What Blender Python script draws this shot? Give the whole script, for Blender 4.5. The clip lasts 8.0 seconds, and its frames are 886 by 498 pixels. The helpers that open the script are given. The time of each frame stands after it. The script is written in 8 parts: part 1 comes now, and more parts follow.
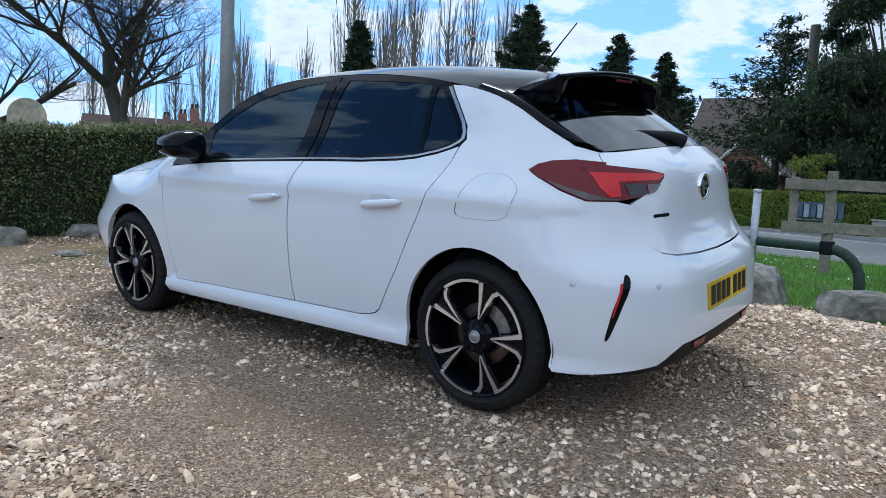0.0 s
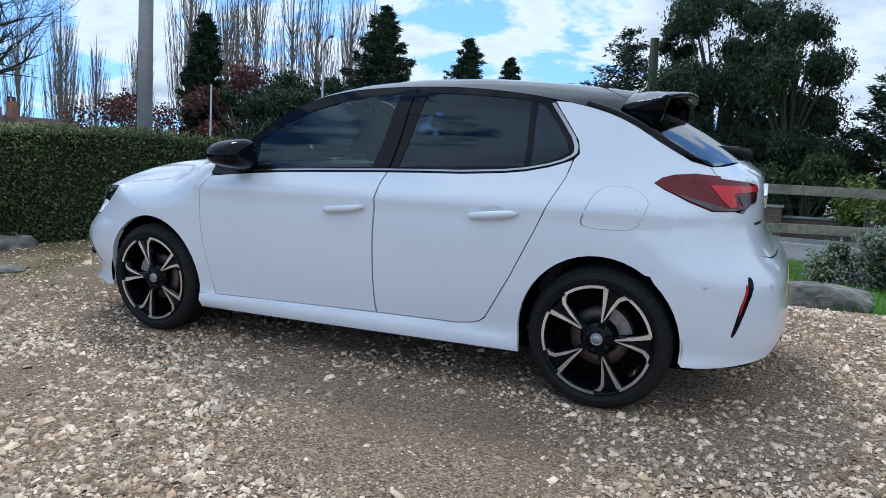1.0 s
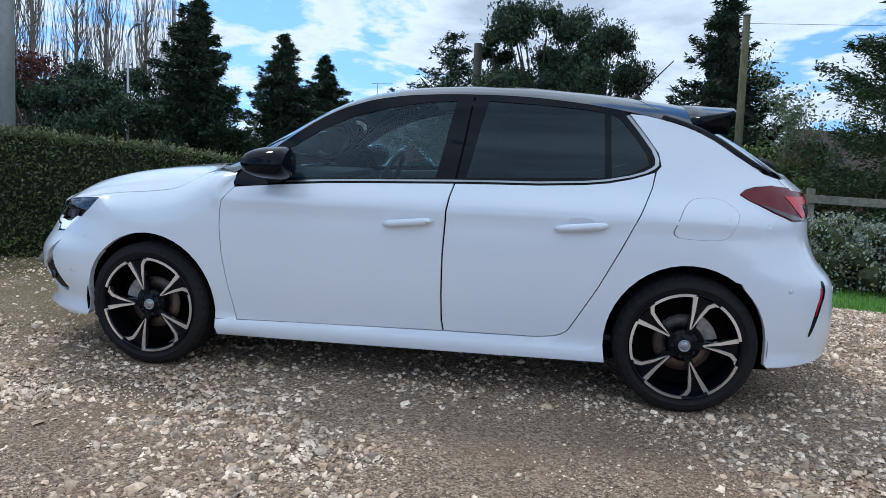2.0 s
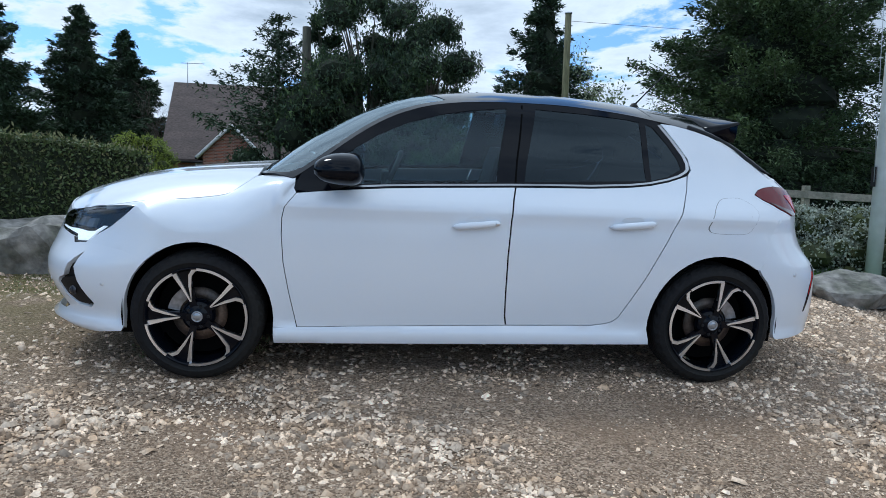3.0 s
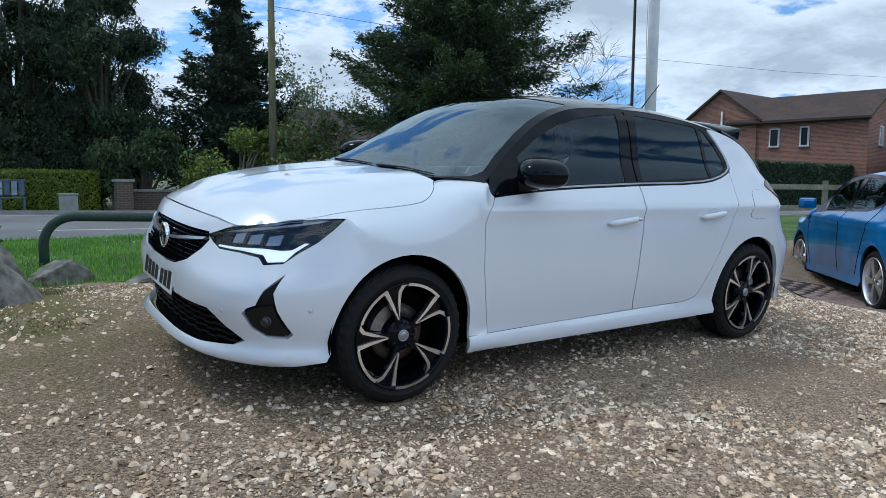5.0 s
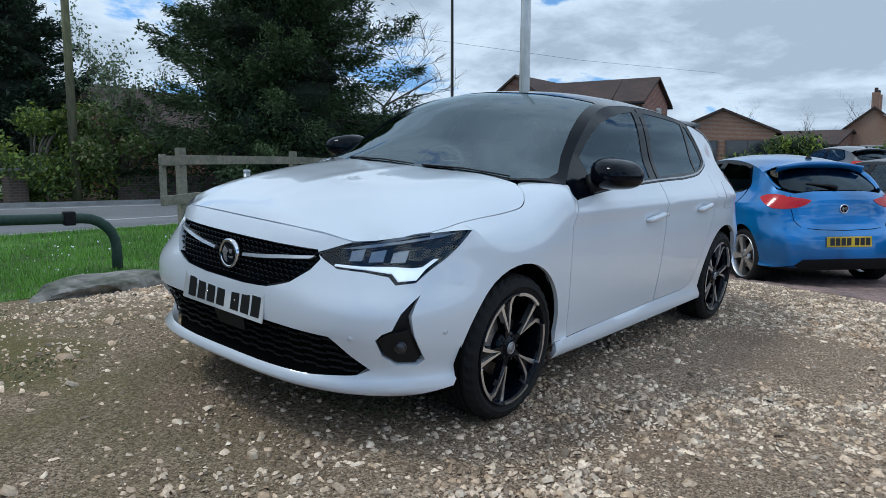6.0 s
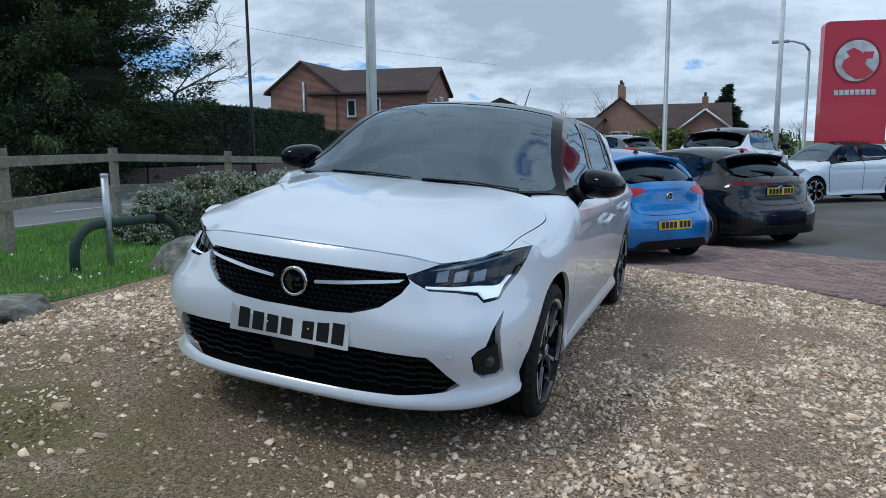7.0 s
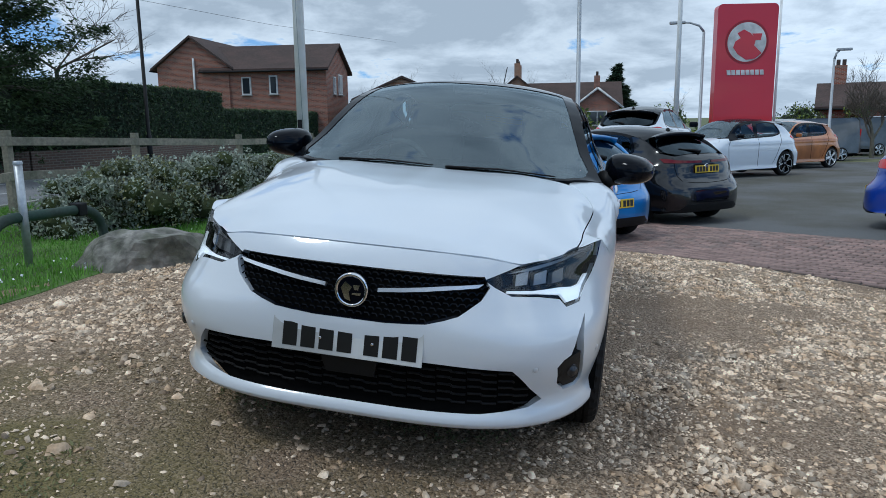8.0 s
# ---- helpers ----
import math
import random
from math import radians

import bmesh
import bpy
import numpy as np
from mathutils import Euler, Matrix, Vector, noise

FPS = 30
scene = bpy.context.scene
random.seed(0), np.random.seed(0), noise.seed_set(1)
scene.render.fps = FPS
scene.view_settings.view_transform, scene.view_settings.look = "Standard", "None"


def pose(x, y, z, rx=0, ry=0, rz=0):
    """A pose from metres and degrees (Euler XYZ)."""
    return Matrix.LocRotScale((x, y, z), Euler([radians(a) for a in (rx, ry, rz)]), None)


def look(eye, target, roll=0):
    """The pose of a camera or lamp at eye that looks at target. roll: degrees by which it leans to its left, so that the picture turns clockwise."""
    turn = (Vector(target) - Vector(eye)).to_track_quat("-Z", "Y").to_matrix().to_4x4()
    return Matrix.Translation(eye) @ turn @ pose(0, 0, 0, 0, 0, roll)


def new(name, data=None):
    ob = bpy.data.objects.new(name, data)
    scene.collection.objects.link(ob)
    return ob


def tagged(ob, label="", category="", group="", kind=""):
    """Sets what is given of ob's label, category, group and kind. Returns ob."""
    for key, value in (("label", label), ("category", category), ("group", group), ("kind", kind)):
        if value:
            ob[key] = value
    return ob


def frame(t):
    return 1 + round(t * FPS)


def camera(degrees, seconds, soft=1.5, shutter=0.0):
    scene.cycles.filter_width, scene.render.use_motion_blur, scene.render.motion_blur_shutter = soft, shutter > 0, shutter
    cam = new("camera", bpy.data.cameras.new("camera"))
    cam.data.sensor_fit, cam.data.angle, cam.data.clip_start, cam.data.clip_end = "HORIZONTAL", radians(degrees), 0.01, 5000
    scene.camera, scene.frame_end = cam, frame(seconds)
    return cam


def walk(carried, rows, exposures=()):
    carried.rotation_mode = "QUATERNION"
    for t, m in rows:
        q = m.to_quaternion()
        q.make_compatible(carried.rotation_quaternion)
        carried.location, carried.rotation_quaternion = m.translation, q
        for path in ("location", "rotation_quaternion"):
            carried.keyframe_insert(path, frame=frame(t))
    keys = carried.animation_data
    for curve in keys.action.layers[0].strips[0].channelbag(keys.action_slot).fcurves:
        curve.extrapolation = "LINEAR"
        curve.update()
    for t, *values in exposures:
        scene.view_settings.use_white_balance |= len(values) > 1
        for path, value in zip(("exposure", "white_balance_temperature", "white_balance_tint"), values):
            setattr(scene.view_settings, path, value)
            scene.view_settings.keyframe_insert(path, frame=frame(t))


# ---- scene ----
cam = camera(63.3, 8.0, soft=0.5)
LEAN = pose(0, 0, 0, -4.75, -0.5, 0)  # the plot slopes: the car leans to its near side
PATH = [
    (0, (-2.86, 3.07, 1.112), (-1.646, 1.514, 0.785), 0.4),
    (0.5, (-2.396, 3.434, 1.135), (-1.364, 1.752, 0.81), 0.8),
    (1, (-1.92, 3.755, 1.16), (-1.083, 1.968, 0.836), 1.1),
    (1.5, (-1.338, 3.899, 1.177), (-0.734, 2.021, 0.848), 1.6),
    (2, (-0.708, 3.993, 1.179), (-0.388, 2.044, 0.865), 2.0),
    (2.2, (-0.452, 4.011, 1.181), (-0.228, 2.05, 0.857), 2.2),
    (3.3, (0.878, 4.223, 1.248), (0.496, 2.289, 0.914), 2.9),
    (3.5, (1.158, 4.198, 1.239), (0.677, 2.283, 0.921), 3.1),
    (4, (1.808, 4.063, 1.192), (1.171, 2.192, 0.887), 3.3),
    (4.5, (2.371, 3.745, 1.179), (1.508, 1.971, 0.85), 3.5),
    (4.7, (2.585, 3.612, 1.185), (1.608, 1.897, 0.861), 3.6),
    (5.8, (3.556, 2.569, 1.183), (2.081, 1.262, 0.842), 3.8),
    (6, (3.714, 2.354, 1.192), (2.164, 1.135, 0.854), 4.0),
    (6.5, (4.071, 1.878, 1.219), (2.357, 0.902, 0.89), 4.1),
    (7, (4.365, 1.443, 1.259), (2.516, 0.758, 0.925), 4.1),
    (7.5, (4.503, 1.125, 1.285), (2.595, 0.629, 0.949), 4.0),
    (8, (4.244, 0.75, 1.234), (2.32, 0.349, 0.863), 4.0),
]
walk(cam, [(t, LEAN @ look(eye, target, roll)) for t, eye, target, roll in PATH], exposures=[(0, 0.80, 5450, 6), (2, 0.78, 5420, 6), (3.5, 0.76, 5450, 4), (6.5, 0.50, 5450, 3), (8, 0.44, 5480, 3)])

# ---- world, sun and exposure ----
SUN_FROM = Vector((0.36, -0.40, 0.85)).normalized()   # towards the sun
world = bpy.data.worlds.new("sky")
scene.world = world
world.use_nodes = True


def build_sky():
    """Blue sky with broken cumulus: white rims, grey bases, thicker towards the west (-x)."""
    nt = world.node_tree
    nt.nodes.clear()
    n, link = nt.nodes.new, nt.links.new

    def maths(op, a, b):
        q = n("ShaderNodeMath")
        q.operation = op
        for k, v in enumerate((a, b)):
            if isinstance(v, (int, float)):
                q.inputs[k].default_value = v
            else:
                link(v, q.inputs[k])
        return q.outputs[0]

    out, bg, mix = n("ShaderNodeOutputWorld"), n("ShaderNodeBackground"), n("ShaderNodeMix")
    sky, tc, sep, com = n("ShaderNodeTexSky"), n("ShaderNodeTexCoord"), n("ShaderNodeSeparateXYZ"), n("ShaderNodeCombineXYZ")
    sky.sky_type, sky.sun_disc = "NISHITA", False
    sky.sun_elevation = math.asin(SUN_FROM.z)
    sky.sun_rotation = math.atan2(SUN_FROM.x, SUN_FROM.y)
    sky.altitude, sky.air_density, sky.dust_density, sky.ozone_density = 20, 1.3, 0.05, 5.0
    link(tc.outputs["Generated"], sep.inputs[0])
    x, y, z = sep.outputs
    # a clear, dry horizon: the blue of a little higher up
    for k, v in enumerate((x, y, maths("ADD", maths("ABSOLUTE", z, 0), 0.16))):
        link(v, com.inputs[k])
    link(com.outputs[0], sky.inputs["Vector"])
    div, flat = n("ShaderNodeVectorMath"), n("ShaderNodeVectorMath")
    div.operation, flat.operation = "DIVIDE", "MULTIPLY_ADD"
    flat.inputs[1].default_value, flat.inputs[2].default_value = (1.0, 1.0, 0.4), CLOUD_DRIFT
    link(tc.outputs["Generated"], div.inputs[0])
    link(maths("ADD", maths("ABSOLUTE", z, 0), 0.22), div.inputs[1])
    link(div.outputs[0], flat.inputs[0])
    cloud = n("ShaderNodeTexNoise")
    cloud.inputs["Scale"].default_value, cloud.inputs["Detail"].default_value, cloud.inputs["Roughness"].default_value = 1.7, 12, 0.60
    cloud.inputs["Distortion"].default_value = 0.2
    link(flat.outputs[0], cloud.inputs["Vector"])
    f = maths("SUBTRACT", cloud.outputs["Fac"], maths("MULTIPLY", x, 0.075))
    f = maths("SUBTRACT", f, maths("MULTIPLY", maths("MAXIMUM", y, 0.0), 0.06))
    # fewest clouds some way above the horizon, closing again overhead
    f = maths("ADD", f, maths("MULTIPLY", maths("ABSOLUTE", maths("SUBTRACT", z, 0.28), 0), 0.12))
    f = maths("ADD", f, 0.034)
    mask, tone = n("ShaderNodeValToRGB"), n("ShaderNodeValToRGB")
    mask.color_ramp.elements[0].position, mask.color_ramp.elements[1].position = 0.47, 0.525
    tone.color_ramp.elements[0].position, tone.color_ramp.elements[0].color = 0.49, (5.7, 5.8, 5.9, 1)
    tone.color_ramp.elements[1].position, tone.color_ramp.elements[1].color = 0.70, (3.2, 3.45, 3.8, 1)
    e = tone.color_ramp.elements.new(0.57)
    e.color = (4.9, 5.1, 5.4, 1)
    link(f, mask.inputs[0])
    link(f, tone.inputs[0])
    mix.data_type = "RGBA"
    link(mask.outputs[0], mix.inputs["Factor"])
    link(sky.outputs[0], mix.inputs["A"])
    # clouds opposite the sun are lit from the front
    lit = n("ShaderNodeVectorMath")
    lit.operation = "SCALE"
    link(tone.outputs[0], lit.inputs[0])
    link(maths("ADD", 1.0, maths("MULTIPLY", maths("MAXIMUM", y, 0.0), 0.65)), lit.inputs["Scale"])
    link(lit.outputs[0], mix.inputs["B"])
    link(mix.outputs["Result"], bg.inputs[0])
    bg.inputs[1].default_value = 0.10
    link(bg.outputs[0], out.inputs[0])


CLOUD_DRIFT = (0.0, 0.0, 0.0)
build_sky()
sun = new("sun", bpy.data.lights.new("sun", "SUN"))
sun.data.energy, sun.data.angle, sun.data.color = 0.80, radians(11.0), (1.0, 0.93, 0.83)
sun.matrix_world = look(SUN_FROM * 60, (0, 0, 0))

# ---- materials ----


def material(name, color, rough=0.6, metal=0.0, grain=0.0, scale=20.0, scale2=2.0, color2=None, bump=0.0, bump_scale=60.0,
             coat=0.0, spec=0.5, by_object=0.0, by_island=0.0, sheen=0.0, stretch=(1, 1, 1), transmit=0.0):
    """A surface with colour variation at two scales, and relief."""
    m = bpy.data.materials.new(name)
    m.use_nodes = True
    nt = m.node_tree
    b = nt.nodes["Principled BSDF"]
    b.inputs["Roughness"].default_value, b.inputs["Metallic"].default_value = rough, metal
    b.inputs["Specular IOR Level"].default_value = spec
    b.inputs["Coat Weight"].default_value, b.inputs["Coat Roughness"].default_value = coat, 0.03
    if sheen:
        b.inputs["Sheen Weight"].default_value = sheen
    n, link = nt.nodes.new, nt.links.new
    base = (*color, 1)
    if not (grain or bump or by_object or by_island or color2):
        b.inputs["Base Color"].default_value = base
        return m
    tc, mp = n("ShaderNodeTexCoord"), n("ShaderNodeMapping")
    mp.inputs["Scale"].default_value = stretch
    link(tc.outputs["Object"], mp.inputs[0])
    fine, broad = n("ShaderNodeTexNoise"), n("ShaderNodeTexNoise")
    fine.inputs["Scale"].default_value, fine.inputs["Detail"].default_value = scale, 5
    broad.inputs["Scale"].default_value, broad.inputs["Detail"].default_value = scale2, 3
    link(mp.outputs[0], fine.inputs["Vector"])
    link(mp.outputs[0], broad.inputs["Vector"])
    mix = n("ShaderNodeMix")
    mix.data_type = "RGBA"
    mix.inputs["A"].default_value = base
    mix.inputs["B"].default_value = (*(color2 or tuple(c * 0.6 for c in color)), 1)
    rmp = n("ShaderNodeMapRange")
    rmp.inputs["From Min"].default_value, rmp.inputs["From Max"].default_value = 0.38, 0.62
    link(broad.outputs["Fac"], rmp.inputs[0])
    link(rmp.outputs[0], mix.inputs["Factor"])
    hsv = n("ShaderNodeHueSaturation")
    link(mix.outputs["Result"], hsv.inputs["Color"])
    val = n("ShaderNodeMapRange")
    val.inputs["From Min"].default_value, val.inputs["From Max"].default_value = 0.3, 0.7
    val.inputs["To Min"].default_value, val.inputs["To Max"].default_value = 1 - grain, 1 + grain
    link(fine.outputs["Fac"], val.inputs[0])
    last = val.outputs[0]
    for amount, node, socket in ((by_object, "ShaderNodeObjectInfo", "Random"), (by_island, "ShaderNodeNewGeometry", "Random Per Island")):
        if amount:
            info, rr, mul = n(node), n("ShaderNodeMapRange"), n("ShaderNodeMath")
            rr.inputs["To Min"].default_value, rr.inputs["To Max"].default_value = 1 - amount, 1 + amount
            link(info.outputs[socket], rr.inputs[0])
            mul.operation = "MULTIPLY"
            link(last, mul.inputs[0])
            link(rr.outputs[0], mul.inputs[1])
            last = mul.outputs[0]
    link(last, hsv.inputs["Value"])
    link(hsv.outputs[0], b.inputs["Base Color"])
    if transmit:
        # thin leaves let part of the light through
        tr, add = n("ShaderNodeBsdfTranslucent"), n("ShaderNodeMixShader")
        link(hsv.outputs[0], tr.inputs[0])
        add.inputs[0].default_value = transmit
        link(b.outputs[0], add.inputs[1])
        link(tr.outputs[0], add.inputs[2])
        link(add.outputs[0], nt.nodes["Material Output"].inputs[0])
    if bump:
        bn, bt = n("ShaderNodeBump"), n("ShaderNodeTexNoise")
        bt.inputs["Scale"].default_value, bt.inputs["Detail"].default_value = bump_scale, 4
        link(mp.outputs[0], bt.inputs["Vector"])
        bn.inputs["Strength"].default_value, bn.inputs["Distance"].default_value = bump, 0.02
        link(bt.outputs["Fac"], bn.inputs["Height"])
        link(bn.outputs[0], b.inputs["Normal"])
    return m


def clear_glass(name, tint, gloss=1.0, ior=1.5, rough=0.0, sheen=(1, 1, 1)):
    """A thin pane: tinted see-through, with Fresnel gloss."""
    m = bpy.data.materials.new(name)
    m.use_nodes = True
    nt = m.node_tree
    nt.nodes.clear()
    n, link = nt.nodes.new, nt.links.new
    out, mix, tr, gl, fr, mul = n("ShaderNodeOutputMaterial"), n("ShaderNodeMixShader"), n("ShaderNodeBsdfTransparent"), n("ShaderNodeBsdfGlossy"), n("ShaderNodeFresnel"), n("ShaderNodeMath")
    tr.inputs[0].default_value = (*tint, 1)
    gl.inputs["Roughness"].default_value = rough
    gl.inputs[0].default_value = (*sheen, 1)
    fr.inputs[0].default_value = ior
    mul.operation, mul.inputs[1].default_value = "MULTIPLY", gloss
    link(fr.outputs[0], mul.inputs[0])
    link(mul.outputs[0], mix.inputs[0])
    link(tr.outputs[0], mix.inputs[1])
    link(gl.outputs[0], mix.inputs[2])
    link(mix.outputs[0], out.inputs[0])
    return m


M = {}
M["white_paint"] = material("white_paint", (0.69, 0.73, 0.78), 0.30, coat=1.0, grain=0.012, scale=400, color2=(0.71, 0.74, 0.78), scale2=1.2)
M["black_paint"] = material("black_paint", (0.004, 0.005, 0.008), 0.08, spec=0.4, grain=0.1, scale=300)
M["blue_paint"] = material("blue_paint", (0.012, 0.19, 0.52), 0.3, coat=1.0, metal=0.3, grain=0.06, scale=500)
M["deep_blue_paint"] = material("deep_blue_paint", (0.012, 0.05, 0.36), 0.3, coat=1.0, grain=0.05, scale=500)
M["dark_paint"] = material("dark_paint", (0.008, 0.008, 0.010), 0.15, coat=0.8, spec=0.3, grain=0.06, scale=500)
M["orange_paint"] = material("orange_paint", (0.50, 0.16, 0.03), 0.3, coat=1.0, metal=0.2, grain=0.05, scale=500)
M["grey_paint"] = material("grey_paint", (0.10, 0.105, 0.11), 0.35, coat=1.0, grain=0.05, scale=500)
M["red_paint"] = material("red_paint", (0.56, 0.012, 0.028), 0.35, coat=0.5, grain=0.03, scale=300, color2=(0.53, 0.012, 0.026), scale2=.6)
M["black_plastic"] = material("black_plastic", (0.010, 0.010, 0.011), 0.55, spec=0.25, grain=0.15, scale=200, bump=0.05, bump_scale=900)
M["gloss_black"] = material("gloss_black", (0.003, 0.004, 0.007), 0.06, spec=0.4)
for dark in ("black_paint", "gloss_black"):
    M[dark].node_tree.nodes["Principled BSDF"].inputs["IOR"].default_value = 1.28
M["rubber"] = material("rubber", (0.009, 0.009, 0.010), 0.7, spec=0.2, grain=0.25, scale=60, color2=(0.014, 0.0135, 0.0125), bump=0.08, bump_scale=300)
M["chrome"] = material("chrome", (0.78, 0.78, 0.80), 0.09, metal=1.0)
M["strip_metal"] = material("strip_metal", (0.42, 0.43, 0.45), 0.25, metal=1.0, grain=0.05, scale=300)
M["satin_metal"] = material("satin_metal", (0.88, 0.88, 0.89), 0.34, metal=1.0, grain=0.04, scale=300)
M["brake_metal"] = material("brake_metal", (0.07, 0.065, 0.06), 0.5, metal=0.7, grain=0.3, scale=80, color2=(0.16, 0.11, 0.08))
M["under"] = material("under", (0.006, 0.006, 0.006), 1.0, spec=0.0)
M["window_glass"] = clear_glass("window_glass", (0.58, 0.77, 0.86), 1.0, 1.48, sheen=(0.72, 0.88, 1.0))
M["privacy_glass"] = clear_glass("privacy_glass", (0.06, 0.09, 0.13), 0.9, 1.5, sheen=(0.72, 0.88, 1.0))
M["lamp_glass"] = clear_glass("lamp_glass", (0.93, 0.94, 0.95), 1.0, 1.5)
M["red_lens"] = material("red_lens", (0.12, 0.004, 0.009), 0.12, coat=0.2, spec=0.25)
M["bright_red_lens"] = material("bright_red_lens", (0.52, 0.012, 0.018), 0.18, coat=0.25, spec=0.3)
M["smoked_lens"] = material("smoked_lens", (0.035, 0.012, 0.015), 0.1, coat=1.0)
M["lamp_white"] = material("lamp_white", (0.86, 0.88, 0.90), 0.25, coat=0.3)
M["lamp_grey"] = material("lamp_grey", (0.32, 0.33, 0.35), 0.2, metal=0.6)
M["plate_white"] = material("plate_white", (0.74, 0.75, 0.74), 0.35, grain=0.03, scale=40)
M["plate_yellow"] = material("plate_yellow", (0.86, 0.58, 0.02), 0.35, grain=0.03, scale=40)
M["plate_black"] = material("plate_black", (0.012, 0.012, 0.012), 0.4)
M["cabin"] = material("cabin", (0.075, 0.078, 0.082), 0.7, grain=0.25, scale=90, bump=0.1, bump_scale=400)
M["seat_cloth"] = material("seat_cloth", (0.05, 0.05, 0.055), 0.9, grain=0.3, scale=150, bump=0.15, bump_scale=500)


def mesh_of(name, verts, faces, mats, smooth=False, index=None):
    me = bpy.data.meshes.new(name)
    me.from_pydata([tuple(v) for v in verts], [], [tuple(f) for f in faces])
    for m in (mats if isinstance(mats, (list, tuple)) else [mats]):
        me.materials.append(m)
    if index is not None:
        me.polygons.foreach_set("material_index", np.asarray(index, dtype=np.int32))
    if smooth:
        me.polygons.foreach_set("use_smooth", np.ones(len(me.polygons), dtype=bool))
    me.update()
    return me


def soup(name, verts, size, mats, index=None, smooth=False):
    """Many loose triangles (size 3) or quads (size 4) from an array of corners, quickly."""
    verts = np.asarray(verts, dtype=np.float32).reshape(-1, 3)
    n = len(verts) // size
    me = bpy.data.meshes.new(name)
    me.vertices.add(len(verts))
    me.vertices.foreach_set("co", verts.ravel())
    me.loops.add(len(verts))
    me.loops.foreach_set("vertex_index", np.arange(len(verts), dtype=np.int32))
    me.polygons.add(n)
    me.polygons.foreach_set("loop_start", np.arange(0, n * size, size, dtype=np.int32))
    for m in (mats if isinstance(mats, (list, tuple)) else [mats]):
        me.materials.append(m)
    if index is not None:
        me.polygons.foreach_set("material_index", np.asarray(index, dtype=np.int32))
    me.polygons.foreach_set("use_smooth", np.full(n, smooth))
    me.update(calc_edges=True)
    return me


def thing(name, label, category, group="", kind="", at=None):
    ob = new(name)
    ob.empty_display_size = 0.1
    if at is not None:
        ob.matrix_world = at
    return tagged(ob, label, category, group, kind)


def part(name, data, parent, label=""):
    """A mesh as one part under a thing or under a part."""
    ob = new(name, data)
    ob.parent = parent
    if label:
        tagged(ob, label)
    return ob


def bm_mesh(bm, mats, smooth=False, name="m"):
    me = bpy.data.meshes.new(name)
    bm.to_mesh(me)
    bm.free()
    for m in (mats if isinstance(mats, (list, tuple)) else [mats]):
        me.materials.append(m)
    if smooth:
        me.polygons.foreach_set("use_smooth", np.ones(len(me.polygons), dtype=bool))
    return me


def box(sx, sy, sz, mat, bevel=0.0, at=(0, 0, 0), turn=None, name="box"):
    """A bevelled block whose base centre is at 'at'."""
    bm = bmesh.new()
    bmesh.ops.create_cube(bm, size=1)
    bmesh.ops.scale(bm, vec=(sx, sy, sz), verts=bm.verts)
    if bevel:
        bmesh.ops.bevel(bm, geom=bm.edges[:], offset=bevel, segments=2, affect="EDGES", profile=0.6)
    if turn is not None:
        bmesh.ops.transform(bm, matrix=turn, verts=bm.verts)
    bmesh.ops.translate(bm, vec=Vector(at) + Vector((0, 0, sz / 2 if turn is None else 0)), verts=bm.verts)
    return bm_mesh(bm, mat, name=name)


def tube_arrays(points, radii, sides=8, cap=True):
    """Vertices and faces of a tube along points."""
    pts = [Vector(p) for p in points]
    vs, fs = [], []
    ref = Vector((0.31, 0.17, 0.93))
    for i, p in enumerate(pts):
        d = (pts[min(i + 1, len(pts) - 1)] - pts[max(i - 1, 0)]).normalized()
        a = d.cross(ref)
        if a.length < 0.1:
            a = d.cross(Vector((1, 0, 0)))
        a.normalize()
        b = d.cross(a)
        for k in range(sides):
            w = 2 * math.pi * k / sides
            vs.append(p + (a * math.cos(w) + b * math.sin(w)) * radii[i])
    for i in range(len(pts) - 1):
        for k in range(sides):
            k2 = (k + 1) % sides
            fs.append((i * sides + k, i * sides + k2, (i + 1) * sides + k2, (i + 1) * sides + k))
    if cap:
        fs.append(tuple(range(sides))[::-1])
        fs.append(tuple((len(pts) - 1) * sides + k for k in range(sides)))
    return vs, fs


def tube(points, radii, mat, sides=8, name="tube"):
    vs, fs = tube_arrays(points, radii, sides)
    return mesh_of(name, vs, fs, mat, smooth=True)


def smooth01(a, b, x):
    t = min(1.0, max(0.0, (x - a) / (b - a)))
    return t * t * (3 - 2 * t)


def smooth_np(a, b, x):
    t = np.clip((x - a) / (b - a), 0, 1)
    return t * t * (3 - 2 * t)

# ---- the form of a car ----


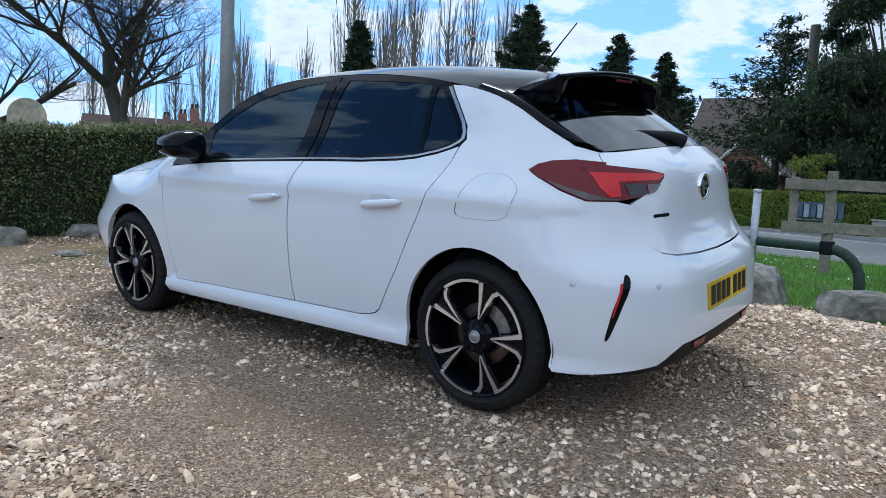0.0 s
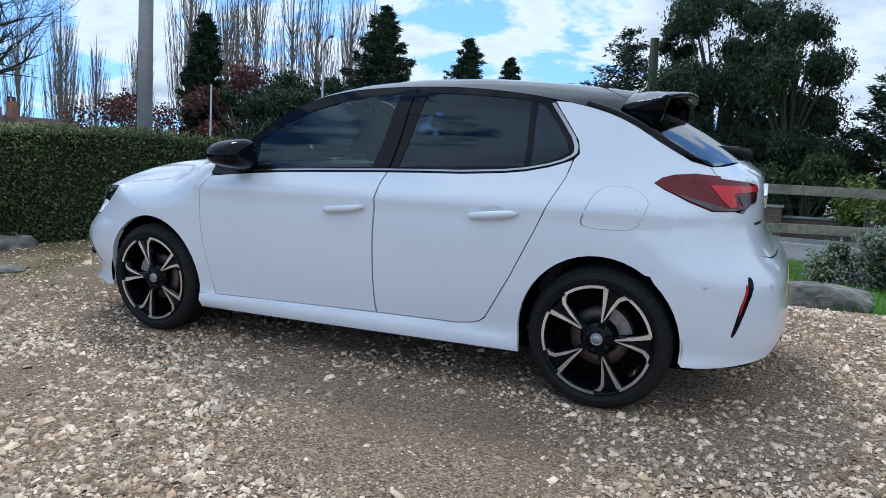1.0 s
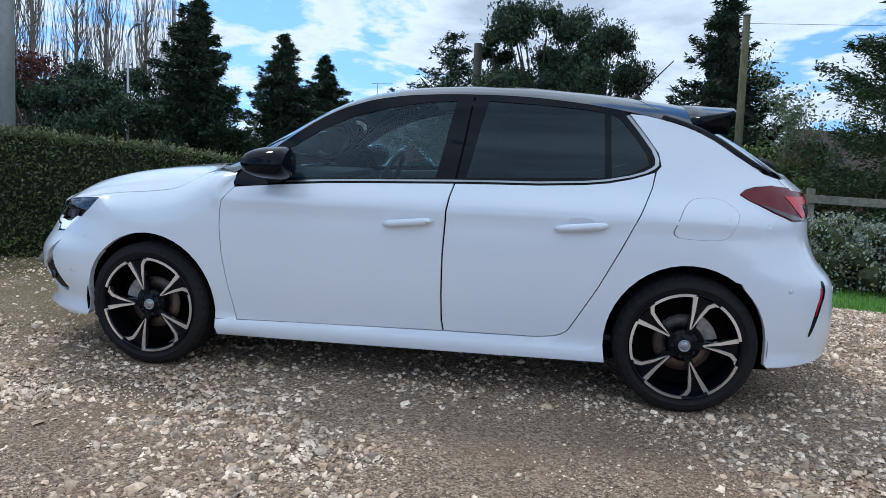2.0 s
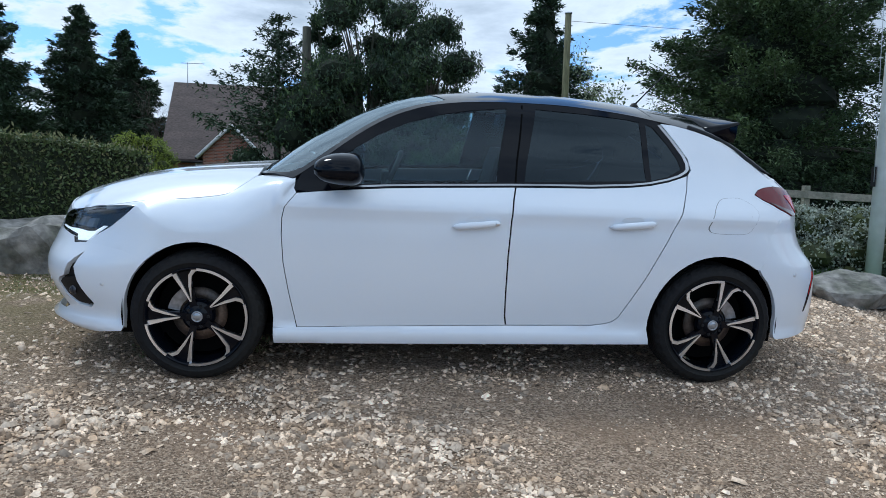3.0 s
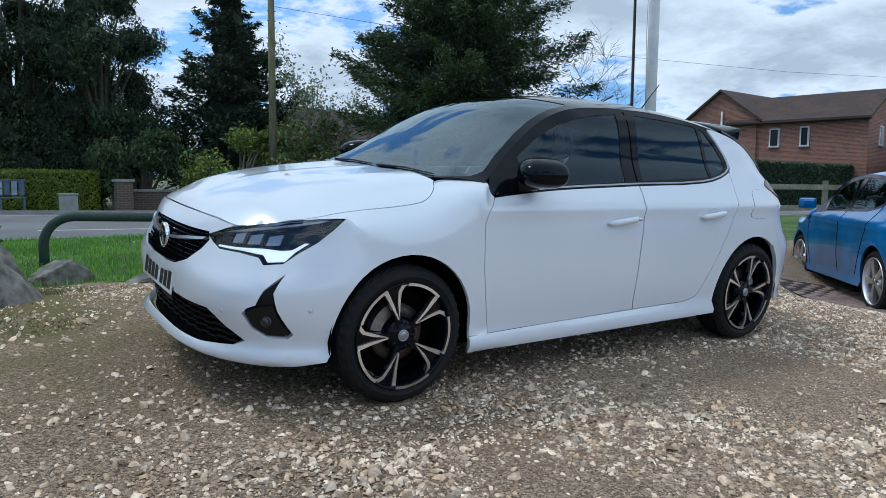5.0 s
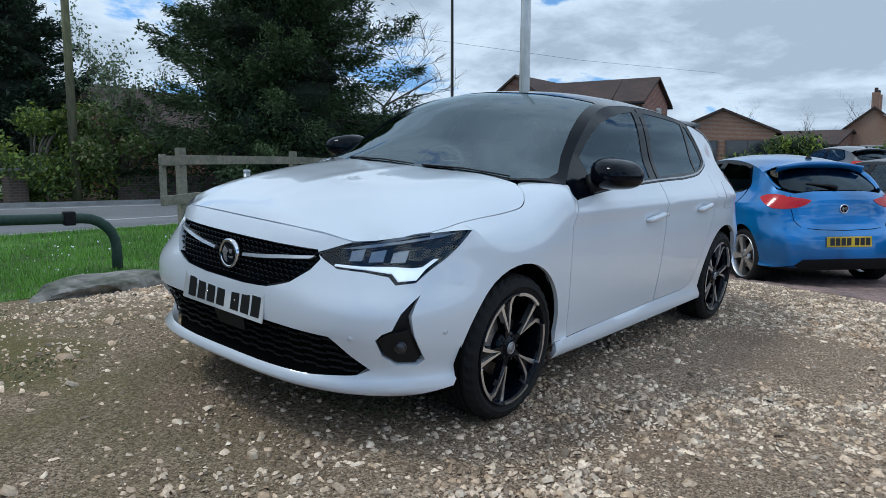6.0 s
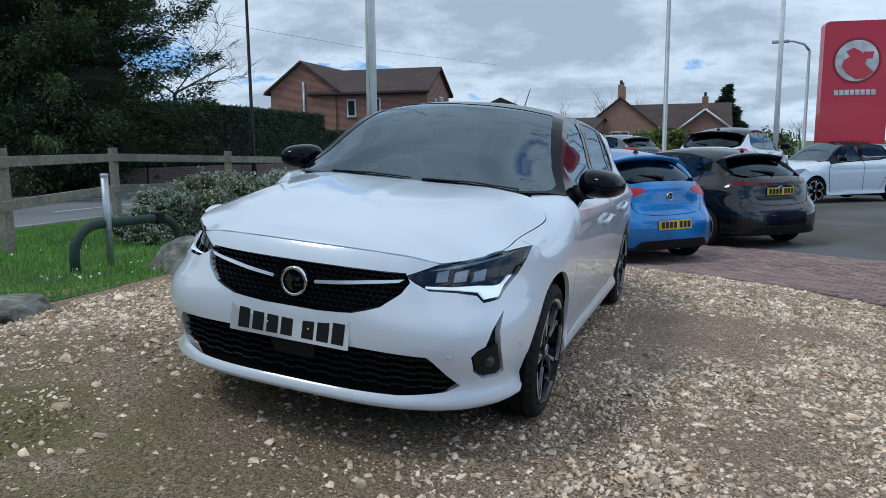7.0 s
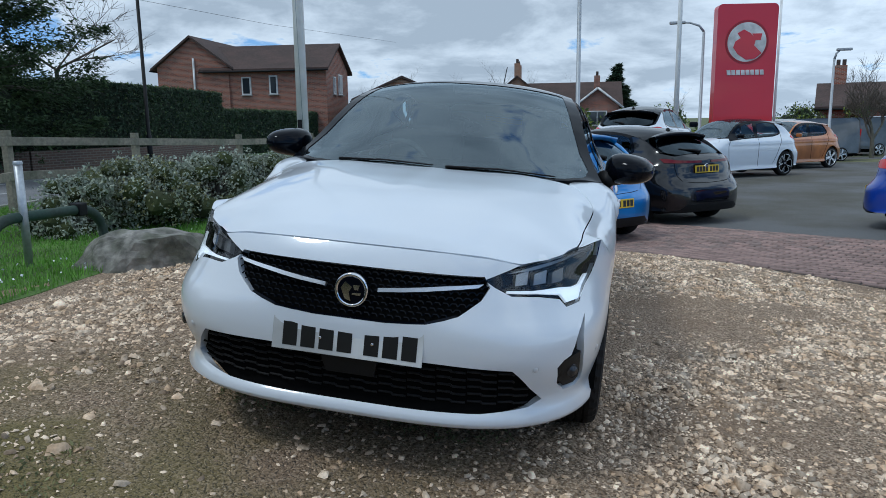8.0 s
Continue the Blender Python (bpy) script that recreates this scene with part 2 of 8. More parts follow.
def curve(*pts):
    """A smooth function through (x, y) pairs in order of x; flat beyond the ends."""
    xs, ys = np.array([p[0] for p in pts], float), np.array([p[1] for p in pts], float)
    if xs[0] > xs[-1]:
        xs, ys = xs[::-1], ys[::-1]
    h, d = np.diff(xs), np.diff(ys) / np.diff(xs)
    m = np.concatenate([[d[0]], (d[:-1] * h[1:] + d[1:] * h[:-1]) / (h[:-1] + h[1:]), [d[-1]]])
    for i in range(1, len(m) - 1):
        if d[i - 1] * d[i] <= 0:
            m[i] = 0
        else:
            m[i] = np.sign(m[i]) * min(abs(m[i]), 3 * abs(d[i - 1]), 3 * abs(d[i]))

    def f(x):
        x = np.clip(np.asarray(x, float), xs[0], xs[-1])
        i = np.clip(np.searchsorted(xs, x, side="right") - 1, 0, len(h) - 1)
        t = (x - xs[i]) / h[i]
        return ((1 + 2 * t) * (1 - t) ** 2 * ys[i] + t * (1 - t) ** 2 * h[i] * m[i] + t * t * (3 - 2 * t) * ys[i + 1] + t * t * (t - 1) * h[i] * m[i + 1])
    return f


X0F, X0R = 1.0, -1.15
half_w = curve((.15, .77), (.175, .812), (.20, .838), (.24, .846), (.256, .842), (.272, .826), (.30, .829), (.40, .842), (.55, .853), (.70, .855), (.77, .8505), (.81, .8475), (.848, .857), (.866, .850), (.90, .825), (.95, .782), (1.0, .745), (1.07, .702), (1.2, .65), (1.28, .615), (1.34, .575), (1.40, .51))
nose_x = curve((.19, 2.01), (.225, 2.085), (.245, 2.10), (.262, 2.075), (.30, 2.05), (.40, 2.075), (.46, 2.095), (.56, 2.09), (.60, 2.08), (.66, 2.065), (.72, 2.045), (.77, 2.02), (.81, 1.985), (.9, 1.9))
tail_x = curve((.20, -1.92), (.27, -1.985), (.35, -1.995), (.50, -1.985), (.57, -1.975), (.61, -1.95), (.66, -1.905), (.72, -1.875), (.85, -1.855), (.95, -1.845), (.99, -1.825), (1.02, -1.785), (1.06, -1.74), (1.12, -1.70), (1.2, -1.63), (1.32, -1.55))
roof_c = curve((1.05, .962), (1.0, .995), (.93, 1.055), (.846, 1.118), (.663, 1.226), (.484, 1.320), (.307, 1.384), (.132, 1.414), (-.042, 1.430), (-.242, 1.438), (-.468, 1.438), (-.692, 1.426), (-.886, 1.411), (-1.05, 1.394), (-1.27, 1.368), (-1.6, 1.335))
rail_z = curve((.86, .955), (.794, .997), (.70, 1.065), (.554, 1.173), (.403, 1.264), (.248, 1.323), (.091, 1.354), (-.07, 1.367), (-.257, 1.372), (-.47, 1.369), (-.679, 1.353), (-.857, 1.331), (-.983, 1.309), (-1.108, 1.284), (-1.23, 1.25), (-1.35, 1.195), (-1.444, 1.135), (-1.559, 1.067))
belt_z = curve((.83, .905), (.54, .930), (-.21, .963), (-.885, .992), (-1.007, 1.017), (-1.105, 1.05))
bonnet_c = curve((2.0, .800), (1.975, .822), (1.9, .850), (1.839, .868), (1.64, .921), (1.413, .952), (1.222, .969), (1.03, .984), (.9, .992))
bonnet_e = curve((2.0, .790), (1.95, .782), (1.876, .757), (1.79, .785), (1.70, .801), (1.6, .815), (1.45, .832), (1.26, .850), (1.13, .872), (1.0, .925), (.95, .946), (.9, .960), (.82, .968))
bonnet_y = curve((2.0, .30), (1.95, .42), (1.876, .57), (1.84, .61), (1.79, .663), (1.70, .709), (1.62, .722), (1.45, .738), (1.26, .752), (1.13, .760), (1.0, .765), (.9, .768), (.82, .768))
# the shut line between bonnet and wing, drawn on one common surface
shut_y = curve((1.70, .7045), (1.66, .7105), (1.62, .714), (1.55, .716), (1.4, .728), (1.26, .739), (1.18, .743), (1.14, .739), (1.11, .727), (1.08, .704), (1.055, .675), (1.035, .640), (1.0, .625), (.955, .65), (.905, .70), (.87, .73), (.82, .752))


# how square the corners are in plan, by height
nose_n = curve((.2, 3.3), (.30, 3.5), (.42, 3.9), (.50, 3.9), (.62, 3.15), (.72, 2.8), (.8, 2.8))
tail_n = curve((.2, 3.8), (.60, 3.9), (.72, 3.5), (.85, 3.2), (1.0, 3.1))


def side_at(u, z):
    """The lower body: u runs 0 to 3 from the middle of the nose along the left side to the middle of the tail."""
    u, z = np.asarray(u, float), np.asarray(z, float)
    sign, u = np.where(u < 0, -1.0, 1.0), np.abs(u)
    w, xf, xr, nf, nr = half_w(z), nose_x(z), tail_x(z), nose_n(z), tail_n(z)
    sf, sr = np.clip(u, 0, 1) * np.pi / 2, np.clip(3 - u, 0, 1) * np.pi / 2
    x = np.where(u <= 1, X0F + (xf - X0F) * np.abs(np.cos(sf)) ** (2 / nf), np.where(u >= 2, X0R + (xr - X0R) * np.abs(np.cos(sr)) ** (2 / nr), X0F + (u - 1) * (X0R - X0F)))
    y = np.where(u <= 1, w * np.abs(np.sin(sf)) ** (2 / nf), np.where(u >= 2, w * np.abs(np.sin(sr)) ** (2 / nr), w))
    return np.stack([x, sign * y, z], axis=-1)


def u_of_x(x, z):
    x = float(x)
    if x > X0F:
        return math.acos(min(1, ((x - X0F) / (float(nose_x(z)) - X0F)) ** (float(nose_n(z)) / 2))) * 2 / math.pi
    if x < X0R:
        return 3 - math.acos(min(1, ((X0R - x) / (X0R - float(tail_x(z)))) ** (float(tail_n(z)) / 2))) * 2 / math.pi
    return 1 + (x - X0F) / (X0R - X0F)


def u_front(y, z):
    return math.copysign(math.asin(min(1, abs(y) / float(half_w(z))) ** (float(nose_n(z)) / 2)) * 2 / math.pi, y)


def u_rear(y, z):
    return 3 - math.asin(min(1, abs(y) / float(half_w(z))) ** (float(tail_n(z)) / 2)) * 2 / math.pi


def xz(*pts):
    return [(u_of_x(x, z), z) for x, z in pts]


def fyz(*pts):
    return [(u_front(y, z), z) for y, z in pts]


def ryz(*pts):
    return [(u_rear(y, z), z) for y, z in pts]


def y_side(x, z):
    return float(side_at(u_of_x(x, z), z)[1])


RAIL_X = [.86 - 2.42 * i / 60 for i in range(61)]
rail_y = curve(*[(x, y_side(x, float(rail_z(x)))) for x in RAIL_X])


def top_at(x, y):
    """Windscreen and roof over the plan."""
    zr, zc, yr = rail_z(x), roof_c(x), rail_y(x)
    return np.stack([x, y, zr + (zc - zr) * (1 - np.clip(np.abs(y) / yr, 0, 1.2) ** 2.3)], axis=-1)


BONNET_FRONT = [(0, .788), (.15, .788), (.30, .785), (.43, .777), (.53, .760), (.60, .752)]


def bonnet_at(x, y):
    ze, zc, ye, square = bonnet_e(x), bonnet_c(x), bonnet_y(x), 3.0 + 2.2 * smooth_np(1.75, 1.1, x)
    crease = 0.003 * np.exp(-(y / .05) ** 2) + 0.004 * np.exp(-((np.abs(y) - .40) / .09) ** 2)
    z = ze + (zc - ze) * (1 - np.clip(np.abs(y) / ye, 0, 1.1) ** square) + crease * smooth_np(2.0, 1.8, x)
    # draw the leading edge down to the bumper's top
    k = np.abs(y)
    xe, zb = front_x(k), front_z(k)
    e2, c2, y2 = bonnet_e(xe), bonnet_c(xe), bonnet_y(xe)
    z0 = e2 + (c2 - e2) * (1 - np.clip(k / y2, 0, 1.1) ** 3.0)
    return np.stack([x, y, z + (zb - z0) * np.exp(-np.clip(xe - x, 0, 1) / .07) * smooth_np(.62, .54, k)], axis=-1)


front_z = curve(*BONNET_FRONT)
front_x = curve(*[(y, float(side_at(u_front(y, z), z)[0]) - .006) for y, z in BONNET_FRONT])


def back_at(x, y):
    """The rear window's plane, crowned."""
    return np.stack([x, y, 1.302 - (-1.30 - x) * 0.565 + 0.012 * np.sin(np.clip((-1.30 - x) / 0.45, 0, 1) * np.pi) - 0.095 * (y / 0.56) ** 2], axis=-1)


def inside(poly, p):
    a, b = np.asarray(poly), np.roll(np.asarray(poly), -1, axis=0)
    r = np.zeros(len(p), bool)
    for (x0, y0), (x1, y1) in zip(a, b):
        c = (y0 > p[:, 1]) != (y1 > p[:, 1])
        with np.errstate(divide="ignore", invalid="ignore"):
            r ^= c & (p[:, 0] < (x1 - x0) * (p[:, 1] - y0) / (y1 - y0) + x0)
    return r


def dense(poly, step):
    out = []
    for a, b in zip(poly, poly[1:] + poly[:1]):
        k = max(1, int(math.dist(a, b) / step))
        out += [(a[0] + (b[0] - a[0]) * i / k, a[1] + (b[1] - a[1]) * i / k) for i in range(k)]
    return out


def rounded(poly, r=0.3):
    """Corners cut twice, for soft outlines."""
    for _ in range(2):
        out = []
        for a, b in zip(poly, poly[1:] + poly[:1]):
            out += [(a[0] + (b[0] - a[0]) * r, a[1] + (b[1] - a[1]) * r), (a[0] + (b[0] - a[0]) * (1 - r), a[1] + (b[1] - a[1]) * (1 - r))]
        poly, r = out, 0.25
    return poly


def inset(poly, d):
    """The outline drawn in by d (out, where d is negative)."""
    area = sum(a[0] * b[1] - b[0] * a[1] for a, b in zip(poly, poly[1:] + poly[:1]))
    s = 1 if area > 0 else -1
    out = []
    n = len(poly)
    for i in range(n):
        p, q, r = Vector(poly[i - 1]), Vector(poly[i]), Vector(poly[(i + 1) % n])
        e, f = (q - p), (r - q)
        if e.length < 1e-6 or f.length < 1e-6:
            continue
        n1, n2 = Vector((-e.y, e.x)).normalized() * s, Vector((-f.y, f.x)).normalized() * s
        m = (n1 + n2)
        k = d / max(0.35, m.length_squared / 2)
        out.append(tuple(q + m * k * 1.0)) if m.length > 1e-3 else out.append(tuple(q))
    return out


def sheet(surface, outline, holes=(), step=0.035, depth=0.012, lift=0.0, gap=0.0, flip=False):
    """Vertices and faces of a panel cut to its outline on a curved surface, with turned-in edges."""
    poly = dense([tuple(map(float, p)) for p in (inset(outline, gap) if gap else outline)], step)
    cuts = [dense([tuple(map(float, p)) for p in (inset(h, -gap) if gap else h)], step) for h in holes]
    pts, edges = [], []
    for loop in [poly] + cuts:
        o = len(pts)
        pts += loop
        edges += [(o + i, o + (i + 1) % len(loop)) for i in range(len(loop))]
    rim = np.array(pts)
    lo, hi = rim.min(0), rim.max(0)
    gx, gy = np.meshgrid(np.arange(lo[0] + step / 2, hi[0], step), np.arange(lo[1] + step / 2, hi[1], step * 0.87))
    gx[1::2] += step / 2
    g = np.stack([gx.ravel(), gy.ravel()], -1)
    keep = inside(poly, g)
    for c in cuts:
        keep &= ~inside(c, g)
    g = g[keep]
    if len(g):
        near = np.array([np.min(np.sum((rim - q) ** 2, axis=1)) for q in g])
        g = g[near > (step * 0.5) ** 2]
    from_cdt = delaunay([Vector(p) for p in pts] + [Vector(p) for p in g], edges, [], 0, 1e-6)
    v2, tris = np.array([tuple(v) for v in from_cdt[0]]), [tuple(f) for f in from_cdt[2]]
    c = np.array([v2[list(t)].mean(0) for t in tris])
    ok = inside(poly, c)
    for h in cuts:
        ok &= ~inside(h, c)
    tris = [t for t, k in zip(tris, ok) if k]
    e = 1e-3
    p3 = surface(v2[:, 0], v2[:, 1])
    du = surface(v2[:, 0] + e, v2[:, 1]) - surface(v2[:, 0] - e, v2[:, 1])
    dv = surface(v2[:, 0], v2[:, 1] + e) - surface(v2[:, 0], v2[:, 1] - e)
    nrm = np.cross(du, dv)
    nrm /= np.maximum(np.linalg.norm(nrm, axis=1, keepdims=True), 1e-9)
    if flip:
        nrm, tris = -nrm, [t[::-1] for t in tris]
    # triangles wind the same way round in the plane
    fixed = []
    for a, b, d in tris:
        area = (v2[b][0] - v2[a][0]) * (v2[d][1] - v2[a][1]) - (v2[d][0] - v2[a][0]) * (v2[b][1] - v2[a][1])
        fixed.append((a, b, d) if (area > 0) != flip else (a, d, b))
    tris = [f for f in fixed if abs((v2[f[1]][0] - v2[f[0]][0]) * (v2[f[2]][1] - v2[f[0]][1]) - (v2[f[2]][0] - v2[f[0]][0]) * (v2[f[1]][1] - v2[f[0]][1])) > 8e-6]
    p3 = p3 + nrm * lift
    vs = [tuple(p) for p in p3]
    fs = list(tris)
    if depth:
        count = {}
        for t in tris:
            for i in range(3):
                a, b = t[i], t[(i + 1) % 3]
                count[(a, b)] = count.get((a, b), 0) + 1
        low = {}
        for (a, b) in [k for k in count if (k[1], k[0]) not in count]:
            for q in (a, b):
                if q not in low:
                    low[q] = len(vs)
                    vs.append(tuple(p3[q]))
                    vs.append(tuple(p3[q] - nrm[q] * depth))
            fs.append((low[b], low[a], low[a] + 1, low[b] + 1))
    return vs, fs


from mathutils.geometry import delaunay_2d_cdt as delaunay


def mirrored(vs, fs):
    return [(x, -y, z) for x, y, z in vs], [tuple(reversed(f)) for f in fs]


def joined(*pairs):
    vs, fs = [], []
    for v, f in pairs:
        o = len(vs)
        vs += [tuple(p) for p in v]
        fs += [tuple(i + o for i in q) for q in f]
    return vs, fs


def welded(a, b):
    """Two pieces of one skin, sharing the points that they have in common."""
    va, vb = [tuple(v) for v in a[0]], [tuple(v) for v in b[0]]
    have = {}
    for i, v in enumerate(va):
        have.setdefault(tuple(round(c, 4) for c in v), i)
    to = {i: have.get(tuple(round(c, 4) for c in v), len(va) + i) for i, v in enumerate(vb)}
    return va + vb, list(a[1]) + [tuple(to[i] for i in f) for f in b[1]]


def grid_faces(rows, cols, flip=False):
    fs = [(r * cols + c, r * cols + c + 1, (r + 1) * cols + c + 1, (r + 1) * cols + c) for r in range(rows - 1) for c in range(cols - 1)]
    return [f[::-1] for f in fs] if flip else fs


def arc(cx, cz, a, b, d0, d1, n=20):
    return [(cx + a * math.cos(radians(d0 + (d1 - d0) * i / n)), cz + b * math.sin(radians(d0 + (d1 - d0) * i / n))) for i in range(n + 1)]


# outlines of the side, front to back
DOOR_FRONT = [(.818, .905), (.845, .872), (.869, .842), (.881, .79), (.882, .712), (.873, .58), (.849, .446), (.822, .323), (.809, .265)]
DOOR_MID = [(-.202, .290), (-.193, .339), (-.189, .46), (-.189, .642), (-.199, .844), (-.207, .905), (-.222, .963)]
DOOR_REAR = [(-1.105, 1.05), (-1.091, .981), (-1.06, .909), (-.987, .751), (-.884, .544), (-.798, .395), (-.766, .34), (-.74, .320), (-.706, .308), (-.631, .297)]
BELT_F = [(x, float(belt_z(x))) for x in (-.222, 0, .2, .4, .6, .75, .818)]
BELT_R = [(x, float(belt_z(x))) for x in (-.222, -.4, -.6, -.8, -.9, -1.0, -1.06, -1.105)]
ARCH_F = arc(1.262, .305, .345, .360, -24, 204, 28)
ARCH_R = arc(-1.262, .305, .343, .360, -20, 204, 28)
LAMP_R = [*xz((-1.451, .968), (-1.477, .990), (-1.522, 1.003), (-1.60, 1.007), (-1.69, .997)), *ryz((.60, .988), (.45, .970), (.365, .953), (.375, .935), (.43, .900), (.52, .870), (.63, .858)), *xz((-1.679, .862), (-1.593, .897), (-1.494, .943))]
LAMP_F = [*fyz((.425, .712), (.50, .745), (.56, .762), (.64, .782)), *xz((1.70, .803), (1.62, .812), (1.546, .815), (1.60, .765), (1.66, .715), (1.73, .672), (1.790, .630)), *fyz((.690, .622), (.665, .648), (.60, .660), (.515, .664), (.46, .690))]
GRILLE = [(-.425, .722), (-.2, .724), (.2, .724), (.425, .722), (.447, .690), (.425, .650), (.36, .598), (.26, .566), (.12, .555), (-.12, .555), (-.26, .566), (-.36, .598), (-.425, .650), (-.447, .690)]
LOWER = [(-.545, .432), (-.3, .440), (.3, .440), (.545, .432), (.60, .360), (.640, .305), (.60, .282), (.45, .268), (.2, .266), (-.2, .266), (-.45, .268), (-.60, .282), (-.640, .305), (-.60, .360)]
FOG = [(.752, .592), (.759, .52), (.764, .45), (.762, .345), (.745, .322), (.706, .326), (.685, .365), (.684, .432), (.702, .456), (.724, .470), (.738, .53)]


def tyre_mesh(r=0.307, w=0.205, rim=0.236):
    prof = [(rim - .006, -.085), (rim + .004, -.098), (rim + .02, -.105), (r - .045, -.110), (r - .018, -.102), (r - .006, -.088), (r, -.070), (r, .070), (r - .006, .088), (r - .018, .102), (r - .045, .110), (rim + .02, .105), (rim + .004, .098), (rim - .006, .085)]
    prof = [(a, b * w / .22) for a, b in prof]
    # grooves round the tread
    tread = []
    for y in (-.045, -.016, .016, .045):
        tread += [(r, y - .005), (r - .008, y - .004), (r - .008, y + .004), (r, y + .005)]
    prof = prof[:7] + tread + prof[7:]
    n = 72
    vs, fs = [], []
    for i in range(n):
        a = 2 * math.pi * i / n
        for k, (rr, y) in enumerate(prof):
            cut = 0.006 if (i % 2 == 0 and r - 0.02 < rr < r - 0.001 and abs(y) > 0.07) else 0
            vs.append(((rr - cut) * math.cos(a), y, (rr - cut) * math.sin(a)))
    m = len(prof)
    for i in range(n):
        for k in range(m - 1):
            fs.append((i * m + k, i * m + k + 1, ((i + 1) % n) * m + k + 1, ((i + 1) % n) * m + k))
    return mesh_of("tyre", vs, [f[::-1] for f in fs], M["rubber"])


def lathe(prof, n, mat, name="lathe", smooth=True):
    vs, fs, m = [], [], len(prof)
    for i in range(n):
        a = 2 * math.pi * i / n
        vs += [(r * math.cos(a), y, r * math.sin(a)) for r, y in prof]
    for i in range(n):
        fs += [(i * m + k + 1, i * m + k, ((i + 1) % n) * m + k, ((i + 1) % n) * m + k + 1) for k in range(m - 1)]
    return mesh_of(name, vs, fs, mat, smooth=smooth)


def prism(poly, y0, y1):
    """A flat shape of (x, z) points given depth along y."""
    n = len(poly)
    vs = [(x, y1, z) for x, z in poly] + [(x, y0, z) for x, z in poly]
    fs = [tuple(range(n))[::-1], tuple(range(n, 2 * n))] + [(i, (i + 1) % n, n + (i + 1) % n, n + i) for i in range(n)]
    return vs, fs


def spoke_outline(inner, outer, flip=False):
    return [(r * math.cos(radians(a)), r * math.sin(radians(a))) for r, a in inner + outer][::-1 if flip else 1]


def build_wheel(parent, at, side, spin, plain=False, caliper=40):
    """A wheel with tyre; its face looks along +y (side 1) or -y."""
    turn = Matrix.Translation(at) @ (pose(0, 0, 0, 0, spin, 0) if side > 0 else pose(0, 0, 0, 0, spin, 180))
    w = part("wheel", None, parent)
    w.matrix_local = turn
    key = "plain" if plain else "sport"
    if key not in WHEELS:
        WHEELS[key] = wheel_meshes(plain)
    for name, me in WHEELS[key]:
        ob = part(name, me, w)
        if name == "brake_caliper":
            # the caliper does not turn with the wheel
            ob.matrix_local = pose(0, 0, 0, 0, 177 - spin - caliper, 0)
    return w


WHEELS = {}
M["caliper_metal"] = material("caliper_metal", (.30, .30, .31), .4, metal=.8, grain=.3, scale=40)
M["hub_black"] = material("hub_black", (.05, .05, .055), .2, metal=.5)


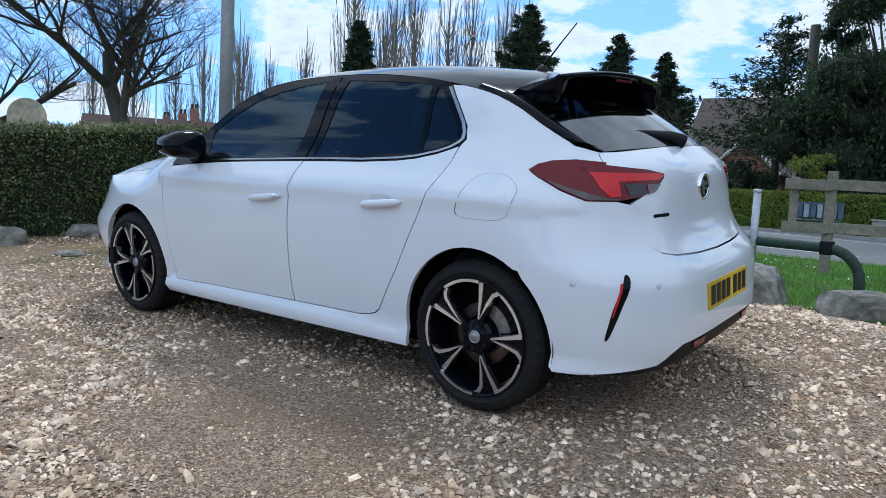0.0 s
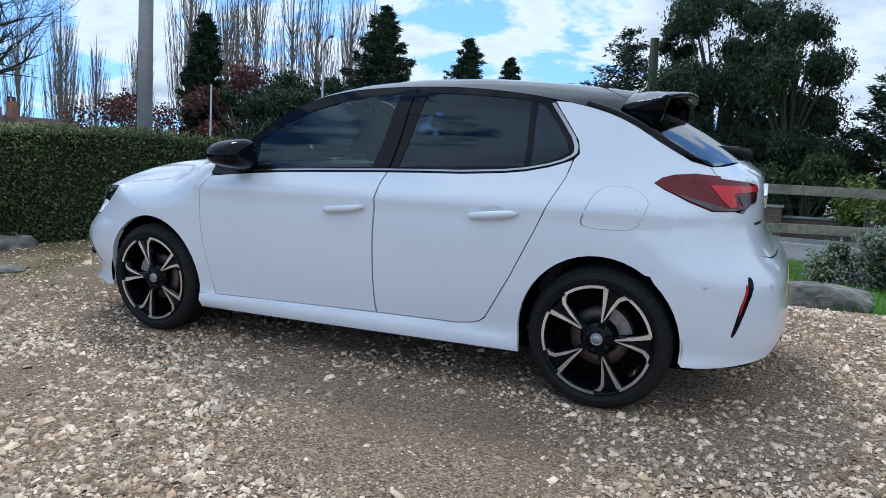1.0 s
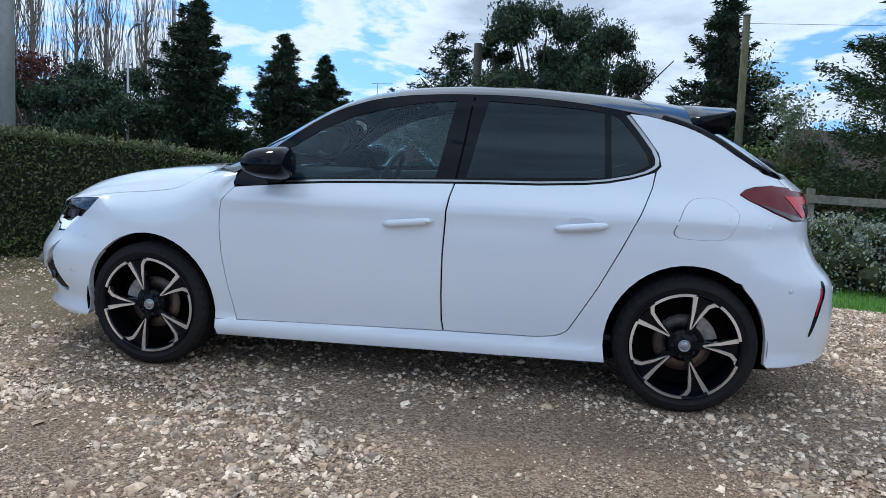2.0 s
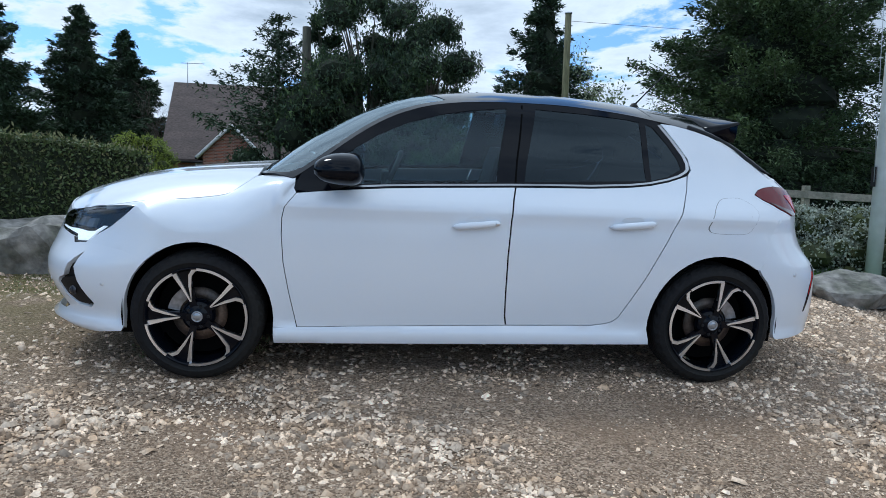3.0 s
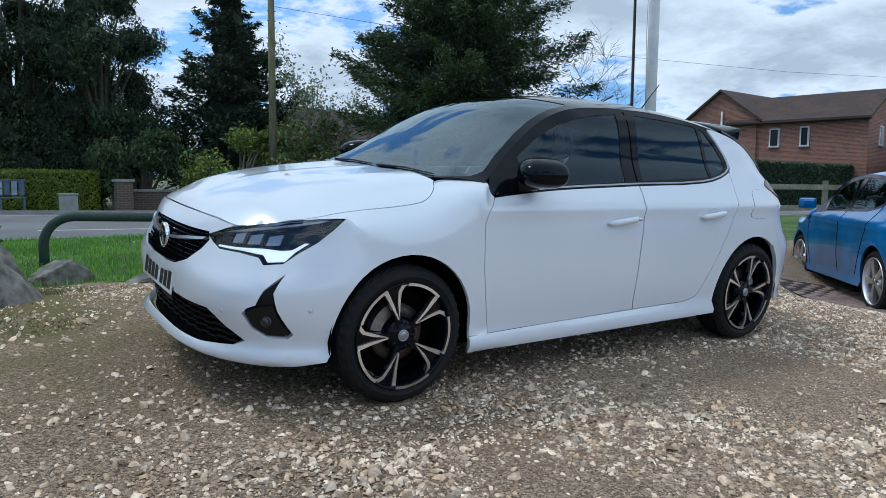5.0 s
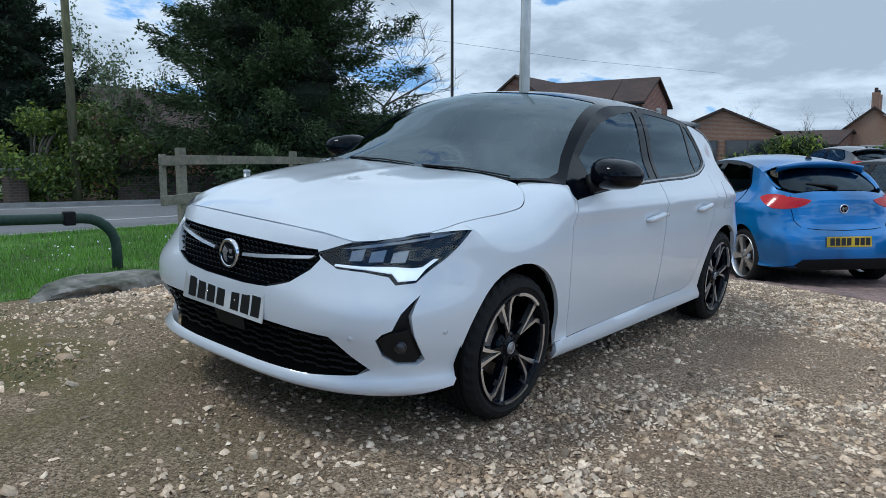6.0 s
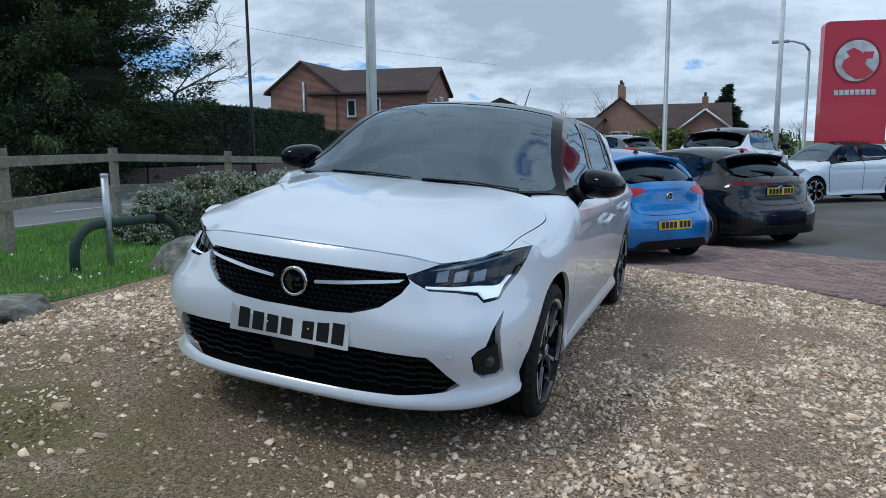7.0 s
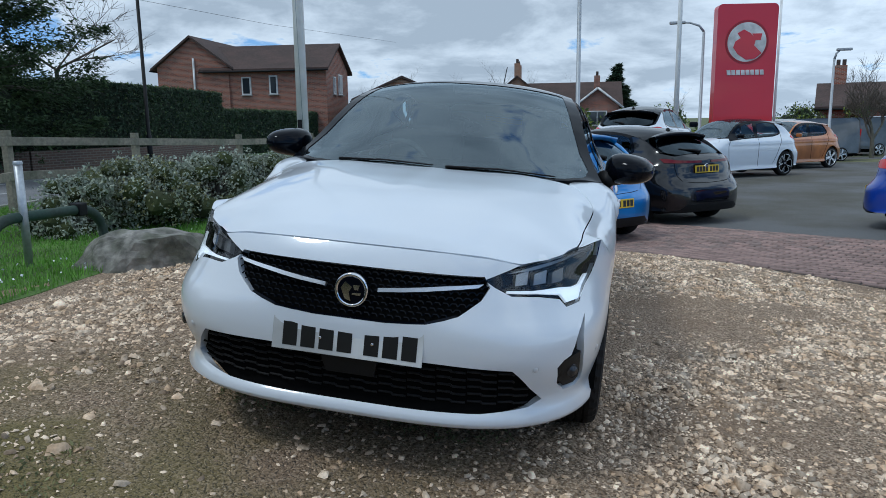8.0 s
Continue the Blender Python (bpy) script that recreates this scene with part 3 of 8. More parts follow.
def wheel_meshes(plain):
    out = [("tyre", tyre_mesh())]
    out.append(("rim", lathe([(.240, .094), (.238, .100), (.233, .100), (.229, .092), (.222, .076), (.216, .02), (.214, -.08)], 64, M["satin_metal"] if plain else M["gloss_black"], "rim")))
    spokes, faces = [], []
    for k in range(5):
        c = 72 * k + 90
        if plain:
            arm = spoke_outline([(.03, c - 60), (.06, c - 22), (.12, c - 13), (.224, c - 12)], [(.224, c + 12), (.12, c + 13), (.06, c + 22), (.03, c + 60)])
            spokes.append(prism(arm, .045, .082))
            continue
        # bright arc round each opening
        a0, a1 = c + 19, c + 72 - 9
        ring = arc(0, 0, .2355, .2355, a0, a1, 14) + arc(0, 0, .2235, .2235, a1, a0, 14)
        out.append(("rim_edge", mesh_of("rim_edge", *prism(ring, .088, .1015), M["satin_metal"])))
        # a dark wedge that widens to the rim; its two bright machined flanks meet in a point near the hub
        arm = spoke_outline([(.035, c + 36), (.070, c + 13), (.15, c + 8), (.229, c + 15)], [(.229, c - 9), (.15, c - 7), (.070, c - 13), (.035, c - 36)], True)
        spokes.append(prism(arm, .040, .074))
        faces.append(prism(spoke_outline([(.082, c + 1.5), (.145, c + 8.5), (.195, c + 11.5), (.216, c + 16), (.2355, c + 25), (.2355, c + 17)], [(.224, c + 12.0), (.203, c + 7.5), (.15, c + 4.0), (.080, c + .3)], True), .058, .084))
        faces.append(prism(spoke_outline([(.076, c - .5), (.150, c - 3.6), (.2355, c - 6.0)], [(.2355, c - 11.5), (.150, c - 8.8), (.078, c - 5)], True), .058, .084))
    out += [("spoke", mesh_of("spoke", *q, M["satin_metal"] if plain else M["gloss_black"])) for q in spokes]
    out += [("spoke_edge", mesh_of("spoke_edge", *q, M["satin_metal"])) for q in faces]
    out.append(("hub", lathe([(.0005, .082), (.034, .082), (.040, .078), (.060, .070), (.075, .058), (.078, .03)], 32, M["satin_metal"] if plain else M["gloss_black"], "hub")))
    out.append(("hub_cap", lathe([(.0005, .0855), (.018, .0855), (.0195, .0835), (.022, .0865), (.025, .0865), (.027, .082)], 28, M["lamp_grey"], "hub_cap")))
    bolts = [prism([(.050 * math.cos(radians(72 * k + 54)) + .008 * math.cos(radians(q)), .050 * math.sin(radians(72 * k + 54)) + .008 * math.sin(radians(q))) for q in range(0, 360, 60)], .06, .079) for k in range(5)]
    out += [("wheel_bolt", mesh_of("wheel_bolt", *b, M["black_plastic"])) for b in bolts]
    out.append(("brake_disc", lathe([(.06, .0), (.06, .022), (.128, .022), (.128, .004), (.06, .0)], 40, M["brake_metal"], "brake_disc")))
    cal = arc(0, 0, .145, .145, 150, 205, 8) + arc(0, 0, .09, .09, 205, 150, 8)
    out.append(("brake_caliper", mesh_of("brake_caliper", *prism(cal, -.02, .040), M["caliper_metal"])))
    out.append(("wheel_back", lathe([(.0005, -.03), (.205, -.03)], 32, M["under"], "wheel_back")))
    return out


def ribbon(surface, path, width, lift=0.003, depth=0.004):
    """A narrow strip along a path on a surface."""
    a, b = [], []
    for i, p in enumerate(path):
        q, r = Vector(path[max(0, i - 1)]), Vector(path[min(len(path) - 1, i + 1)])
        d = (r - q).normalized()
        nn = Vector((-d.y, d.x)) * width / 2
        a.append(tuple(Vector(p) + nn))
        b.append(tuple(Vector(p) - nn))
    return sheet(surface, a + b[::-1], step=0.05, depth=depth, lift=lift)

# ---- ground ----
rng = np.random.default_rng(7)


def fall(y):
    return np.interp(y, (-300, -12, -9, -7.4, -6, -5, -4.2, -3.6, -3.0, -2.4, -1.9, -1.5, -1.1, -0.7, 0, 2, 4, 6, 10, 300),
                     (-.25, -.20, -.12, .035, .03, .01, -.01, -.01, .01, .055, .10, .118, .098, .062, 0, -.166, -.332, -.44, -.52, -.6))


def ground_z(x, y):
    """The lie of the land: a slope under the car, level lawn and road beyond, the lower car park behind."""
    x, y = np.asarray(x, float), np.asarray(y, float)
    z = fall(y) + 0.0087 * np.clip(x, -4, 6)
    lot = smooth_np(-2.4, -5.2, x) * smooth_np(-2.6, -0.6, y)
    low = np.interp(x, (-36, -30, -24, -17, -8, -5.5), (-.87, -.82, -.67, -.55, -.46, -.38))
    z = z * (1 - lot) + low * lot
    far = smooth_np(14, 40, np.hypot(x, y))
    return z * (1 - far) + np.where(lot > .5, z, -0.32) * far


def gz1(x, y):
    return float(ground_z(x, y))


def gravel_material():
    m = bpy.data.materials.new("gravel_ground")
    m.use_nodes = True
    nt = m.node_tree
    b = nt.nodes["Principled BSDF"]
    n, link = nt.nodes.new, nt.links.new
    tc = n("ShaderNodeTexCoord")
    fine, mid, broad = n("ShaderNodeTexVoronoi"), n("ShaderNodeTexVoronoi"), n("ShaderNodeTexNoise")
    moss = n("ShaderNodeTexNoise")
    fine.inputs["Scale"].default_value, mid.inputs["Scale"].default_value = 120, 46
    broad.inputs["Scale"].default_value, broad.inputs["Detail"].default_value = 1.1, 6
    moss.inputs["Scale"].default_value, moss.inputs["Detail"].default_value = 2.3, 6
    for q in (fine, mid, broad, moss):
        link(tc.outputs["Object"], q.inputs["Vector"])
    r1, r2, r3 = n("ShaderNodeValToRGB"), n("ShaderNodeValToRGB"), n("ShaderNodeValToRGB")
    r1.color_ramp.elements[0].color, r1.color_ramp.elements[1].color = (.10, .066, .038, 1), (.62, .47, .33, 1)
    e = r1.color_ramp.elements.new(.45)
    e.color = (.32, .22, .14, 1)
    r2.color_ramp.elements[0].position, r2.color_ramp.elements[1].position = .33, .50
    r2.color_ramp.elements[0].color, r2.color_ramp.elements[1].color = (.30, .30, .30, 1), (.9, .9, .9, 1)
    sep = n("ShaderNodeSeparateColor")
    link(fine.outputs["Color"], sep.inputs[0])
    link(sep.outputs[0], r1.inputs[0])
    link(broad.outputs["Fac"], r2.inputs[0])
    mix = n("ShaderNodeMix")
    mix.data_type, mix.blend_type = "RGBA", "MIX"
    mix.inputs["A"].default_value = (.265, .175, .105, 1)
    link(r2.outputs[0], mix.inputs["Factor"])
    link(r1.outputs[0], mix.inputs["B"])
    # moss and weeds towards the verge before the car
    pos = n("ShaderNodeSeparateXYZ")
    link(tc.outputs["Object"], pos.inputs[0])
    my, mx, mm, mo = n("ShaderNodeMapRange"), n("ShaderNodeMapRange"), n("ShaderNodeMath"), n("ShaderNodeMath")
    my.inputs["From Min"].default_value, my.inputs["From Max"].default_value = 1.1, -1.2
    mx.inputs["From Min"].default_value, mx.inputs["From Max"].default_value = 1.0, 2.4
    link(pos.outputs["Y"], my.inputs[0])
    link(pos.outputs["X"], mx.inputs[0])
    mm.operation = mo.operation = "MULTIPLY"
    link(my.outputs[0], mm.inputs[0])
    link(mx.outputs[0], mm.inputs[1])
    r3.color_ramp.elements[0].position, r3.color_ramp.elements[1].position = .32, .54
    link(moss.outputs["Fac"], r3.inputs[0])
    link(mm.outputs[0], mo.inputs[0])
    link(r3.outputs[0], mo.inputs[1])
    mix2 = n("ShaderNodeMix")
    mix2.data_type = "RGBA"
    mix2.inputs["B"].default_value = (.185, .15, .048, 1)
    link(mo.outputs[0], mix2.inputs["Factor"])
    link(mix.outputs["Result"], mix2.inputs["A"])
    link(mix2.outputs["Result"], b.inputs["Base Color"])
    b.inputs["Roughness"].default_value = .9
    bump, bump2 = n("ShaderNodeBump"), n("ShaderNodeBump")
    bump.inputs["Strength"].default_value, bump.inputs["Distance"].default_value = .9, .010
    bump2.inputs["Strength"].default_value, bump2.inputs["Distance"].default_value = .8, .02
    bump.invert = bump2.invert = True
    link(fine.outputs["Distance"], bump.inputs["Height"])
    link(mid.outputs["Distance"], bump2.inputs["Height"])
    link(bump2.outputs[0], bump.inputs["Normal"])
    link(bump.outputs[0], b.inputs["Normal"])
    return m


M["gravel_ground"] = gravel_material()
M["stone_chip"] = material("stone_chip", (.74, .59, .44), .85, grain=.25, scale=70, scale2=9, color2=(.43, .30, .19), by_island=.65, bump=.2, bump_scale=150)
M["asphalt"] = material("asphalt", (.20, .20, .205), .85, grain=.3, scale=160, scale2=.35, color2=(.15, .15, .155), bump=.35, bump_scale=420)
M["lot_asphalt"] = material("lot_asphalt", (.118, .118, .116), .8, grain=.3, scale=120, scale2=.55, color2=(.072, .066, .048), bump=.25, bump_scale=380)
M["brick_paver"] = material("brick_paver", (.30, .195, .165), .85, grain=.3, scale=90, scale2=5, color2=(.20, .145, .125), by_object=.28, by_island=.25, bump=.3, bump_scale=200)
M["paving_sand"] = material("paving_sand", (.05, .043, .036), .95, grain=.3, scale=120)
M["grass_soil"] = material("grass_soil", (.105, .195, .034), .95, grain=.4, scale=60, scale2=1.4, color2=(.055, .085, .02), bump=.6, bump_scale=90)
M["grass_blade"] = material("grass_blade", (.18, .36, .05), .7, grain=.2, scale=5, scale2=1.1, color2=(.13, .27, .04), by_island=.35, transmit=.3)
M["line_paint"] = material("line_paint", (.62, .62, .60), .7, grain=.2, scale=30, color2=(.45, .45, .44))
M["concrete"] = material("concrete", (.33, .32, .30), .85, grain=.2, scale=60, scale2=3, color2=(.24, .235, .22), bump=.2, bump_scale=150)
M["far_field"] = material("far_field", (.10, .13, .045), .95, grain=.3, scale=2, scale2=.05, color2=(.13, .13, .06))


def build_ground():
    # close grid near the car, coarser outwards to the horizon
    def axis():
        a = list(np.arange(-8, 8.01, .16))
        step, v = .2, 8.0
        while v < 900:
            step *= 1.22
            v += step
            a = [-v] + a + [v]
        return np.array(a)
    ax = axis()
    gx, gy = np.meshgrid(ax, ax)
    z = ground_z(gx, gy)
    near = np.exp(-(gx ** 2 + gy ** 2) / 60)
    bumps = np.array([[noise.noise(Vector((x * 1.3, y * 1.3, 0))) * .014 + noise.noise(Vector((x * 4.1, y * 4.1, 5))) * .006 for x in ax] for y in ax])
    under = np.exp(-((np.abs(np.abs(gx) - 1.27) / .35) ** 2) - ((np.abs(np.abs(gy) - .75) / .3) ** 2))
    z = z + bumps * near * (1 - under)
    n = len(ax)
    vs = np.stack([gx.ravel(), gy.ravel(), z.ravel()], -1)
    fs = grid_faces(n, n)
    me = mesh_of("ground", vs, fs, [M["gravel_ground"], M["far_field"]], smooth=True,
                 index=[0 if abs(vs[f[0]][0]) < 26 and abs(vs[f[0]][1]) < 26 else 1 for f in fs])
    return tagged(new("ground", me), "pale gravel yard on a slight slope", "ground", kind="structure")


def stones_mesh(x, y, size, flat=.62):
    """Many small broken stones: angular chips with a worn flat top, or for grit a mere point."""
    parts = []
    for small in (True, False):
        pick = (size < .0085) == small
        px, py, sz = x[pick], y[pick], size[pick]
        k = len(px)
        if small:
            base = np.array([(1, 0, -.3), (0, 1, -.3), (-1, 0, -.3), (0, -1, -.3), (.1, .1, .9)])
            quads = np.array([(0, 1, 4, 4), (1, 2, 4, 4), (2, 3, 4, 4), (3, 0, 4, 4)])
        else:
            base = np.array([(1, -.75, -.4), (.8, .9, -.4), (-.9, .8, -.4), (-.95, -.85, -.4), (.62, -.48, .75), (.5, .55, .85), (-.55, .5, .7), (-.6, -.5, .8)])
            quads = np.array([(4, 5, 6, 7), (0, 1, 5, 4), (1, 2, 6, 5), (2, 3, 7, 6), (3, 0, 4, 7)])
        v = base[None] * (1 + rng.uniform(-.22, .22, (k, len(base), 1))) + rng.uniform(-.22, .22, (k, len(base), 3))
        ang = rng.uniform(0, 2 * np.pi, k)
        c, s = np.cos(ang)[:, None], np.sin(ang)[:, None]
        v = v * np.stack([sz * rng.uniform(.75, 1.4, k), sz * rng.uniform(.6, 1.0, k), sz * flat * rng.uniform(.7, 1.25, k)], -1)[:, None, :]
        vx, vy = v[..., 0] * c - v[..., 1] * s, v[..., 0] * s + v[..., 1] * c
        tip = rng.normal(0, .28, (k, 2))
        vz = v[..., 2] + vx * tip[:, :1] + vy * tip[:, 1:]
        p = np.stack([vx + px[:, None], vy + py[:, None], vz + (ground_z(px, py) + sz * flat * .22)[:, None]], -1)
        parts.append((p, quads, 3 if small else 4))
    verts = np.concatenate([q[0].reshape(-1, 3) for q in parts])
    loops, starts, o, at = [], [], 0, 0
    for p, quads, n in parts:
        k, m = p.shape[:2]
        f = (quads[None, :, :n] + (np.arange(k) * m)[:, None, None] + o).reshape(-1, n)
        loops.append(f.ravel())
        starts.append(at + np.arange(len(f)) * n)
        at, o = at + f.size, o + k * m
    me = bpy.data.meshes.new("stones")
    me.vertices.add(len(verts))
    me.vertices.foreach_set("co", verts.astype(np.float32).ravel())
    loops, starts = np.concatenate(loops), np.concatenate(starts)
    me.loops.add(len(loops))
    me.loops.foreach_set("vertex_index", loops.astype(np.int32))
    me.polygons.add(len(starts))
    me.polygons.foreach_set("loop_start", starts.astype(np.int32))
    me.materials.append(M["stone_chip"])
    me.update(calc_edges=True)
    return me


PAVE_AT, PAVE_ALONG, PAVE_OUT = (-4.9, -1.02), (.519, .855), (-.855, .519)   # the yard's paved edge


def on_gravel(x, y):
    """Where the loose gravel lies: neither lawn nor paving nor hedge."""
    lawn = (y < -3.05 + .12 * np.sin(x * 2.1)) & (x < 2.3)
    lawn |= (x < -1.9) & (y < -2.2) & (x > -7)
    pave = (x - PAVE_AT[0]) * PAVE_OUT[0] + (y - PAVE_AT[1]) * PAVE_OUT[1] > .16 + .10 * np.sin(x * 3.1 + y * 5.3) * np.sin(x * 11 - y * 7)
    return ~(lawn | pave) & (y > -3.6)


def patchy(x, y, s, seed):
    return np.array([noise.noise(Vector((a * s, b * s, seed))) for a, b in zip(x, y)])


build_ground()


def scatter_gravel():
    sets = []
    for count, lo, hi, box_, keep, power in ((240000, .0045, .0085, (-5.2, 5.2, -2.9, 4.9), -.42, 1.0), (150000, .0085, .0145, (-5.2, 5.4, -3.0, 5.4), -.12, 1.8), (14000, .0145, .022, (-5.2, 5.4, -3.0, 5.4), -.10, 1.6), (900, .022, .036, (-4.5, 4.8, -2.8, 4.8), -.10, 2.2)):
        x, y = rng.uniform(box_[0], box_[1], count), rng.uniform(box_[2], box_[3], count)
        d = patchy(x, y, .75, 3.0) + .5 * patchy(x, y, 2.2, 8.0)
        ok = on_gravel(x, y) & (d > keep + rng.normal(-.04, .17, count))
        # fewer towards the outer yard, under the car and beyond it
        ok &= rng.random(count) < smooth_np(5.4, 4.3, x) * smooth_np(5.4, 4.0, y)
        ok &= rng.random(count) < np.where((np.abs(x) < 1.7) & (np.abs(y) < .7), .25, np.where(y < -.7, .55, .62 + .38 * smooth_np(.95, 1.75, y + .25 * np.sin(x * 1.7))))
        ok &= rng.random(count) < 1 - .45 * smooth_np(1.5, 2.6, x) * smooth_np(3.4, 2.4, y)
        # mossy patch with fewer stones before the car
        ok &= ~((x > 1.3) & (y < .9) & (x - y > 1.6) & (rng.random(count) < .55))
        # packed tracks with few stones before and beside the wheels
        ok &= ~((np.hypot(np.abs(x) - 1.27, (np.abs(y) - .75) * 1.3) < .17))
        x, y = x[ok], y[ok]
        sets.append((x, y, lo + (hi - lo) * rng.random(len(x)) ** power))
    x, y, s = (np.concatenate([q[i] for q in sets]) for i in range(3))
    tagged(new("gravel", stones_mesh(x, y, s)), "loose pale limestone chippings of mixed sizes", "gravel", kind="stuff")


scatter_gravel()


def flat_sheet(name, poly, mat, lift, step, label, category):
    """A ground layer cut to its outline, lying on the land."""
    surf = lambda a, b: np.stack([a, b, ground_z(a, b) + lift], -1)
    vs, fs = sheet(surf, poly, step=step, depth=.05)
    return tagged(new(name, mesh_of(name, vs, fs, mat, smooth=True)), label, category, kind="structure")




def rear_at(v, z):
    """The tail: v runs -1 (left flank) to 1 (right flank)."""
    v = np.asarray(v, float)
    p = side_at(3 - np.abs(v), z)
    p[..., 1] *= np.where(v > 0, -1.0, 1.0)
    return p


def to_rear(poly):
    return [(u - 3, z) for u, z in poly]


def plate(parent, centre, normal_turn, mat, label):
    """A number plate with plain bars where its characters stand."""
    p = part("number_plate", box(.006, .52, .111, mat, .002, name="number_plate"), parent, label)
    p.matrix_local = Matrix.Translation(centre) @ normal_turn
    x = -.222
    for w in (.05, .05, .05, .05, 0, .05, .05, .05):
        if w:
            vs, fs = prism([(x, .016), (x + w, .016), (x + w, .095), (x, .095)], -.001, .0012)
            part("plate_bar", mesh_of("plate_bar", [(b + .0032, a, c) for a, b, c in vs], [f[::-1] for f in fs], M["plate_black"]), p)
        x += (w + .014) if w else .028
    return p


def disc_emblem(parent, at, turn, r, name="emblem"):
    e = part(name, lathe([(.0005, .003), (r * .80, .003), (r * .82, .006), (r * .93, .007), (r, .004), (r, -.012)], 40, M["chrome"], name), parent, "round chrome emblem on a dark ground")
    e.matrix_local = Matrix.Translation(at) @ turn
    part("emblem_ground", lathe([(.0005, .0042), (r * .80, .0042)], 32, M["gloss_black"], "emblem_ground"), e)
    bar = [prism([(-.52 * r, .34 * r), (-.1 * r, .34 * r), (-.2 * r, .05 * r), (-.42 * r, .05 * r)], .003, .0068),
           prism([(-.05 * r, .2 * r), (.35 * r, .5 * r), (.6 * r, .1 * r), (.35 * r, -.5 * r), (.0, -.62 * r), (.12 * r, -.1 * r)], .003, .0068),
           prism([(-.6 * r, -.1 * r), (-.1 * r, -.14 * r), (-.05 * r, -.24 * r), (-.55 * r, -.26 * r)], .003, .0068)]
    part("emblem_shape", mesh_of("emblem_shape", *joined(*bar), M["chrome"]), e)
    return e


WING_X = [1.70 - .154 * i / 8 for i in range(8)] + [1.546 - .72 * i / 50 for i in range(51)]


def fender_top():
    """The wing's top: from the shut line out over the shoulder and down to the flank."""
    xs = WING_X
    low = curve((1.70, .803), (1.62, .812), (1.546, .815), (1.51, .788), (1.45, .742), (1.36, .708), (1.26, .700), (1.1, .715), (1.0, .748), (.93, .800), (.86, .895), (.826, .945), (.80, .96))
    on = lambda x, y: bonnet_at(np.array(x), np.array(y))
    vs = []
    for x in xs:
        zs = float(low(x))
        a = side_at(u_of_x(x, zs), zs)
        yb = max(float(bonnet_y(x)) - .02, float(shut_y(x)) + .005)
        b, b2 = on(x, yb), on(x, yb - .01)
        cy = max(a[1] - .004, yb + .002)
        c = np.array([x, cy, min(max(zs + .004, b[2] + (b[2] - b2[2]) / .01 * (cy - yb)), max(b[2], zs + .004))])
        for k in range(9):
            t = k / 8
            vs.append((1 - t) ** 2 * a + 2 * t * (1 - t) * c + t * t * b)
        yc = float(shut_y(x)) + .0015
        vs += [on(x, yb + (yc - yb) * k / 4) for k in range(1, 5)]
        vs.append(vs[-1] - np.array([0, 0, .02]))
    return vs, grid_faces(len(xs), 14, flip=True), low


def headlamp(car, right):
    out = [(u, z) for u, z in LAMP_F]
    m = (lambda p: mirrored(*p)) if right else (lambda p: p)
    lamp = part("headlamp", mesh_of("headlamp", *m(sheet(side_at, out, lift=-.055, step=.03, depth=0)), M["gloss_black"], smooth=True), car, "slim LED headlamp behind clear glass")
    walls = sheet(side_at, out, step=.03, depth=.055, lift=-.001)
    part("housing", mesh_of("housing", *m((walls[0], [f for f in walls[1] if len(f) == 4])), M["gloss_black"]), lamp)
    drl = [*fyz((.50, .675), (.60, .671), (.668, .662), (.692, .636)), *xz((1.784, .641), (1.742, .678), (1.690, .712), (1.705, .712), (1.752, .684)), *fyz((.705, .680), (.66, .684), (.58, .680), (.50, .681))]
    part("daylight_strip", mesh_of("daylight_strip", *m(sheet(side_at, drl, lift=-.004, step=.03, depth=.01)), M["daylight_led"], smooth=True), lamp, "white daytime light strip")
    up = [*fyz((.50, .735), (.58, .757), (.66, .776)), *xz((1.64, .803), (1.60, .806), (1.66, .793)), *fyz((.66, .766), (.58, .745))]
    part("upper_strip", mesh_of("upper_strip", *m(sheet(side_at, up, lift=-.014, step=.03, depth=.01)), M["lamp_grey"], smooth=True), lamp)
    for y0, y1 in ((.53, .575), (.59, .635), (.65, .69)):
        cell = fyz((y0, .696), (y1, .700), (y1, .748), (y0, .735))
        part("lamp_cell", mesh_of("lamp_cell", *m(sheet(side_at, inset(cell, .003), lift=-.03, step=.02, depth=.02)), M["lamp_grey"]), lamp)
    c = part("lamp_cover", mesh_of("lamp_cover", *m(sheet(side_at, inset(out, .002), step=.025, depth=.004, lift=.0)), M["lamp_glass"], smooth=True), lamp)
    c.visible_shadow = False
    return lamp


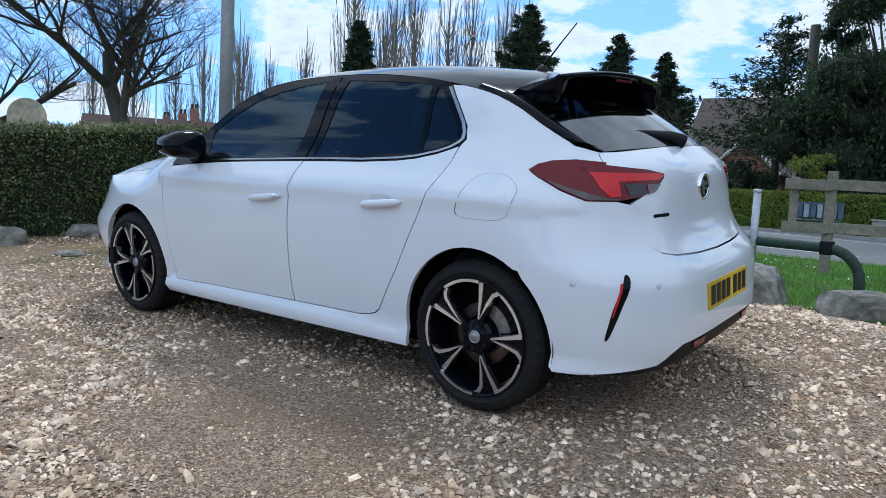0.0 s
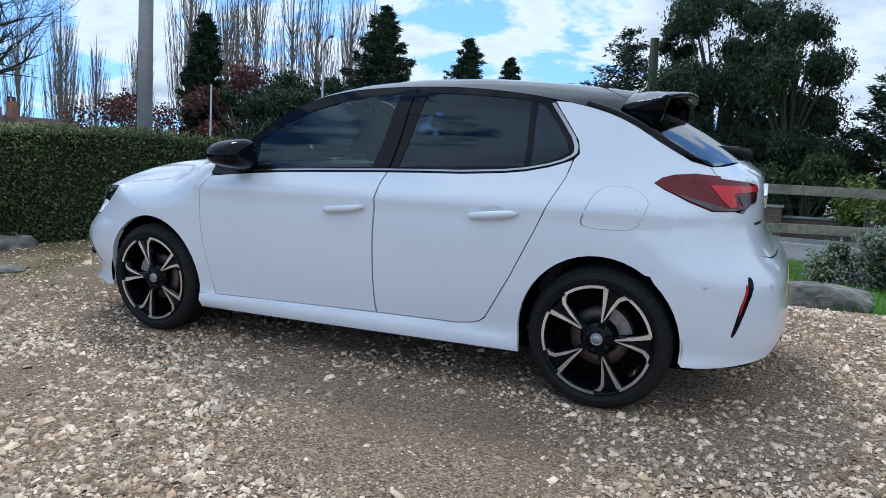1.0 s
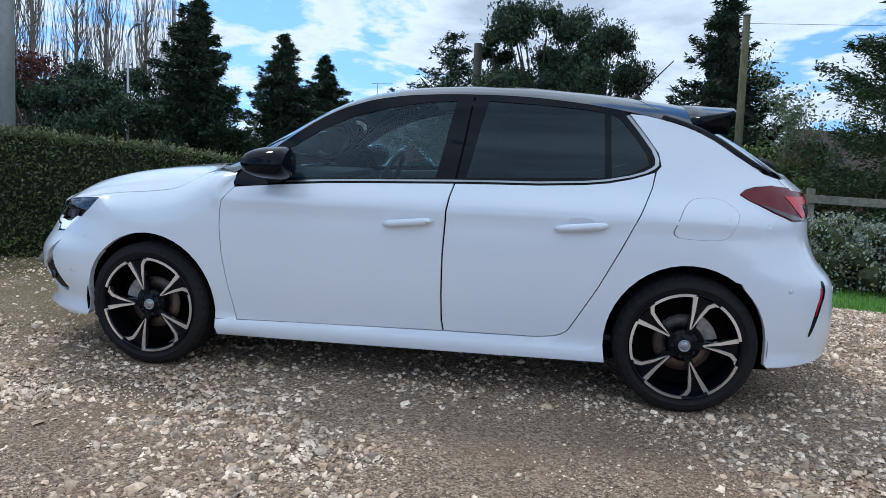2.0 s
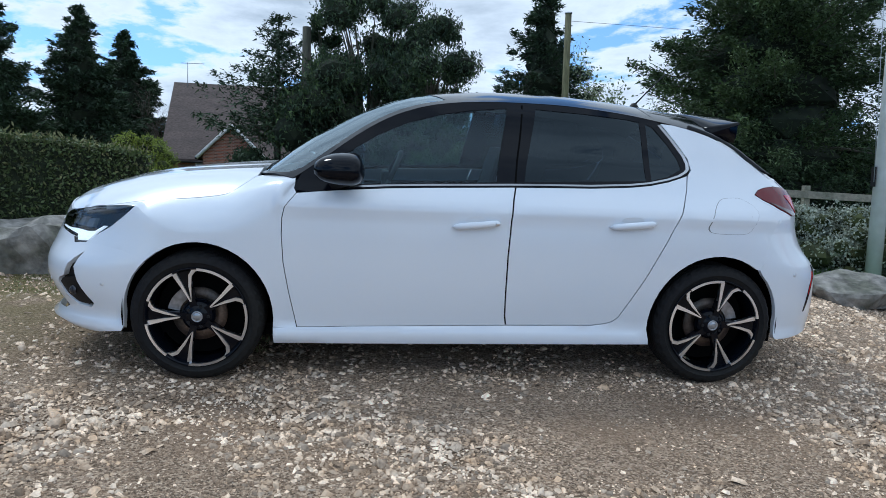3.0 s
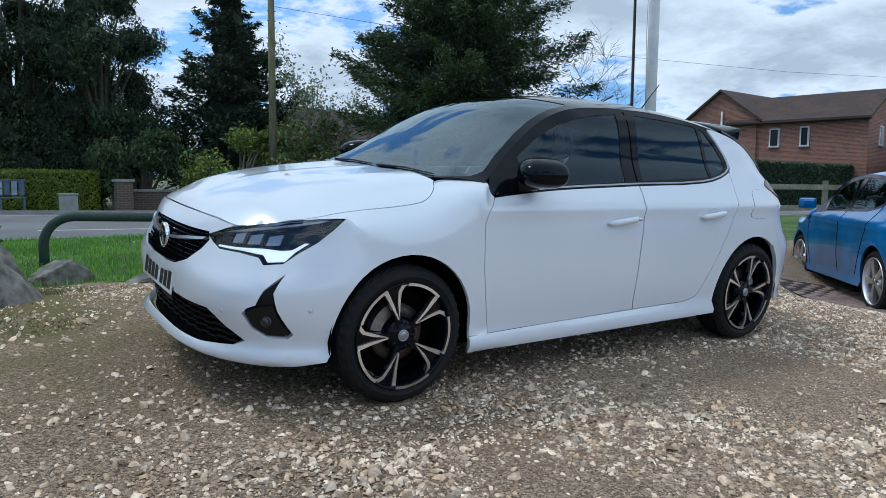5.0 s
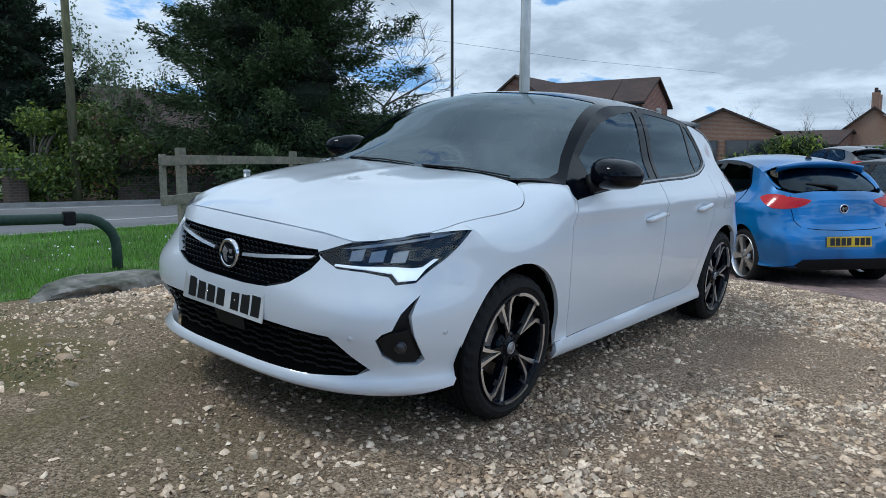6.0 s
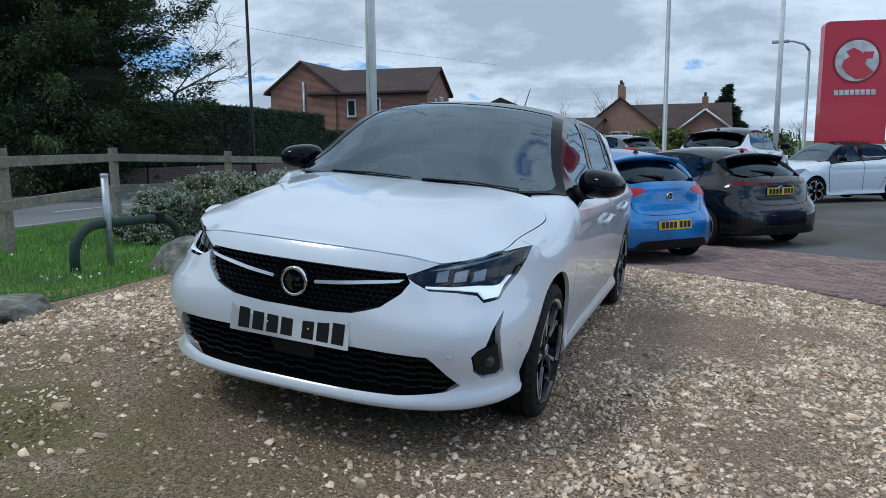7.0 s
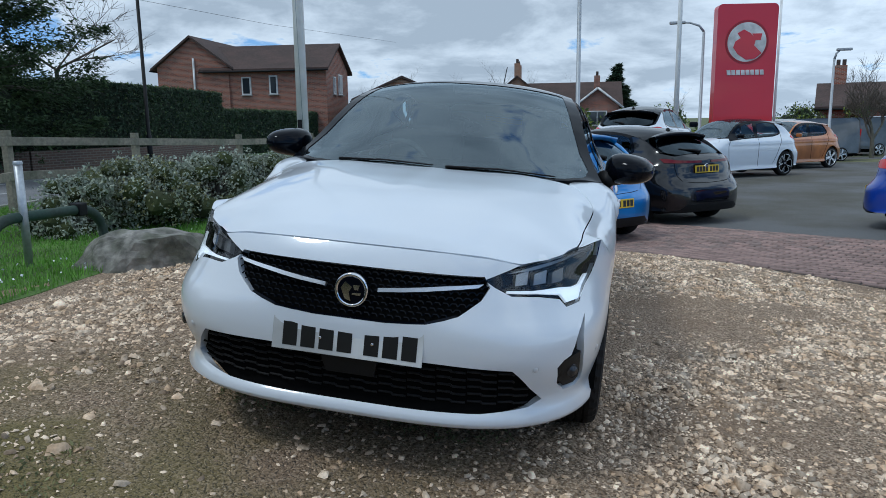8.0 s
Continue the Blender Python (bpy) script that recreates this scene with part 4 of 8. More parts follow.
def tail_lamp(car, right):
    out = to_rear(LAMP_R)
    m = (lambda p: mirrored(*p)) if right else (lambda p: p)
    lamp = part("tail_lamp", mesh_of("tail_lamp", *m(sheet(rear_at, inset(out, .002), step=.025, depth=.03, lift=.004)), M["red_lens"], smooth=True), car, "dark red wraparound tail lamp")
    bright = to_rear(ryz((.665, .962), (.40, .953), (.375, .944), (.42, .930), (.60, .927), (.612, .876), (.65, .872), (.668, .905)))
    part("brake_light", mesh_of("brake_light", *m(sheet(rear_at, bright, lift=.0065, step=.025, depth=.002)), M["bright_red_lens"], smooth=True), lamp, "bright red light bar")
    for poly in ([(.585, .918), (.50, .916), (.50, .880), (.575, .876)], [(.485, .916), (.41, .914), (.44, .888), (.485, .879)]):
        q = to_rear(ryz(*poly))
        part("reverse_light", mesh_of("reverse_light", *m(sheet(rear_at, q, lift=.0065, step=.02, depth=.002)), M["hub_black"] if poly[0][0] > .5 else M["smoked_lens"], smooth=True), lamp)
    low = to_rear([*xz((-1.53, .931), (-1.62, .905)), *ryz((.66, .869), (.62, .868), (.62, .862)), *xz((-1.679, .866), (-1.593, .901))])
    part("lower_lens", mesh_of("lower_lens", *m(sheet(rear_at, low, lift=.0062, step=.02, depth=.002)), M["smoked_lens"], smooth=True), lamp)
    return lamp


def mirror_housing(car, right):
    s = -1 if right else 1
    mir = part("door_mirror", None, car)
    bm = bmesh.new()
    bmesh.ops.create_uvsphere(bm, u_segments=24, v_segments=16, radius=1)
    for v in bm.verts:
        x, y, z = (math.copysign(abs(c) ** .78, c) for c in v.co)
        x = x if x > 0 else x * .42
        v.co = Vector((x * (.15 if x > 0 else .17) * (1 + .15 * y * s), y * .118, (z * .078 if z > 0 else z * .068) * (1 - .16 * y * s)))
    me = bm_mesh(bm, M["gloss_black"], True, "mirror_shell")
    ob = part("mirror_shell", me, mir, "gloss black mirror shell")
    ob.matrix_local = pose(.575, s * .895, 1.020, 0, 0, s * -8)
    glass = part("mirror_glass", mesh_of("mirror_glass", *prism(rounded([(-.075, -.036), (.075, -.04), (.082, .025), (.042, .042), (-.05, .04), (-.082, .016)]), -.003, .003), M["chrome"]), mir)
    glass.matrix_local = pose(.5425, s * .895, 1.022, 0, 0, 90 + s * -4)
    vs, fs = tube_arrays([(.64, s * .775, .965), (.60, s * .81, .97), (.585, s * .85, .98)], [.05, .033, .035], 10)
    part("mirror_stalk", mesh_of("mirror_stalk", vs, fs, M["black_plastic"], smooth=True), mir)


def door_handle(parent, x, z, lock):
    y = y_side(x, z)
    n = 15
    vs = []
    for i in range(n):
        t = -1 + 2 * i / (n - 1)
        h = .0155 * (1 - abs(t) ** 6) ** .5 + .002
        d = .034 * (1 - t ** 4) ** .6
        for k in range(10):
            w = 2 * math.pi * k / 10
            vs.append((x + t * .116, y + .004 + d * .55 + math.cos(w) * (.011 + d * .12), z + .012 * -t + math.sin(w) * h))
    fs = [(i * 10 + k, i * 10 + (k + 1) % 10, (i + 1) * 10 + (k + 1) % 10, (i + 1) * 10 + k) for i in range(n - 1) for k in range(10)]
    fs += [tuple(range(10))[::-1], tuple((n - 1) * 10 + k for k in range(10))]
    part("door_handle", mesh_of("door_handle", vs, [f[::-1] for f in fs], M["white_paint"], smooth=True), parent)
    cup = rounded([(x - .052, z + .006), (x + .055, z + .004), (x + .058, z + .038), (x - .05, z + .042)], .25)
    cup = [(u_of_x(a, b), b) for a, b in cup]
    part("handle_recess", mesh_of("handle_recess", *sheet(side_at, cup, lift=.0012, step=.02, depth=.0015), M["grey_recess"], smooth=True), parent)
    if lock:
        lk = part("lock", lathe([(.0005, .003), (.008, .003), (.0095, .001), (.0095, -.004)], 18, M["satin_metal"], "lock"), parent)
        lk.matrix_local = Matrix.Translation((x - .098, y + .037, z + .010))


M["grey_recess"] = material("grey_recess", (0.70, 0.71, 0.73), 0.4, coat=0.6)


def pillar_edges(s):
    """Outer and inner edge of the rear pillar's black band, from the roof down."""
    x = -1.12 - .45 * s
    z = float(rail_z(x))
    a = side_at(u_of_x(x, z), z)
    return a, a + np.array([-.03 - .063 * s, -.058 + .002 * s, .012 - .043 * s])


def build_main_car():
    car = thing("car", "white five-door hatchback with black roof on gravel", "car", at=LEAN)
    wp, bp = M["white_paint"], M["black_paint"]
    gap = .0018
    # doors
    fd = xz(*DOOR_FRONT, *DOOR_MID, *BELT_F[:-1])
    rd = xz(*DOOR_MID[::-1], *DOOR_REAR[::-1], *BELT_R[1:-1][::-1])
    for right in (False, True):
        m = (lambda p: mirrored(*p)) if right else (lambda p: p)
        for name, poly in (("front_door", fd), ("rear_door", rd)):
            d = part(name, mesh_of(name, *m(sheet(side_at, poly, gap=gap, step=.035)), wp, smooth=True), car)
            if not right:
                door_handle(d, -.028 if name == "front_door" else -.795, .786 if name == "front_door" else .806, name == "front_door")
    # quarter panel with the sill
    quarter = xz((.918, .262), (.5, .272), (-.202, .287), (-.631, .294), (-.706, .305), (-.74, .317), (-.766, .337), (-.798, .392), (-.884, .541), (-.987, .748), (-1.06, .906), (-1.091, .979), (-1.108, 1.05), (-1.128, 1.075), (-1.115, 1.13), (-1.06, 1.205), (-.985, 1.300), *[(x, float(rail_z(x)) - .002) for x in (-1.05, -1.108, -1.17, -1.23, -1.29, -1.35, -1.40, -1.444, -1.50, -1.55)], (-1.572, 1.056), (-1.612, 1.010)) \
        + [LAMP_R[i] for i in (2, 1, 0, 14, 13)] + xz((-1.56, .83), (-1.515, .74), (-1.475, .60)) + xz(*[p for p in ARCH_R[::-1] if p[1] > .213 and p[0] > -1.47]) + xz((-.93, .206), (.5, .186), (.915, .182))
    for right in (False, True):
        m = (lambda p: mirrored(*p)) if right else (lambda p: p)
        part("rear_wing", mesh_of("rear_wing", *m(sheet(side_at, quarter, step=.035, depth=.02)), wp, smooth=True), car)
    # front wing: flank and rounded shoulder
    tv, tf, low = fender_top()
    flank = xz(*[(x, float(low(x))) for x in WING_X[8:]], (.829, .925), *DOOR_FRONT, (.812, .262), (.918, .265), *[p for p in ARCH_F[::-1] if p[1] > .27 and p[0] < 1.51], (1.506, .5596), (1.53, .585), (1.56, .598), (1.60, .609), (1.65, .618), (1.70, .6255), (1.75, .630), (1.790, .630), (1.73, .672), (1.66, .715), (1.60, .765))
    for right in (False, True):
        m = (lambda p: mirrored(*p)) if right else (lambda p: p)
        part("front_wing", mesh_of("front_wing", *m(welded(sheet(side_at, flank, step=.03, depth=.02), (tv, tf))), wp, smooth=True), car)
    # fuel flap: a fine seam and the lid
    flap = rounded(xz((-1.168, .797), (-1.215, .905), (-1.256, .948), (-1.36, .953), (-1.43, .915), (-1.45, .885), (-1.42, .805), (-1.385, .777), (-1.21, .775)), .2)
    part("fuel_flap_seam", mesh_of("fuel_flap_seam", *sheet(side_at, inset(flap, -.0002), lift=.0008, step=.03, depth=.001), M["lamp_grey"], smooth=True), car)
    part("fuel_flap", mesh_of("fuel_flap", *sheet(side_at, inset(flap, .0012), lift=.0016, step=.03, depth=.0012), wp, smooth=True), car)
    # bonnet
    edge = [*[(float(front_x(y)) - .002, y) for y in np.linspace(0, .535, 28)], (1.858, .582), (1.83, .620), (1.79, .660), *[(x, float(shut_y(x)) - .0015) for x in (1.70, 1.66, 1.62, 1.55, 1.48, 1.40, 1.33, 1.26, 1.22, 1.18, 1.16, 1.14, 1.125, 1.11, 1.095, 1.08, 1.065, 1.055, 1.045, 1.035)], (1.022, .62), (1.018, .58), (1.02, .45), (1.024, .25), (1.026, 0)]
    bonnet = edge + [(x, -y) for x, y in reversed(edge[1:-1])]
    part("bonnet", mesh_of("bonnet", *sheet(bonnet_at, bonnet, gap=.001, step=.025, depth=.015), wp, smooth=True), car)
    # nose: bumper with its openings
    half = [*fyz((0, .788), (.15, .788), (.30, .785), (.43, .776), (.53, .759)), LAMP_F[1], LAMP_F[0], *LAMP_F[:9:-1], *xz((1.75, .630), (1.70, .6255), (1.65, .618), (1.60, .609), (1.56, .598), (1.53, .585), (1.506, .5596)), *xz(*[p for p in ARCH_F[::-1] if p[0] > 1.51 and p[1] > .245]), *xz((1.62, .225), (1.74, .205)), *fyz((.70, .200), (.5, .215), (.3, .218), (0, .220))]
    nose = half + [(-u, z) for u, z in reversed(half[1:-1])]
    holes = [fyz(*GRILLE), fyz(*LOWER), fyz(*FOG), fyz(*[(-y, z) for y, z in FOG])]
    part("front_bumper", mesh_of("front_bumper", *sheet(side_at, nose[::-1], [h for h in holes], step=.03, depth=.03), wp, smooth=True), car)
    # upper grille: dark backing, mesh of small cells, two bright bars, emblem
    g = part("grille", mesh_of("grille", *sheet(side_at, fyz(*GRILLE), lift=-.035, step=.04, depth=0), M["under"], smooth=True), car, "black honeycomb grille")
    cells = []
    for r in range(9):
        for c in range(-17, 18):
            y, z = c * .027 + (r % 2) * .0135, .568 + r * .0185
            ring = [(y + .0125 * math.cos(radians(a)) * 1.1, z + .0098 * math.sin(radians(a))) for a in range(0, 360, 60)]
            if inside(GRILLE, np.array([(y, z)]))[0]:
                for i in range(3):
                    p0, p1 = ring[i], ring[i + 1]
                    path = fyz(p0, ((p0[0] + p1[0]) / 2, (p0[1] + p1[1]) / 2), p1)
                    pts = [side_at(u, zz) - np.array([.018, 0, 0]) for u, zz in path]
                    cells.append(tube_arrays(pts, [.0028] * 3, 4, False))
    part("grille_mesh", mesh_of("grille_mesh", *joined(*cells), M["gloss_black"]), g)
    rim = fyz(*GRILLE)
    part("grille_frame", mesh_of("grille_frame", *joined(*[ribbon(side_at, rim[6:12], .012, -.006, .02)]), M["gloss_black"]), g)
    for s in (1, -1):
        bar = fyz(*[(s * .425, .699), (s * .30, .686), (s * .18, .671), (s * .09, .662), (s * .09, .650), (s * .18, .658), (s * .30, .673), (s * .41, .687)])
        part("grille_bar", mesh_of("grille_bar", *sheet(side_at, bar if s < 0 else bar[::-1], lift=.004, step=.03, depth=.02), M["satin_metal"], smooth=True), g, "bright metal bar")
    disc_emblem(car, (2.066, 0, .645), pose(0, 0, 0, 0, 0, -90), .058)
    # lower grille with slats
    lg = part("lower_grille", mesh_of("lower_grille", *sheet(side_at, fyz(*LOWER), lift=-.045, step=.04, depth=0), M["under"], smooth=True), car, "black lower grille with slats")
    for r in range(5):
        z = .292 + r * .029
        segs = []
        for k in range(27):
            y0 = -.65 + k * .05
            a, b = (y0, z + (.006 if k % 2 else 0)), (y0 + .045, z + (.006 if k % 2 else 0))
            if inside(LOWER, np.array([a]))[0] and inside(LOWER, np.array([b]))[0]:
                pts = [side_at(*fyz(q)[0]) - np.array([.02, 0, 0]) for q in (a, ((a[0] + b[0]) / 2, a[1]), b)]
                segs.append(tube_arrays(pts, [.004] * 3, 5, False))
                if k % 2:
                    nxt = (y0 + .05, z)
                    segs.append(tube_arrays([pts[2], side_at(*fyz(nxt)[0]) - np.array([.02, 0, 0])], [.004] * 2, 5, False))
        part("slat", mesh_of("slat", *joined(*segs), M["black_plastic"], smooth=True), lg)
    part("radar_panel", mesh_of("radar_panel", *sheet(side_at, fyz((-.10, .425), (-.085, .345), (.085, .345), (.10, .425)), lift=-.012, step=.03, depth=.02), M["black_plastic"], smooth=True), lg)
    for s in (1, -1):
        fog = fyz(*[(s * y, z) for y, z in FOG])
        fog = fog if s > 0 else fog[::-1]
        f = part("fog_pod", mesh_of("fog_pod", *sheet(side_at, fog, lift=-.028, step=.025, depth=0), M["black_plastic"], smooth=True), car, "black fog lamp recess")
        low_f = fyz(*[(s * y, z) for y, z in [(.758, .47), (.759, .42), (.756, .350), (.743, .333), (.710, .336), (.692, .372), (.691, .430), (.712, .452)]])
        part("fog_trim", mesh_of("fog_trim", *sheet(side_at, low_f if s > 0 else low_f[::-1], lift=-.006, step=.025, depth=.02), M["black_plastic"], smooth=True), f)
        lens = part("fog_lens", lathe([(.0005, .01), (.016, .008), (.020, .0), (.023, .004), (.023, -.01)], 20, M["hub_black"], "fog_lens"), f)
        lens.matrix_local = Matrix.Translation(tuple(side_at(*fyz((s * .733, .402))[0]))) @ pose(0, 0, 0, 0, 0, -90 + s * 38)
    plate(car, (2.100, 0, .425), pose(0, 0, 0, 0, -7, 0), M["plate_white"], "white front number plate with dark blocks")
    for y in (-.09, .09):
        sc = part("plate_screw", lathe([(.0005, .0015), (.004, .0015), (.005, 0)], 10, M["chrome"], "plate_screw"), car)
        sc.matrix_local = Matrix.Translation((2.1005, y, .48)) @ pose(0, 0, 0, 0, 0, -90)
    for right in (False, True):
        headlamp(car, right)
        tail_lamp(car, right)
        mirror_housing(car, right)
    # roof with pillars; windscreen
    ws_half = [(1.05, 0), (1.04, .25), (1.015, .45), (.975, .60), (.915, .672), (.862, .690)]
    ws_half += [(x, float(rail_y(x)) - w) for x, w in ((.80, .050), (.70, .056), (.55, .060), (.40, .062), (.28, .062), (.16, .060), (.125, .064), (.108, .085))] + [(.125, .42), (.165, .25), (.185, 0)]
    ws = ws_half + [(x, -y) for x, y in reversed(ws_half[1:-1])]
    roof_half = [(1.06, 0), (1.05, .3), (1.03, .5), (.985, .62), (.925, .69), (.885, .725)]
    roof_half += [(x, float(rail_y(x)) - .001) for x in (.84, .80, .75, .70, .62, .55, .48, .40, .32, .25, .16, .09, 0, -.1, -.25, -.4, -.55, -.7, -.85, -.98, -1.10, -1.20, -1.262)] + [(-1.268, .3), (-1.272, 0)]
    roof = roof_half + [(x, -y) for x, y in reversed(roof_half[1:-1])]
    part("roof", mesh_of("roof", *sheet(top_at, roof[::-1], [ws], step=.04, depth=.02), bp, smooth=True), car, "gloss black roof and pillars")
    part("windscreen", mesh_of("windscreen", *sheet(top_at, ws[::-1], step=.05, depth=.004, lift=-.003), M["screen_glass"], smooth=True), car)
    # black band round the windscreen's inside and the scuttle
    inner = [(x - (.055 if i < 6 else 0), y * (.965 if i >= 6 else .97)) for i, (x, y) in enumerate(ws_half)]
    inner = [(min(max(x, .165), .955), y) for x, y in inner]
    inner_full = inner + [(x, -y) for x, y in reversed(inner[1:-1])]
    part("screen_border", mesh_of("screen_border", *sheet(top_at, inset(ws[::-1], .002), [inner_full], step=.04, depth=0, lift=-.010), M["under"], smooth=True), car)
    for y0, y1, x0, x1 in ((.56, .06, .985, 1.008), (.0, -.46, 1.006, .994)):
        pts = [tuple(top_at(np.array(a), np.array(b)) + np.array([.0, 0, .006])) for a, b in ((x0, y0), ((x0 + x1) / 2 - .004, (y0 + y1) / 2), (x1, y1))]
        part("wiper", tube(pts, [.003, .004, .006], M["black_plastic"], 6, "wiper"), car)
    part("mirror_and_sensor", mesh_of("mirror_and_sensor", *sheet(top_at, [(.20, -.10), (.20, .10), (.30, .075), (.33, .0), (.30, -.075)][::-1], lift=-.012, step=.04, depth=.03), M["black_plastic"], smooth=True), car)
    # side windows in their black surround
    pane_f = [(.555, .952), (.595, 1.090), (.446, 1.185), (.293, 1.253), (.136, 1.297), (-.022, 1.325), (-.192, 1.341), (-.128, .984)]
    pane_r = [(-.340, 1.344), (-.601, 1.331), (-.80, 1.315), (-.872, 1.304), (-.888, 1.016), (-.268, .990)]
    pane_q = [(-.902, 1.298), (-.940, 1.281), (-1.01, 1.200), (-1.062, 1.125), (-1.078, 1.078), (-1.0, 1.040), (-.916, 1.018)]
    frame_poly = [(.838, .918), *[(x, float(rail_z(x)) + .001) for x in (.80, .75, .70, .62, .55, .48, .40, .32, .25, .16, .09, 0, -.1, -.25, -.4, -.55, -.7, -.85, -.96)], (-.985, 1.298), (-1.06, 1.203), (-1.112, 1.13), (-1.124, 1.076), (-1.105, 1.054), *[(x, float(belt_z(x)) + .002) for x in (-1.06, -1.0, -.9, -.8, -.6, -.4, -.2, 0, .2, .4, .6, .75)]]
    for right in (False, True):
        m = (lambda p: mirrored(*p)) if right else (lambda p: p)
        part("window_surround", mesh_of("window_surround", *m(sheet(side_at, xz(*frame_poly)[::1], [xz(*pane_f), xz(*pane_r), xz(*pane_q)], step=.035, depth=.012, lift=-.002)), M["gloss_black"], smooth=True), car, "gloss black window surround")
        for name, pane, gm in (("front_window", pane_f, "window_glass"), ("rear_window", pane_r, "privacy_glass"), ("quarter_window", pane_q, "privacy_glass")):
            w = part(name, mesh_of(name, *m(sheet(side_at, xz(*pane), step=.05, depth=0, lift=-.005)), M[gm], smooth=True), car)
        strip = [(x, float(belt_z(x)) + .011) for x in (.60, .4, .2, 0, -.2, -.4, -.6, -.8, -.9, -1.0, -1.06)] + [(-1.094, 1.064), (-1.108, 1.078), (-1.108, 1.105), (-1.09, 1.145), (-1.03, 1.225), (-.975, 1.292)]
        part("chrome_strip", mesh_of("chrome_strip", *m(ribbon(side_at, xz(*strip)[::-1], .008, .002, .005)), M["strip_metal"], smooth=True), car, "chrome window strip")
        seam_b = xz((-.222, .975), (-.236, 1.08), (-.252, 1.19), (-.272, 1.36))
        part("pillar_seam", mesh_of("pillar_seam", *m(ribbon(side_at, seam_b[::-1], .004, -.0008, .001)), M["under"]), car)
        # black band along the rear pillar, from the roof down to the rear window's foot
        vs = []
        for i in range(17):
            a, b = pillar_edges(i / 16)
            for k in range(5):
                t = k / 4
                p = a * (1 - t) + b * t
                p[1:] += .012 * math.sin(math.pi * t) + .002
                vs.append(tuple(p))
        part("pillar_band", mesh_of("pillar_band", *m((vs, grid_faces(17, 5))), bp, smooth=True), car)
    # rear spoiler
    rows = []
    for i in range(33):
        y = -.53 + 1.06 * i / 32
        k = abs(y) / .53
        fin = smooth01(.74, .93, k)
        zt0 = float(top_at(np.array(-1.262), np.array(y * .98))[2])
        xe = -1.505 + .055 * k ** 3
        ze = 1.362 - .035 * k ** 2
        ub = (-1.34 * (1 - fin) + -1.425 * fin, (1.302) * (1 - fin) + 1.222 * fin)
        prof = [(-1.262, zt0 - .03), (-1.264, zt0), (-1.34, zt0 * .72 + ze * .28 + .004), (-1.42, zt0 * .38 + ze * .62 + .006), (xe + .01, ze + .002), (xe, ze - .006), (xe + .012, ze - .016), (xe * .4 + ub[0] * .6, (ze - .03) * .4 + ub[1] * .6), ub, (-1.30, ub[1] + .005)]
        rows += [(x, y, z) for x, z in prof]
    part("spoiler", mesh_of("spoiler", rows, grid_faces(33, 10, flip=True) + [tuple(range(10)), tuple(32 * 10 + k for k in range(10))[::-1]], bp, smooth=True), car, "gloss black roof spoiler")
    part("stop_light", box(.01, .16, .012, M["red_lens"], .003, (-1.475, 0, 1.325), name="stop_light"), car)
    # rear window, wiper, aerial
    glass = []
    for i in range(17):
        s = i / 16
        b = pillar_edges(s)[1]
        mid = np.array([-1.28 - .474 * s, 0, 1.316 - .263 * s + .022 * math.sin(math.pi * s)])
        for k in range(17):
            v = -1 + k / 8
            glass.append((mid[0] + (b[0] - mid[0]) * v * v, b[1] * v, mid[2] + (b[2] - mid[2]) * v * v))
    part("rear_screen", mesh_of("rear_screen", glass, grid_faces(17, 17), M["rear_glass"], smooth=True), car)
    wip = [(-1.760, .0, 1.068), (-1.715, .04, 1.090), (-1.66, .16, 1.106), (-1.61, .30, 1.110)]
    part("rear_wiper", tube(wip, [.034, .026, .012, .007], M["black_plastic"], 8, "rear_wiper"), car)
    part("aerial_base", lathe([(.0005, .03), (.014, .024), (.03, .004), (.034, -.01)], 16, M["black_plastic"], "aerial_base"), car).matrix_local = pose(-1.06, 0, 1.396, 90, 0, 0)
    part("aerial", tube([(-1.06, 0, 1.41), (-1.15, 0, 1.51), (-1.235, 0, 1.60)], [.005, .0035, .003], M["black_plastic"], 6, "aerial"), car)
    # tailgate and rear bumper
    tg = to_rear([*ryz((0, 1.052), (.2, 1.049), (.38, 1.042), (.50, 1.034), (.572, 1.032), (.60, 1.046)), *xz((-1.572, 1.056), (-1.612, 1.010)), *[LAMP_R[i] for i in (3, 4, 5, 6, 7, 8, 9, 10)], *ryz((.575, .845), (.56, .77), (.535, .70), (.49, .668), (.40, .652), (.2, .640), (0, .636))])
    tg_all = tg + [(-u, z) for u, z in reversed(tg[1:-1])]
    part("tailgate", mesh_of("tailgate", *sheet(rear_at, tg_all, step=.035, depth=.02), wp, smooth=True), car)
    for right in (False, True):
        m = (lambda p: mirrored(*p)) if right else (lambda p: p)
        part("tailgate_seam", mesh_of("tailgate_seam", *m(ribbon(rear_at, to_rear(ryz((.578, 1.030), (.592, 1.010), (.603, .990))), .003, .0006, .001)), M["under"]), car)
    low_edge = [*ryz((.58, .262), (.52, .30), (.46, .325), (.30, .330), (0, .332))]
    rb = to_rear([*ryz((0, .630), (.2, .634), (.40, .646), (.485, .663), (.535, .70), (.56, .77), (.575, .845)), *[LAMP_R[i] for i in (11, 12, 13)], *xz((-1.56, .83), (-1.515, .74), (-1.475, .60)), *xz(*[p for p in ARCH_R[::-1] if p[0] < -1.475 and p[1] > .25][::-1]), *xz((-1.615, .235), (-1.70, .235)), *low_edge])
    rb_all = rb + [(-u, z) for u, z in reversed(rb[1:-1])]
    part("rear_bumper", mesh_of("rear_bumper", *sheet(rear_at, rb_all, step=.03, depth=.025), wp, smooth=True), car)
